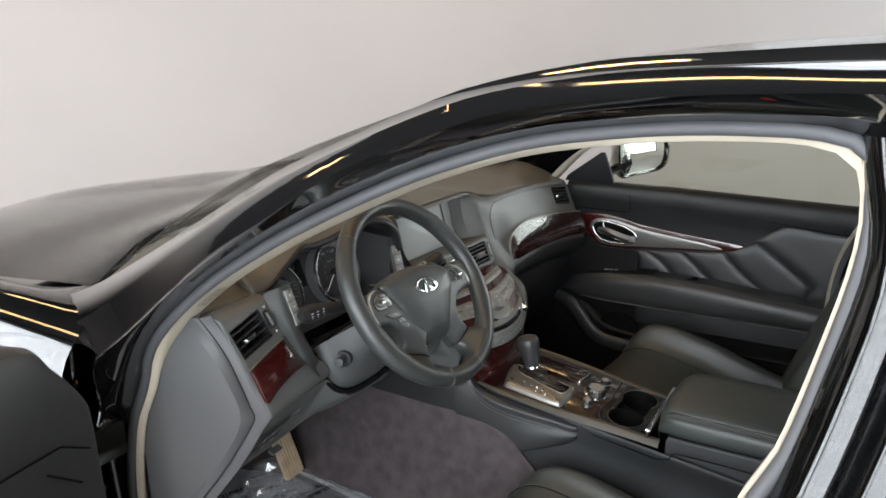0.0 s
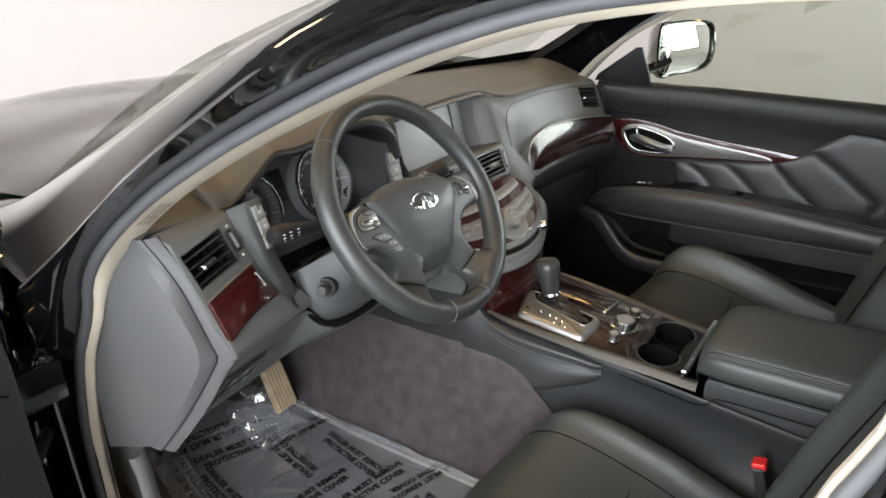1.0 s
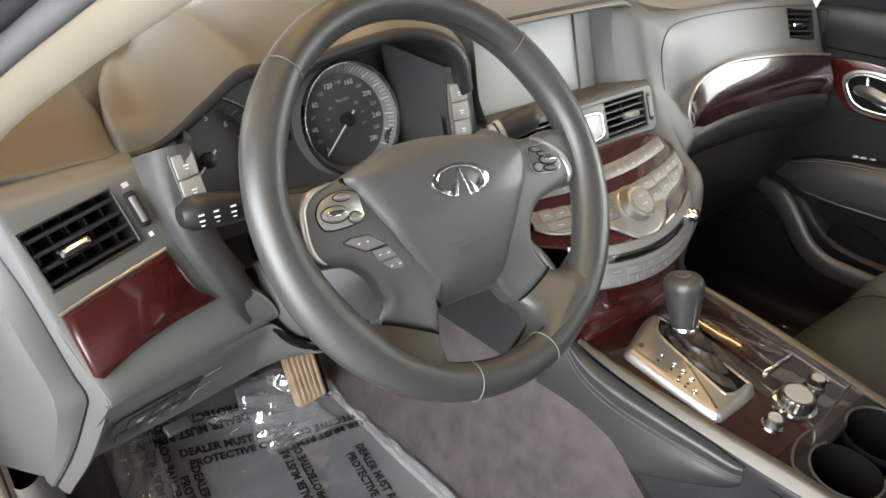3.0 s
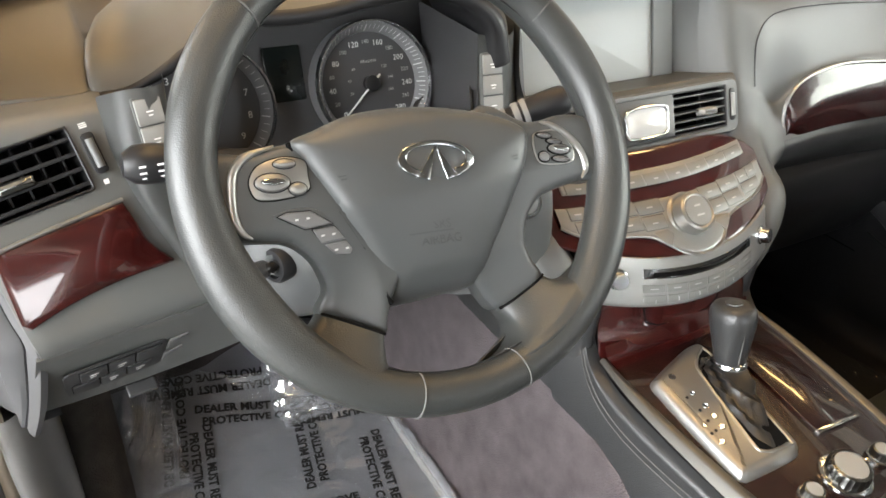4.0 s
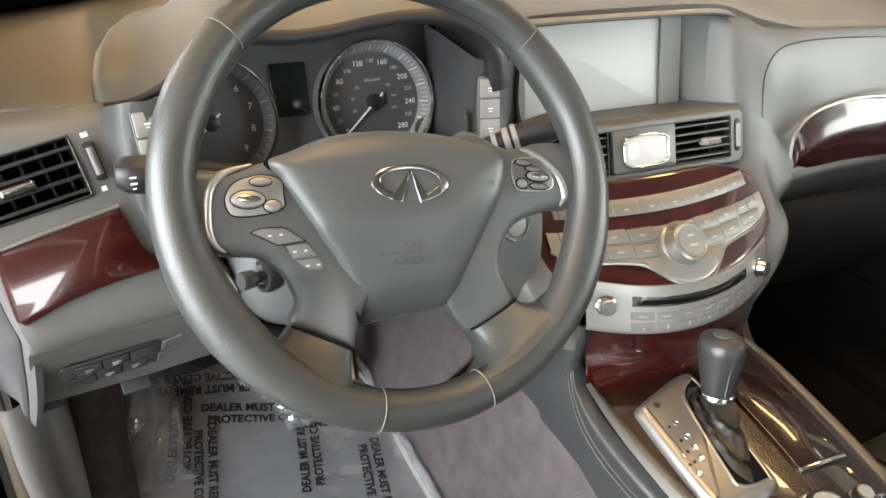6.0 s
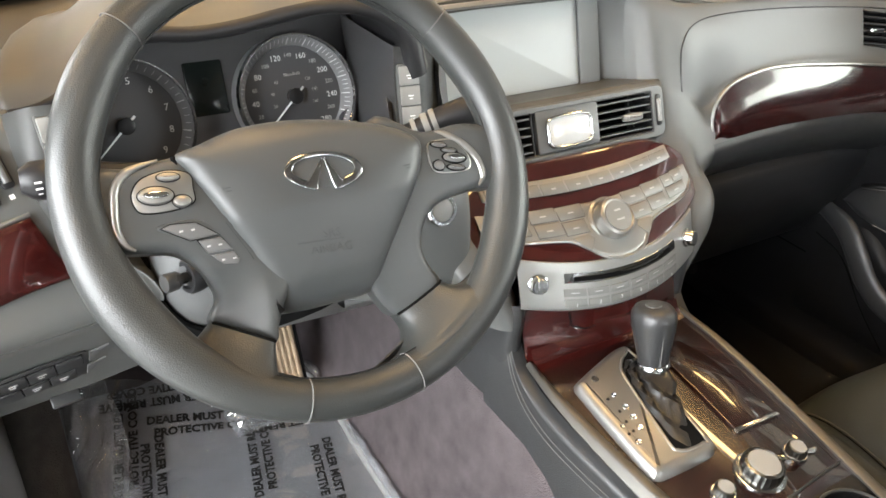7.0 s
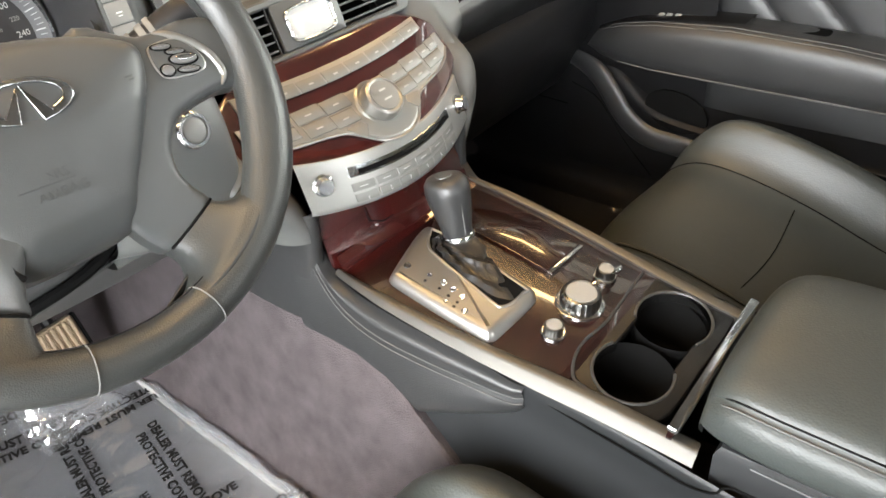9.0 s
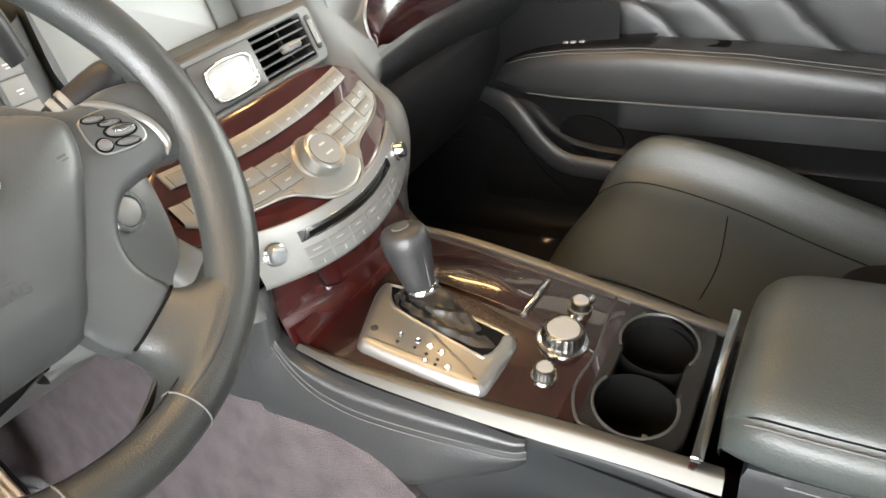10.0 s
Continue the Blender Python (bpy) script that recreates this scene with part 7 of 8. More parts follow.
# ---- floor, mats and pedals ----
rows = []
for y, z in ((-0.9, 0.35), (0.2, 0.35), (0.5, 0.352), (0.6, 0.353), (0.7, 0.355), (1.0, 0.36), (1.16, 0.37), (1.28, 0.42), (1.40, 0.54), (1.50, 0.72)):
    k = max(0.0, (y - 1.1)) * 0.25
    th = float(np.interp(y, [0.2, 0.5, 0.6, 0.68, 1.0], [0.42, 0.47, 0.55, 0.615, 0.63]))
    rows.append([(-0.73, y, z + 0.10), (-0.70, y, z + 0.03), (-0.64, y, z), (-0.5, y, z - 0.004), (-0.3, y, z - 0.004), (-0.215, y, z + 0.01), (-0.185, y, z + 0.06), (-0.166, y, max(z + 0.10, th - 0.09)), (-0.152, y, max(z + 0.13, th)), (-0.12, y, max(z + 0.14, th + 0.01)),
                 (0.10, y, z + 0.10), (0.13, y, z + 0.06), (0.15, y, z + 0.03), (0.17, y, z + 0.01), (0.2, y, z), (0.3, y, z - 0.004), (0.5, y, z - 0.004), (0.64, y, z), (0.70, y, z + 0.03), (0.73, y, z + 0.10)])
tagged(part("carpet", surf(rows, 4, 3), M_CARPET), "grey-brown carpet over the car floor", "carpet", kind="structure")


def sheet(P, z, name, material, parent, label, wave=0.0, cell=0.02, bump=0.0, edge=0.0, lift=None):
    """A soft sheet over the outline P = convex four corners (x, y) with waves; edge: how far its rim curls up."""
    a, b, c, d = [np.array(p) for p in P]
    nu, nv = int(np.linalg.norm(b - a) / cell) + 2, int(np.linalg.norm(d - a) / cell) + 2
    rows = []
    for j in range(nv):
        v = j / (nv - 1)
        row = []
        for i in range(nu):
            u = i / (nu - 1)
            p = a * (1 - u) * (1 - v) + b * u * (1 - v) + c * u * v + d * (1 - u) * v
            q = Vector((p[0], p[1], 0.0))
            h = wave * (noise.noise(q * 9) + 0.55 * noise.noise(q * 23 + Vector((3, 1, 2)))) if wave else 0.0
            e = min(u, 1 - u, v, 1 - v)
            h += edge * max(0, 1 - e / 0.06) * (0.5 + 0.8 * noise.noise(q * 17 + Vector((7, 7, 1))))
            jx = edge * 0.8 * noise.noise(q * 11 + Vector((2, 9, 4))) if e < 0.02 else 0
            row.append((p[0] + jx, p[1] + jx, z(p[0], p[1]) + h))
        rows.append(row)
    return part(name, skin(rows), material, parent, label, sharp=80)


def film_z(x, y):
    """The crinkled plastic lying over a mat."""
    q = Vector((x, y, 0.0))
    return mat_z(x, y) + 0.011 + 0.0045 * (noise.noise(q * 9) + 0.5 * noise.noise(q * 23 + Vector((3, 1, 2))))


def mat_z(x, y):
    return 0.374 + max(0.0, y - 1.12) ** 1.6 * 0.9


mat_d = thing("floor_mat", "dark grey floor mat under a printed clear plastic cover", "floor mat", "floor mats", at=(-0.4, 1.0, 0.37))
bm = surf([[(-0.62, y, mat_z(0, y) - 0.002) for y in (0.62, 0.85, 1.05, 1.2, 1.32)], [(-0.42, y, mat_z(0, y)) for y in (0.62, 0.85, 1.05, 1.22, 1.36)], [(-0.213, y, mat_z(0, y)) for y in (0.62, 0.85, 1.0, 1.1, 1.2)]], 6, 6, 0.006)
part("mat", bm, M_MAT, mat_d, "dark grey carpet mat")
part("mat_edge", tube(cr([(-0.235, 1.235, mat_z(0, 1.23)), (-0.211, 1.2, mat_z(0, 1.2)), (-0.210, 1.0, mat_z(0, 1.0)), (-0.212, 0.8, mat_z(0, 0.8)), (-0.213, 0.62, mat_z(0, 0.62))], 5), 0.0055, 8), M_GREYPRINT, mat_d, "pale bound edge of the mat")
film = sheet([(-0.625, 0.60), (-0.208, 0.60), (-0.203, 1.185), (-0.60, 1.33)], film_z, "plastic_cover", M_FILM, mat_d, "crinkled clear plastic cover", 0.0, 0.008, 0, 0.012)
film.visible_shadow = False
for x, y, rot in ((-0.34, 0.90, -12), (-0.50, 1.10, -100), (-0.36, 1.10, 78), (-0.27, 0.98, -102), (-0.46, 1.25, 170), (-0.52, 0.86, 80), (-0.27, 1.13, 168), (-0.40, 0.76, -100), (-0.25, 0.80, 165), (-0.56, 0.98, 172), (-0.42, 0.98, -10), (-0.33, 0.70, 80), (-0.47, 0.70, 170), (-0.54, 1.20, 78), (-0.40, 1.20, -14), (-0.56, 0.76, -95)):
    for k, words in enumerate(("DEALER MUST REMOVE", "PROTECTIVE COVER")):
        q = Matrix.Translation((x, y, mat_z(x, y) + 0.0075)) @ Matrix.Rotation(radians(rot), 4, "Z") @ Matrix.Translation((0, -0.021 * k, 0))
        ob = text("printing", words, 0.0185, q, M_BLACKPRINT, mat_d, bold=0.0007)
        for v in ob.data.vertices:
            v.co.z = film_z(v.co.x, v.co.y) + 0.0022
rows = []
for k in (0, 1, 2, 3):
    row = []
    for p in cr([(-0.236, 1.25), (-0.222, 1.235), (-0.210, 1.20), (-0.206, 1.1), (-0.208, 0.95), (-0.210, 0.8), (-0.210, 0.62)], 14):
        q = Vector((p[0], p[1], 0.0))
        w = noise.noise(q * 31) * 0.006 + noise.noise(q * 70) * 0.003
        row.append((p[0] + (k - 1) * (0.0045 + 0.3 * w) + w * 0.6, p[1] + (k - 1) * 0.003, mat_z(p[0], p[1]) + 0.010 + (0.0, 0.006, 0.007, 0.001)[k] + w * 0.8))
    rows.append(row)
part("film_edge", skin(rows), M_FILM_EDGE, mat_d, "milky gathered edge of the plastic cover", sharp=80)


def crumple(x0, x1, y0, y1, rise, tall, turn):
    """A gathered fold of film: long sharp creases along one direction; rise lifts its far side."""
    c, sn = math.cos(radians(turn)), math.sin(radians(turn))
    rows = []
    for j in range(34):
        row = []
        for i in range(38):
            u, v = i / 37, j / 33
            q = Vector((x0 + (x1 - x0) * u, y0 + (y1 - y0) * v, 0.0))
            r = Vector(((q.x * c + q.y * sn) * 11, (-q.x * sn + q.y * c) * 42, 0.0))
            h = (1 - abs(noise.noise(r)) * 2.2) * tall + abs(noise.noise(r * 2.3 + Vector((4, 2, 1)))) * tall * 0.35
            e = min(1.0, min(u, 1 - u, v, 1 - v) * 5)
            row.append((q.x + 0.010 * noise.noise(q * 24), q.y + 0.010 * noise.noise(q * 24 + Vector((9, 1, 0))), film_z(q.x, q.y) + 0.003 + rise * v ** 1.5 + max(0.0, h) * e))
        rows.append(row)
    ob = part("film_fold", skin(rows), M_FILM_FOLD, mat_d, "crumpled shining fold of the plastic cover", sharp=40)
    ob.visible_shadow = False


crumple(-0.375, -0.245, 1.14, 1.265, 0.025, 0.022, -28)
crumple(-0.625, -0.53, 1.10, 1.24, 0.085, 0.014, 60)
mat_p = thing("floor_mat", "floor mat darkened for shade, with plastic cover, before the passenger seat", "floor mat", "floor mats", at=(0.42, 1.0, 0.37))
# near-black mat and toe board carry the footwell's shade in their colour
part("mat", box(0.125, 0.3, 0.366, 0.70, 1.2, 0.373, 0.004), M_MAT_SHADED, mat_p)
part("mat_front", surf([[(x, 1.19, 0.372), (x, 1.26, 0.425), (x, 1.36, 0.52), (x, 1.47, 0.72)] for x in (0.125, 0.3, 0.5, 0.70)], 3, 4, 0.006), M_MAT_SHADED, mat_p, "toe board sheet with footwell shade in its colour")
film = sheet([(0.19, 0.6), (0.63, 0.6), (0.62, 1.25), (0.2, 1.25)], film_z, "plastic_cover", M_FILM_DK, mat_p, "crinkled clear plastic cover", 0.0, 0.012, 0, 0.012)
film.visible_shadow = False
for x, y, rot in ((0.33, 0.95, 0), (0.47, 0.85, 90), (0.42, 1.05, 180)):
    for k, words in enumerate(("DEALER MUST REMOVE", "PROTECTIVE COVER")):
        ob = text("printing", words, 0.0175, Matrix.Translation((x, y, 0.3735)) @ Matrix.Rotation(radians(rot), 4, "Z") @ Matrix.Translation((0, -0.021 * k, 0)), M_BLACKPRINT, mat_p)
        for v in ob.data.vertices:
            v.co.z = film_z(v.co.x, v.co.y) + 0.0022
ped = thing("accelerator_pedal", "worn tan ribbed accelerator pedal", "pedal", at=(-0.262, 1.19, 0.42))
PF = fr((-0.274, 1.200, 0.478), (1, 0.03, 0.02), (-0.05, 0.36, 1))
part("pedal_plate", slab(rrect(0.058, 0.105, 0.005), PF, 0.012, 0.003), M_PEDAL, ped)
for i in range(6):
    part("rib", slab(rrect(0.0055, 0.098, 0.002, 3, -0.0225 + i * 0.009, 0), PF @ Matrix.Translation((0, 0, 0.012)), 0.003, 0.0015), M_PEDAL, ped)
part("pedal_arm", tube([(-0.274, 1.20, 0.48), (-0.274, 1.26, 0.56), (-0.274, 1.32, 0.70)], 0.009, 8), M_DARK, ped)
part("pedal_edge", slab(rrect(0.004, 0.105, 0.001, 2, 0.032, 0), PF, 0.012, 0.001), M_HOLE, ped)
br = thing("brake_pedal", "wide black rubber brake pedal", "pedal", at=(-0.37, 1.17, 0.45))
BF = fr((-0.385, 1.25, 0.60), (1, 0, 0), (0, 0.5, 1))
part("pedal_pad", slab(rrect(0.09, 0.055, 0.006), BF, 0.012, 0.004), M_DARK, br)
part("pedal_arm", tube([(-0.37, 1.26, 0.61), (-0.36, 1.29, 0.68), (-0.36, 1.32, 0.78)], 0.010, 8), M_DARK, br)
kick = thing("kick_panel", "pale grey kick panel beside the driver's footwell", "trim panel", at=(-0.7, 1.0, 0.5))
part("panel", surf([[(x + 0.016, y, 0.40), (x + 0.012, y, 0.46), (x + 0.004, y, 0.56), (x + 0.002, y + 0.004, 0.62), (x, y + 0.012, 0.655)] for x, y in ((-0.728, 1.012), (-0.722, 1.004), (-0.71, 1.006), (-0.695, 1.022), (-0.684, 1.055), (-0.680, 1.11), (-0.68, 1.2), (-0.685, 1.3), (-0.69, 1.45))], 3, 4, 0.004), M_KICK, kick)
part("sill_trim", surf([[(-0.735, y, 0.41), (-0.72, y, 0.425), (-0.70, y, 0.42), (-0.69, y, 0.38)] for y in (-0.1, 0.3, 0.7, 1.05)], 3, 4), M_DASH, kick, "grey sill trim")
part("foot_rest", surf([[(-0.675, 1.08, 0.38), (-0.675, 1.14, 0.46), (-0.675, 1.22, 0.56), (-0.675, 1.27, 0.63)], [(-0.655, 1.065, 0.38), (-0.655, 1.125, 0.47), (-0.655, 1.205, 0.575), (-0.655, 1.26, 0.65)], [(-0.625, 1.065, 0.38), (-0.625, 1.125, 0.47), (-0.625, 1.205, 0.575), (-0.625, 1.26, 0.65)], [(-0.605, 1.09, 0.37), (-0.605, 1.15, 0.45), (-0.605, 1.225, 0.55), (-0.605, 1.28, 0.62)]], 4, 4, 0.01), M_REST_LIT, kick, "grey-brown carpeted foot rest, missing light put into its colour")
# black here, pale on the driver's side: footwell shade in the colour
kick = thing("kick_panel", "kick panel beside the passenger footwell, shade put in as black", "trim panel", at=(0.7, 1.0, 0.5))
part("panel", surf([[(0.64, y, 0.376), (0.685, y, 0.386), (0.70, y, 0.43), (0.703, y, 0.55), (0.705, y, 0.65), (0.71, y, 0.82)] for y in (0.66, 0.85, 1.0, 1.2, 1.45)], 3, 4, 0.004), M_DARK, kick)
part("panel_seam", tube([(0.6985, y, 0.50 + 0.05 * y) for y in (0.72, 0.9, 1.1, 1.4)], 0.0012, 6), M_HOLE, kick)
par = thing("parking_brake_pedal", "dark parking brake pedal under the dash", "pedal", at=(-0.585, 1.02, 0.6))
part("pedal_pad", slab(rrect(0.045, 0.05, 0.006), fr((-0.60, 1.06, 0.70), (1, 0, 0), (0, 0.6, 1)), 0.012, 0.004), M_HOLE, par)
part("pedal_arm", tube([(-0.60, 1.065, 0.705), (-0.60, 1.10, 0.74), (-0.585, 1.15, 0.78)], 0.010, 8), M_DARK, par)

# ---- seats ----


def seat(name, cx, yf, s, zo, label, bo=0.0):
    """A front seat; s = 1: its outer side lies towards +x. zo lifts the outer bolster."""
    st = thing(name, label, "car seat", "front seats", at=(cx, yf - 0.25, 0.36))
    dxs = (-0.245, -0.225, -0.18, -0.135, 0.0, 0.135, 0.18, 0.225, 0.245)
    hb = (-0.07, -0.004, 0.028, 0.004, -0.004, 0.004, 0.028, -0.004, -0.07)
    prof = [(0.0, 0.43, 0), (0.006, 0.48, 0.1), (0.0, 0.53, 0.3), (-0.025, 0.567, 0.6), (-0.07, 0.586, 0.95), (-0.14, 0.581, 1.15), (-0.24, 0.556, 1.2), (-0.34, 0.52, 1.2), (-0.45, 0.485, 1.2), (-0.52, 0.47, 1.2)]
    cols = []
    for dx, h in zip(dxs, hb):
        k = s * dx
        up = zo * max(0, k / 0.18) if k > 0.14 else 0.0
        curve = -0.035 * (dx / 0.245) ** 2 - 0.015 * abs(dx / 0.245) ** 6
        cols.append([(cx + dx * (1.0 - 0.06 * (1 - min(1, f * 1.2))), yf + curve + py, pz + h * f + up * min(f, 1.0)) for py, pz, f in prof])
    cu = part("cushion", surf(cols, 5, 5), M_SEAT, st, "black leather seat cushion")
    for c in (cols[3], cols[5]):
        part("seam", tube([p + np.array([0, 0.0008, 0.0012]) for p in cr(c, 5)[4:]], 0.0009, 6), M_HOLE, cu)
        part("stitching", tube([p + np.array([0.005, 0.0008, 0.0012]) for p in cr(c, 5)[4:]], 0.0008, 5), M_THREAD, cu)
    cross = [cr(c, 5) for c in cols[3:6]]
    part("seam", tube(cr([np.array(c[6]) + np.array([0, 0.02 * (i != 1), 0.0012]) for i, c in enumerate(cols[3:6])], 8), 0.0009, 6), M_HOLE, cu)
    part("seat_base", box(cx - 0.21, yf - 0.5, 0.36, cx + 0.21, yf - 0.06, 0.50, 0.02), M_DARK, st, "black seat base")
    # backrest
    cols = []
    for dx, h in zip((-0.25, -0.235, -0.19, -0.14, 0.0, 0.14, 0.19, 0.235, 0.25), (-0.10, -0.02, 0.045, 0.01, 0.0, 0.01, 0.045, -0.02, -0.10)):
        col = []
        for t, zz, w in ((0.0, 0.50, 1.0), (0.12, 0.58, 1.0), (0.3, 0.70, 1.02), (0.5, 0.82, 1.03), (0.75, 0.98, 1.0), (0.92, 1.09, 0.9), (1.0, 1.13, 0.75), (1.02, 1.12, 0.7)):
            col.append((cx + dx * w, yf + bo - 0.47 - 0.25 * t + h * (0.7 if t > 0.8 else 1.0) - (0.10 if t > 1.0 else 0), zz))
        cols.append(col)
    bk = part("backrest", surf(cols, 5, 4), M_SEAT, st, "black leather backrest")
    for c in (cols[3], cols[5]):
        part("seam", tube([p + np.array([0, 0.0012, 0]) for p in cr(c, 4)], 0.0016, 6), M_HOLE, bk)
    part("back_shell", surf([[(cx + dx, yf + bo - 0.57 - 0.25 * t - 0.02 * (1 - abs(dx) / 0.25), zz) for t, zz in ((0, 0.5), (0.5, 0.82), (1.0, 1.12))] for dx in (-0.25, 0.0, 0.25)], 4, 4, 0.01), M_DARK, st, "black seat back shell")
    return st


seat("bucket_seat", 0.385, 0.665, 1, 0.034, "black leather passenger seat with stitched seams")
seat("bucket_seat", -0.375, 0.618, -1, 0.01, "black leather driver's seat with stitched seams", 0.035)
bu = thing("seat_belt_buckle", "black seat belt buckle with a red release button", "seat belt buckle", at=(-0.145, 0.22, 0.5))
BF = fr((-0.145, 0.222, 0.56), (1, 0, 0), (0, 0.25, 1))
part("buckle_body", slab(rrect(0.03, 0.10, 0.005, 4, 0, -0.02), BF, 0.018, 0.004), M_DARK, bu)
part("release_button", slab(rrect(0.024, 0.014, 0.003, 4, 0, 0.030), BF @ Matrix.Translation((0, 0, -0.001)), 0.021, 0.003), M_RED, bu, "red release button")
part("buckle_stalk", tube([(-0.145, 0.215, 0.53), (-0.145, 0.19, 0.42)], 0.009, 8), M_DARK, bu)

# ---- passenger door ----
door = thing("passenger_door", "black passenger door panel with padded armrest", "car door", at=(0.75, 0.4, 0.4))
rows = []
for y, b in ((0.905, 1.014), (0.78, 1.0135), (0.6, 1.011), (0.4, 1.005), (0.2, 0.999), (0.0, 0.993), (-0.12, 0.99)):
    rows.append([(0.785, y, b - 0.002), (0.762, y, b), (0.744, y, b - 0.004), (0.735, y, b - 0.020), (0.733, y, b - 0.045), (0.738, y, b - 0.075), (0.742, y, 0.90), (0.745, y, 0.83), (0.745, y, 0.77), (0.742, y, 0.70), (0.735, y, 0.66), (0.725, y, 0.60), (0.715, y, 0.50), (0.715, y, 0.42), (0.73, y, 0.37)])
part("door_panel", surf(rows, 4, 4, 0.004), M_LEATHER, door, "black padded door panel")
part("belt_line", tube([(0.7335, y, z) for y, z in cr([(0.702, 0.984), (0.698, 0.95), (0.703, 0.935), (0.73, 0.931), (0.80, 0.932), (0.87, 0.934)], 4)], 0.0013, 6), M_HOLE, door)
part("roll_line", tube([(0.7365, y, z) for y, z in cr([(0.866, 0.992), (0.711, 0.983), (0.459, 0.955), (0.262, 0.937), (0.132, 0.924), (-0.05, 0.915)], 4)], 0.0014, 6), M_HOLE, door)
DP = fr((0.743, 0, 0), (0, 1, 0), (0, 0, 1)) @ Matrix.Diagonal((1, 1, -1, 1))


def on_door(P, depth, bev, name, material, parent, label="", off=0.0, dome=0.0):
    """A plate on the inner side of the door; P = (y, z)."""
    return part(name, slab([tuple(p) for p in P], DP @ Matrix.Translation((0, 0, off)), depth, bev, dome=dome), material, parent, label)


TRIM = [tuple(p[:2]) for p in loop([(0.862, 0.912, 0), (0.858, 0.89, 0), (0.828, 0.848, 0), (0.80, 0.824, 0), (0.74, 0.8165, 0), (0.66, 0.823, 0), (0.54, 0.833, 0), (0.42, 0.84, 0), (0.365, 0.862, 0), (0.42, 0.871, 0), (0.54, 0.882, 0), (0.66, 0.896, 0), (0.73, 0.912, 0), (0.80, 0.919, 0)], 4)]
tr = on_door(TRIM, 0.008, 0.003, "door_trim", M_WOOD, door, "dark red wood trim round the door handle")
SIL = [tuple(p[:2]) for p in loop([(0.825, 0.884, 0), (0.812, 0.85, 0), (0.79, 0.828, 0), (0.74, 0.822, 0), (0.66, 0.828, 0), (0.54, 0.8375, 0), (0.43, 0.8445, 0), (0.45, 0.857, 0), (0.54, 0.868, 0), (0.64, 0.880, 0), (0.70, 0.893, 0), (0.75, 0.904, 0), (0.80, 0.903, 0)], 4)]
on_door(SIL, 0.004, 0.002, "silver_insert", M_SILVER, tr, "satin silver insert", 0.0075)
CUPD = [tuple(p[:2]) for p in loop([(0.815, 0.878, 0), (0.79, 0.84, 0), (0.74, 0.832, 0), (0.69, 0.838, 0), (0.675, 0.856, 0), (0.69, 0.875, 0), (0.74, 0.892, 0), (0.79, 0.896, 0)], 4)]
# no hollow here: a flat black plate gives the recess its shade
on_door(CUPD, 0.0015, 0.0004, "handle_recess", M_HOLE, tr, "flat black plate for the shaded handle recess", 0.0115)
part("recess_ring", tube([DP @ Vector((*p, 0.0120)) for p in CUPD], 0.0040, 10, closed=True, up=(1, 0, 0)), M_CHROME, tr, "chrome ring of the handle recess")
part("door_handle", surf([[(0.733, 0.80, 0.876), (0.722, 0.77, 0.880), (0.719, 0.735, 0.872), (0.722, 0.70, 0.862), (0.729, 0.682, 0.856)], [(0.729, 0.80, 0.868), (0.717, 0.77, 0.868), (0.713, 0.735, 0.860), (0.717, 0.70, 0.851), (0.726, 0.682, 0.848)], [(0.733, 0.80, 0.858), (0.722, 0.77, 0.856), (0.719, 0.735, 0.848), (0.722, 0.70, 0.841), (0.729, 0.682, 0.841)]], 4, 4, 0.004), M_SILVER, tr, "curved silver door handle")
on_door(rrect(0.02, 0.018, 0.003, 3, 0.686, 0.850), 0.010, 0.002, "lock_tab", M_PANEL, tr, "", 0.012)
# pleated pads below the trim, parted by drawn-in seams
PLEATS = ([(0.86, 0.80), (0.78, 0.812), (0.70, 0.812), (0.685, 0.785), (0.661, 0.742), (0.80, 0.735), (0.87, 0.72)], [(0.70, 0.812), (0.645, 0.818), (0.602, 0.793), (0.549, 0.738), (0.661, 0.742), (0.685, 0.785)], [(0.645, 0.818), (0.541, 0.827), (0.491, 0.787), (0.441, 0.738), (0.549, 0.738), (0.602, 0.793)],
          [(0.541, 0.827), (0.421, 0.841), (0.372, 0.79), (0.294, 0.728), (0.441, 0.738), (0.491, 0.787)], [(0.421, 0.841), (0.37, 0.862), (0.331, 0.878), (0.255, 0.825), (0.183, 0.768), (0.2, 0.728), (0.294, 0.728), (0.372, 0.79)],
          [(0.362, 0.868), (0.263, 0.936), (0.132, 0.924), (0.0, 0.918), (-0.1, 0.915), (-0.1, 0.715), (0.2, 0.728), (0.183, 0.768), (0.255, 0.825), (0.331, 0.878)])
for P in PLEATS:
    Q = []
    for p, q in zip(P, P[1:] + P[:1]):
        n = max(2, int(math.hypot(p[0] - q[0], p[1] - q[1]) / 0.012))
        Q += [(p[0] + (q[0] - p[0]) * k / n, p[1] + (q[1] - p[1]) * k / n) for k in range(n)]
    part("pleat", pillow(Q, DP, lambda x, y, d: 0.0015 + 0.0075 * quarter(d, 0.026), 0.004, 0.012), M_LEATHER, door, "padded leather pleat", sharp=70)
part("inner_pull", tube([(0.728, y, z) for y, z in cr([(0.780, 0.893), (0.772, 0.868), (0.752, 0.850), (0.715, 0.842), (0.685, 0.846)], 5)], 0.0042, 10, up=(1, 0, 0)), M_CHROME, tr, "polished edge of the door handle")
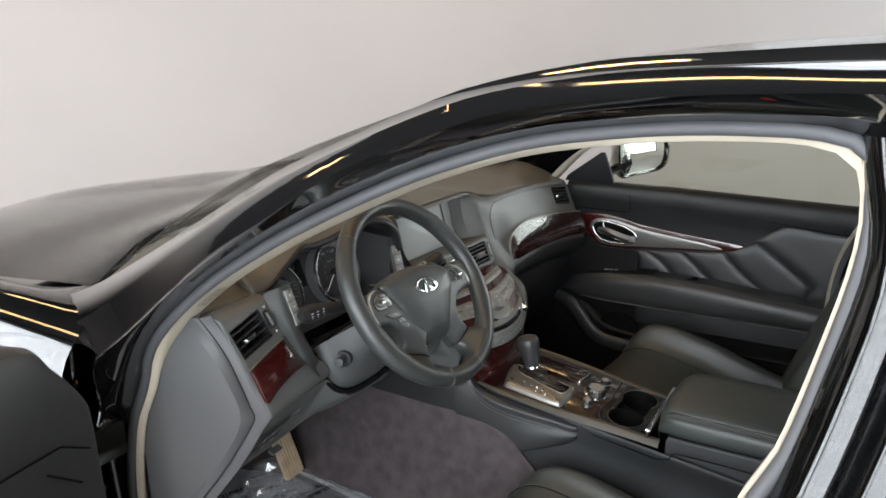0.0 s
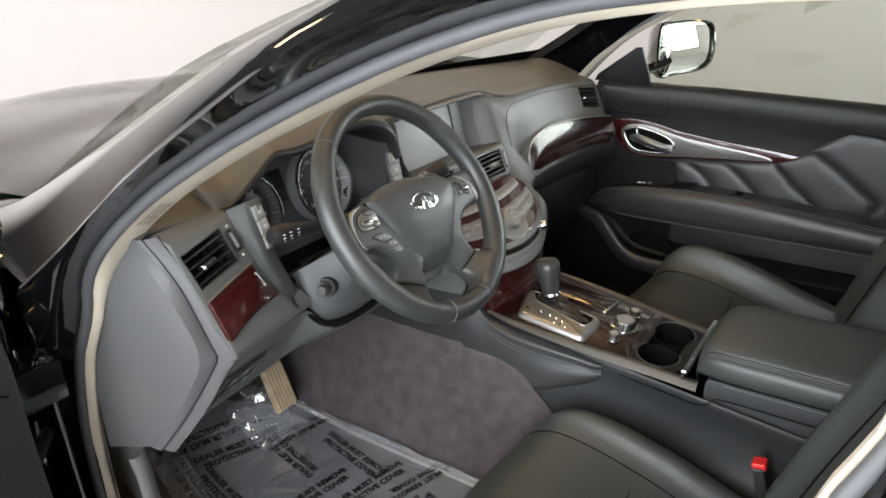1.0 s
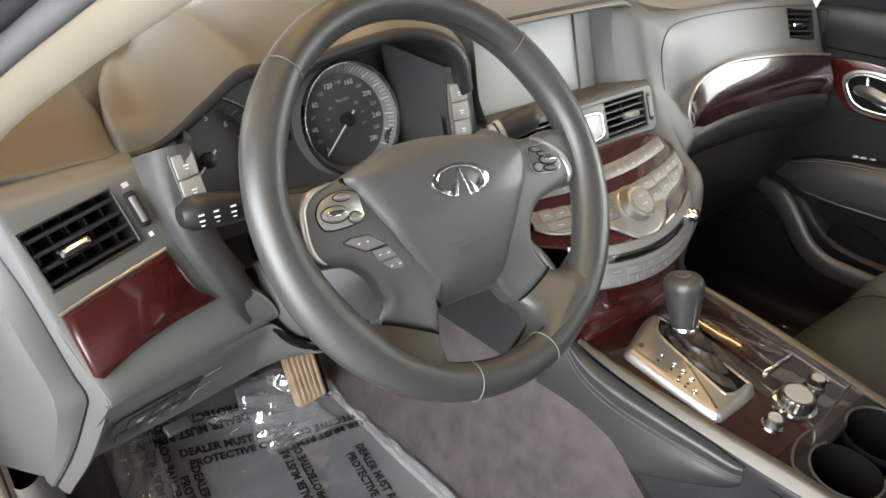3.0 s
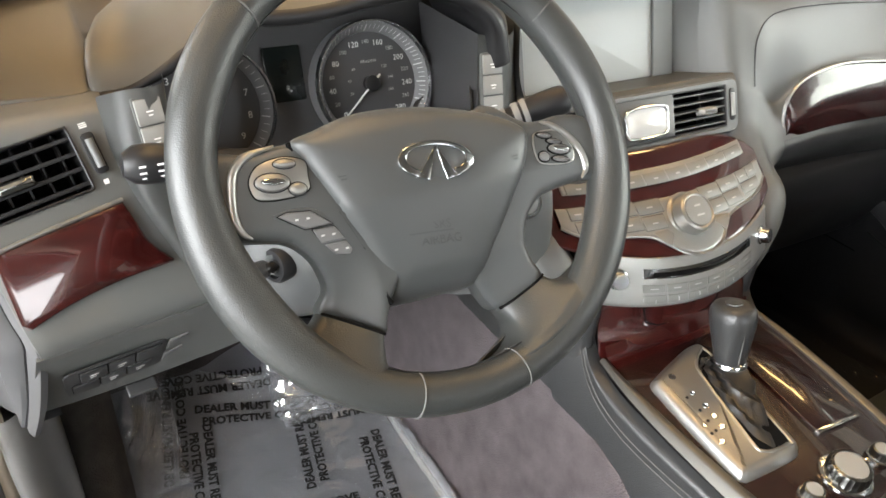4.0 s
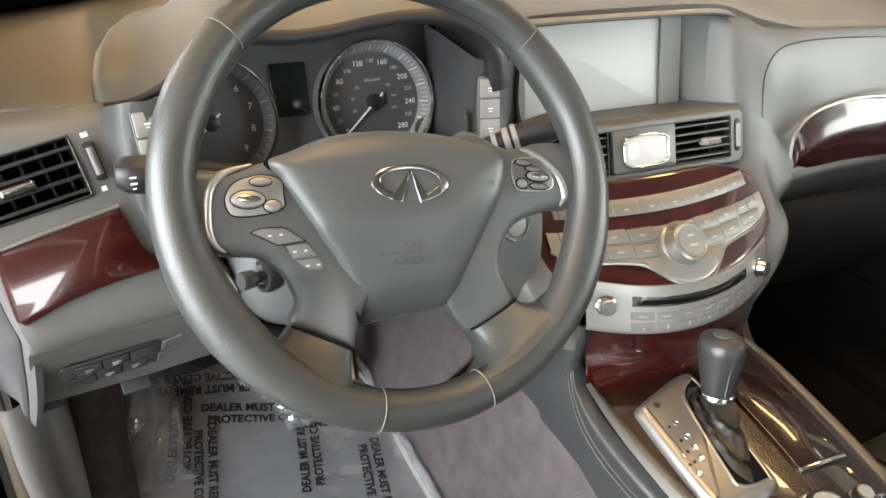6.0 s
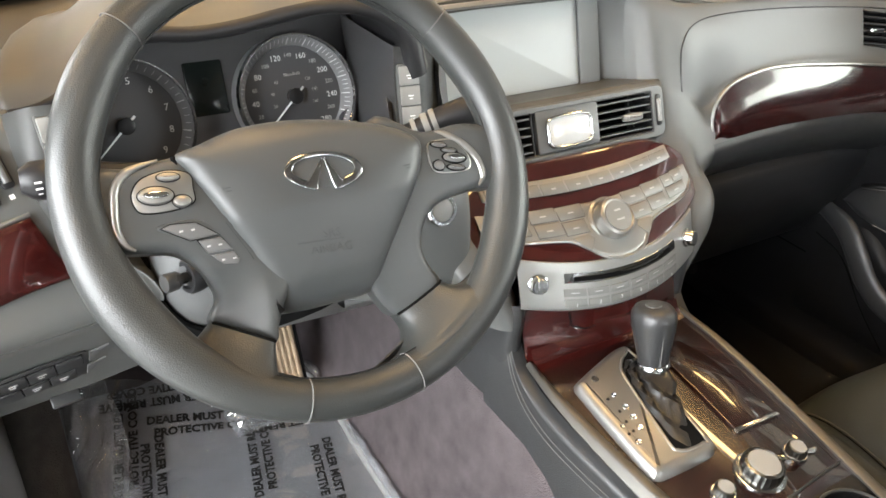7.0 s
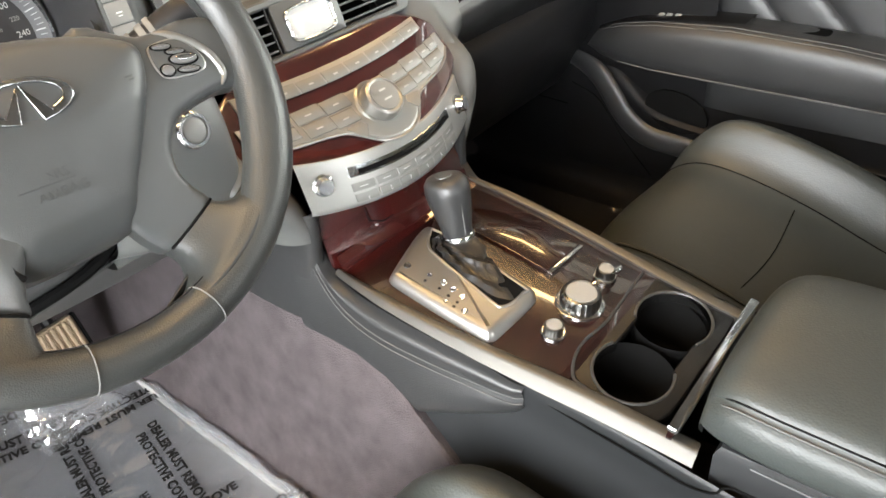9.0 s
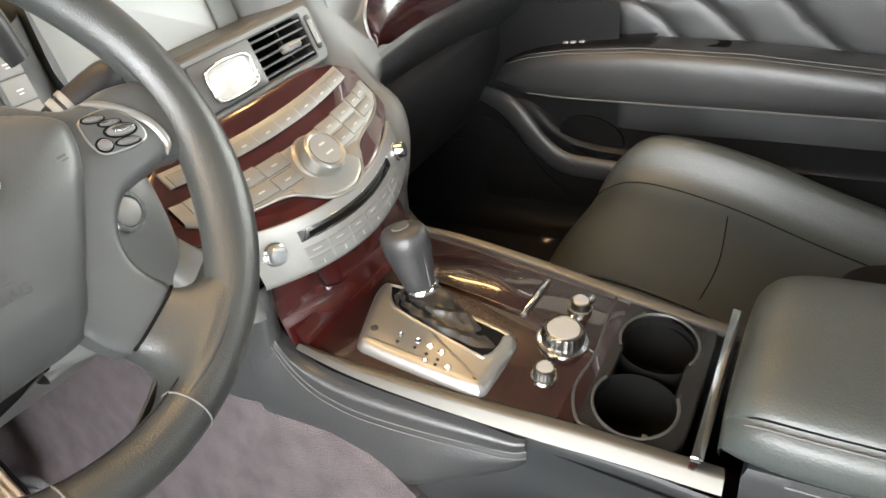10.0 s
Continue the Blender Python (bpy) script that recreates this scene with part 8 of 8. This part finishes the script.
# armrest with switch plate
SEC = []
for y, zt, zb, xi in ((0.945, 0.668, 0.660, 0.735), (0.91, 0.692, 0.657, 0.712), (0.87, 0.712, 0.656, 0.690), (0.82, 0.731, 0.656, 0.672), (0.75, 0.745, 0.656, 0.662), (0.62, 0.756, 0.658, 0.657), (0.45, 0.754, 0.660, 0.654), (0.27, 0.740, 0.660, 0.654), (0.10, 0.727, 0.660, 0.656), (-0.08, 0.718, 0.660, 0.66)):
    SEC.append([(0.746, y, zt - 0.004), (0.73, y, zt + 0.001), (xi + 0.03, y, zt), (xi + 0.012, y, zt - 0.006), (xi + 0.002, y, zt - 0.022), (xi, y, (zt + zb) / 2 - 0.005), (xi + 0.004, y, zb + 0.014), (xi + 0.022, y, zb), (0.745, y, zb + 0.004)])
ar = part("door_armrest", surf(SEC, 5, 4), M_LEATHER, door, "padded black armrest with stitching")
part("stitching", tube([(p[3][0] - 0.001, p[3][1], p[3][2] + 0.0025) for p in SEC[2:]], 0.0008, 5), M_THREAD, ar)
part("stitching", tube([(p[3][0] + 0.007, p[3][1], p[3][2] + 0.006) for p in SEC[2:]], 0.0008, 5), M_THREAD, ar)
part("switch_plate", surf([[(0.692, 0.87, 0.712), (0.688, 0.82, 0.7335), (0.687, 0.76, 0.747), (0.687, 0.66, 0.757), (0.69, 0.605, 0.760)], [(0.715, 0.875, 0.714), (0.715, 0.82, 0.736), (0.715, 0.76, 0.749), (0.715, 0.66, 0.760), (0.715, 0.602, 0.7635)], [(0.737, 0.87, 0.712), (0.737, 0.82, 0.735), (0.737, 0.76, 0.748), (0.737, 0.66, 0.759), (0.737, 0.60, 0.763)]], 4, 4, 0.005), M_DARK, ar, "dark switch plate")
for dy in (0.0, 0.014, 0.03):
    part("window_switch", slab(rrect(0.012, 0.010, 0.002), fr((0.708, 0.755 - dy, 0.7495 + 0.08 * dy), (1, 0, 0), (0, 1, -0.08)), 0.003, 0.001), M_BTN, ar, "small grey window switch")
# flat black plate drawn for the shade inside the pull pocket
part("pull_pocket", slab(rrect(0.034, 0.115, 0.010), fr((0.712, 0.537, 0.7555), (1, 0, 0), (0, 1, 0)), 0.0015, 0.0005), M_HOLE, ar)
part("arm_seam", tube([(p[6][0] - 0.0008, p[6][1], p[6][2] - 0.006) for p in SEC[3:]], 0.0012, 6), M_THREAD, ar)
# lower pocket and speaker bulge
part("door_pocket", surf([[(0.735, y, 0.665 - d), (0.70 - d * 0.3, y, 0.63 - d), (0.69, y, 0.55), (0.69, y, 0.46), (0.715, y, 0.38)] for y, d in ((0.93, 0.0), (0.84, 0.0), (0.76, 0.05), (0.65, 0.07), (0.4, 0.07), (0.1, 0.07), (-0.1, 0.07))], 4, 4, 0.004), M_DARK, door, "black plastic lower door pocket")
# the opening is a black oval plate; its colour is the shade within
part("pocket_mouth", slab(ell(0, 0, 0.062, 0.036, 12), fr((0.694, 0.705, 0.582), (0, 1, 0), (0.15, 0, 1)) @ Matrix.Diagonal((1, 1, -1, 1)), 0.006, 0.001), M_HOLE, door, "flat black oval for the shaded pocket opening")
part("door_sweep", tube(cr([(0.722, 0.985, 0.666), (0.705, 0.945, 0.652), (0.692, 0.875, 0.632), (0.684, 0.835, 0.598), (0.681, 0.802, 0.558), (0.681, 0.757, 0.528), (0.683, 0.70, 0.520), (0.688, 0.6, 0.515)], 6), [0.006 + 0.016 * min(1.0, k / 12) for k in range(43)], 14, flat=0.45, up=(1, 0, 0)), M_LEATHER, door, "curved black moulding below the armrest")
part("lower_seam", tube([(0.6885, y, z) for y, z in cr([(0.92, 0.60), (0.86, 0.575), (0.80, 0.50), (0.74, 0.44)], 5)], 0.0012, 6), M_HOLE, door)
# sail and window
SAIL = [(0.915, 0.018), (0.905, 0.035), (0.785, 0.122), (0.770, 0.122), (0.757, 0.04), (0.756, 0.012)]
part("sail_panel", slab(SAIL, fr((0.755, 0, 1.0), (0, 1, 0), (-0.42, 0, 1)) @ Matrix.Diagonal((1, 1, -1, 1)), 0.008, 0.003), M_DARK, door, "black triangular sail panel")
g = part("window_glass", surf([[(0.752, 0.80, 1.0), (0.752, 0.4, 0.99), (0.752, -0.02, 0.98)], [(0.69, 0.72, 1.16), (0.69, 0.4, 1.16), (0.69, 0.0, 1.16)], [(0.60, 0.55, 1.335), (0.60, 0.35, 1.345), (0.60, 0.03, 1.345)]], 4, 4, 0.003), M_GLASS, door, "tinted side window")
g.visible_shadow = False
# far pillar between the windows
part("belt_guide", surf([[(0.735, 0.03, 0.99), (0.67, 0.0, 1.16), (0.57, -0.01, 1.34)], [(0.735, -0.06, 0.99), (0.67, -0.08, 1.16), (0.57, -0.08, 1.34)]], 3, 4, 0.01), M_DARK, door, "black window frame upright")
# mirror
mir = thing("door_mirror", "black door mirror with a bright reflection", "door mirror", at=(0.9, 0.78, 1.05))
MF = fr((0.957, 0.742, 1.085), (0.83, -0.55, 0), (0.12, 0.0, 1))
MO = [tuple(p[:2]) for p in loop([(-0.088, 0.055, 0), (-0.04, 0.068, 0), (0.05, 0.066, 0), (0.092, 0.045, 0), (0.092, -0.03, 0), (0.06, -0.062, 0), (-0.03, -0.070, 0), (-0.088, -0.066, 0)], 4)]
rows = []
for z, f in ((-0.09, 0.3), (-0.08, 0.6), (-0.05, 0.9), (-0.01, 1.05), (0.012, 1.06), (0.014, 1.0), (0.004, 0.96)):
    rows.append([MF @ Vector((p[0] * f, p[1] * f, z)) for p in MO])
part("mirror_housing", skin(rows, closed=True, cap=True), M_PAINT, mir, "glossy black mirror housing")
part("mirror_glass", slab([(p[0] * 0.95, p[1] * 0.95) for p in MO], MF @ Matrix.Translation((0, 0, 0.004)), 0.003, 0.0004), M_MIRROR, mir, "clear mirror glass")
part("mirror_foot", tube([(0.78, 0.83, 1.03), (0.86, 0.80, 1.035), (0.92, 0.78, 1.05)], 0.025, 10, flat=0.6), M_PAINT, mir, "black mirror foot")

# ---- driver's door, swung open ----
dd = thing("driver_door", "black driver's door swung wide open", "car door", at=(-0.87, 1.05, 0.4))
DD = fr((-0.888, 0.985, 0.0), (-0.93, -0.30, 0), (0, 0, 1)) @ Matrix.Diagonal((1, 1, -1, 1))
OUT = [tuple(p[:2]) for p in loop([(0.0, 0.35, 0), (-0.008, 0.6, 0), (0.0, 0.80, 0), (0.002, 0.93, 0), (0.012, 0.975, 0), (0.055, 1.035, 0), (0.11, 1.085, 0), (0.3, 1.085, 0), (0.6, 1.03, 0), (0.95, 1.0, 0), (0.98, 0.7, 0), (0.95, 0.36, 0), (0.5, 0.33, 0)], 4)]
part("inner_panel", slab(OUT, DD @ Matrix.Diagonal((1, 1, 1, 1)), 0.05, 0.02), M_LEATHER, dd, "black padded inner door panel")
part("door_shell", slab([(p[0] * 1.02 - 0.01, p[1]) for p in OUT], DD @ Matrix.Translation((0, 0, -0.09)), 0.085, 0.02), M_PAINT, dd, "glossy black door shell")
part("door_seam", tube([DD @ Vector((x, z, 0.052)) for x, z in ((0.03, 0.90), (0.08, 0.93), (0.2, 0.94))], 0.0015, 6), M_HOLE, dd)
part("door_seam", tube([DD @ Vector((x, z, 0.052)) for x, z in ((0.055, 0.86), (0.11, 0.905))], 0.0015, 6), M_HOLE, dd)
part("door_trim", slab([(0.16, 0.80), (0.5, 0.80), (0.5, 0.86), (0.17, 0.85)], DD @ Matrix.Translation((0, 0, 0.05)), 0.008, 0.003), M_WOOD, dd, "dark red wood door trim")
for z in (0.85, 0.55):
    part("hinge", box(-0.885, 1.0, z - 0.03, -0.80, 1.08, z + 0.03, 0.006), M_PAINT, dd, "black door hinge")
part("door_check", tube([(-0.87, 1.02, 0.72), (-0.80, 1.10, 0.72)], 0.010, 8), M_DARK, dd, "black door check arm")
part("jamb_edge", tube([(-0.80, 1.06, 0.92), (-0.795, 1.055, 0.7), (-0.79, 1.05, 0.45)], 0.004, 8), M_PAINT, dd)
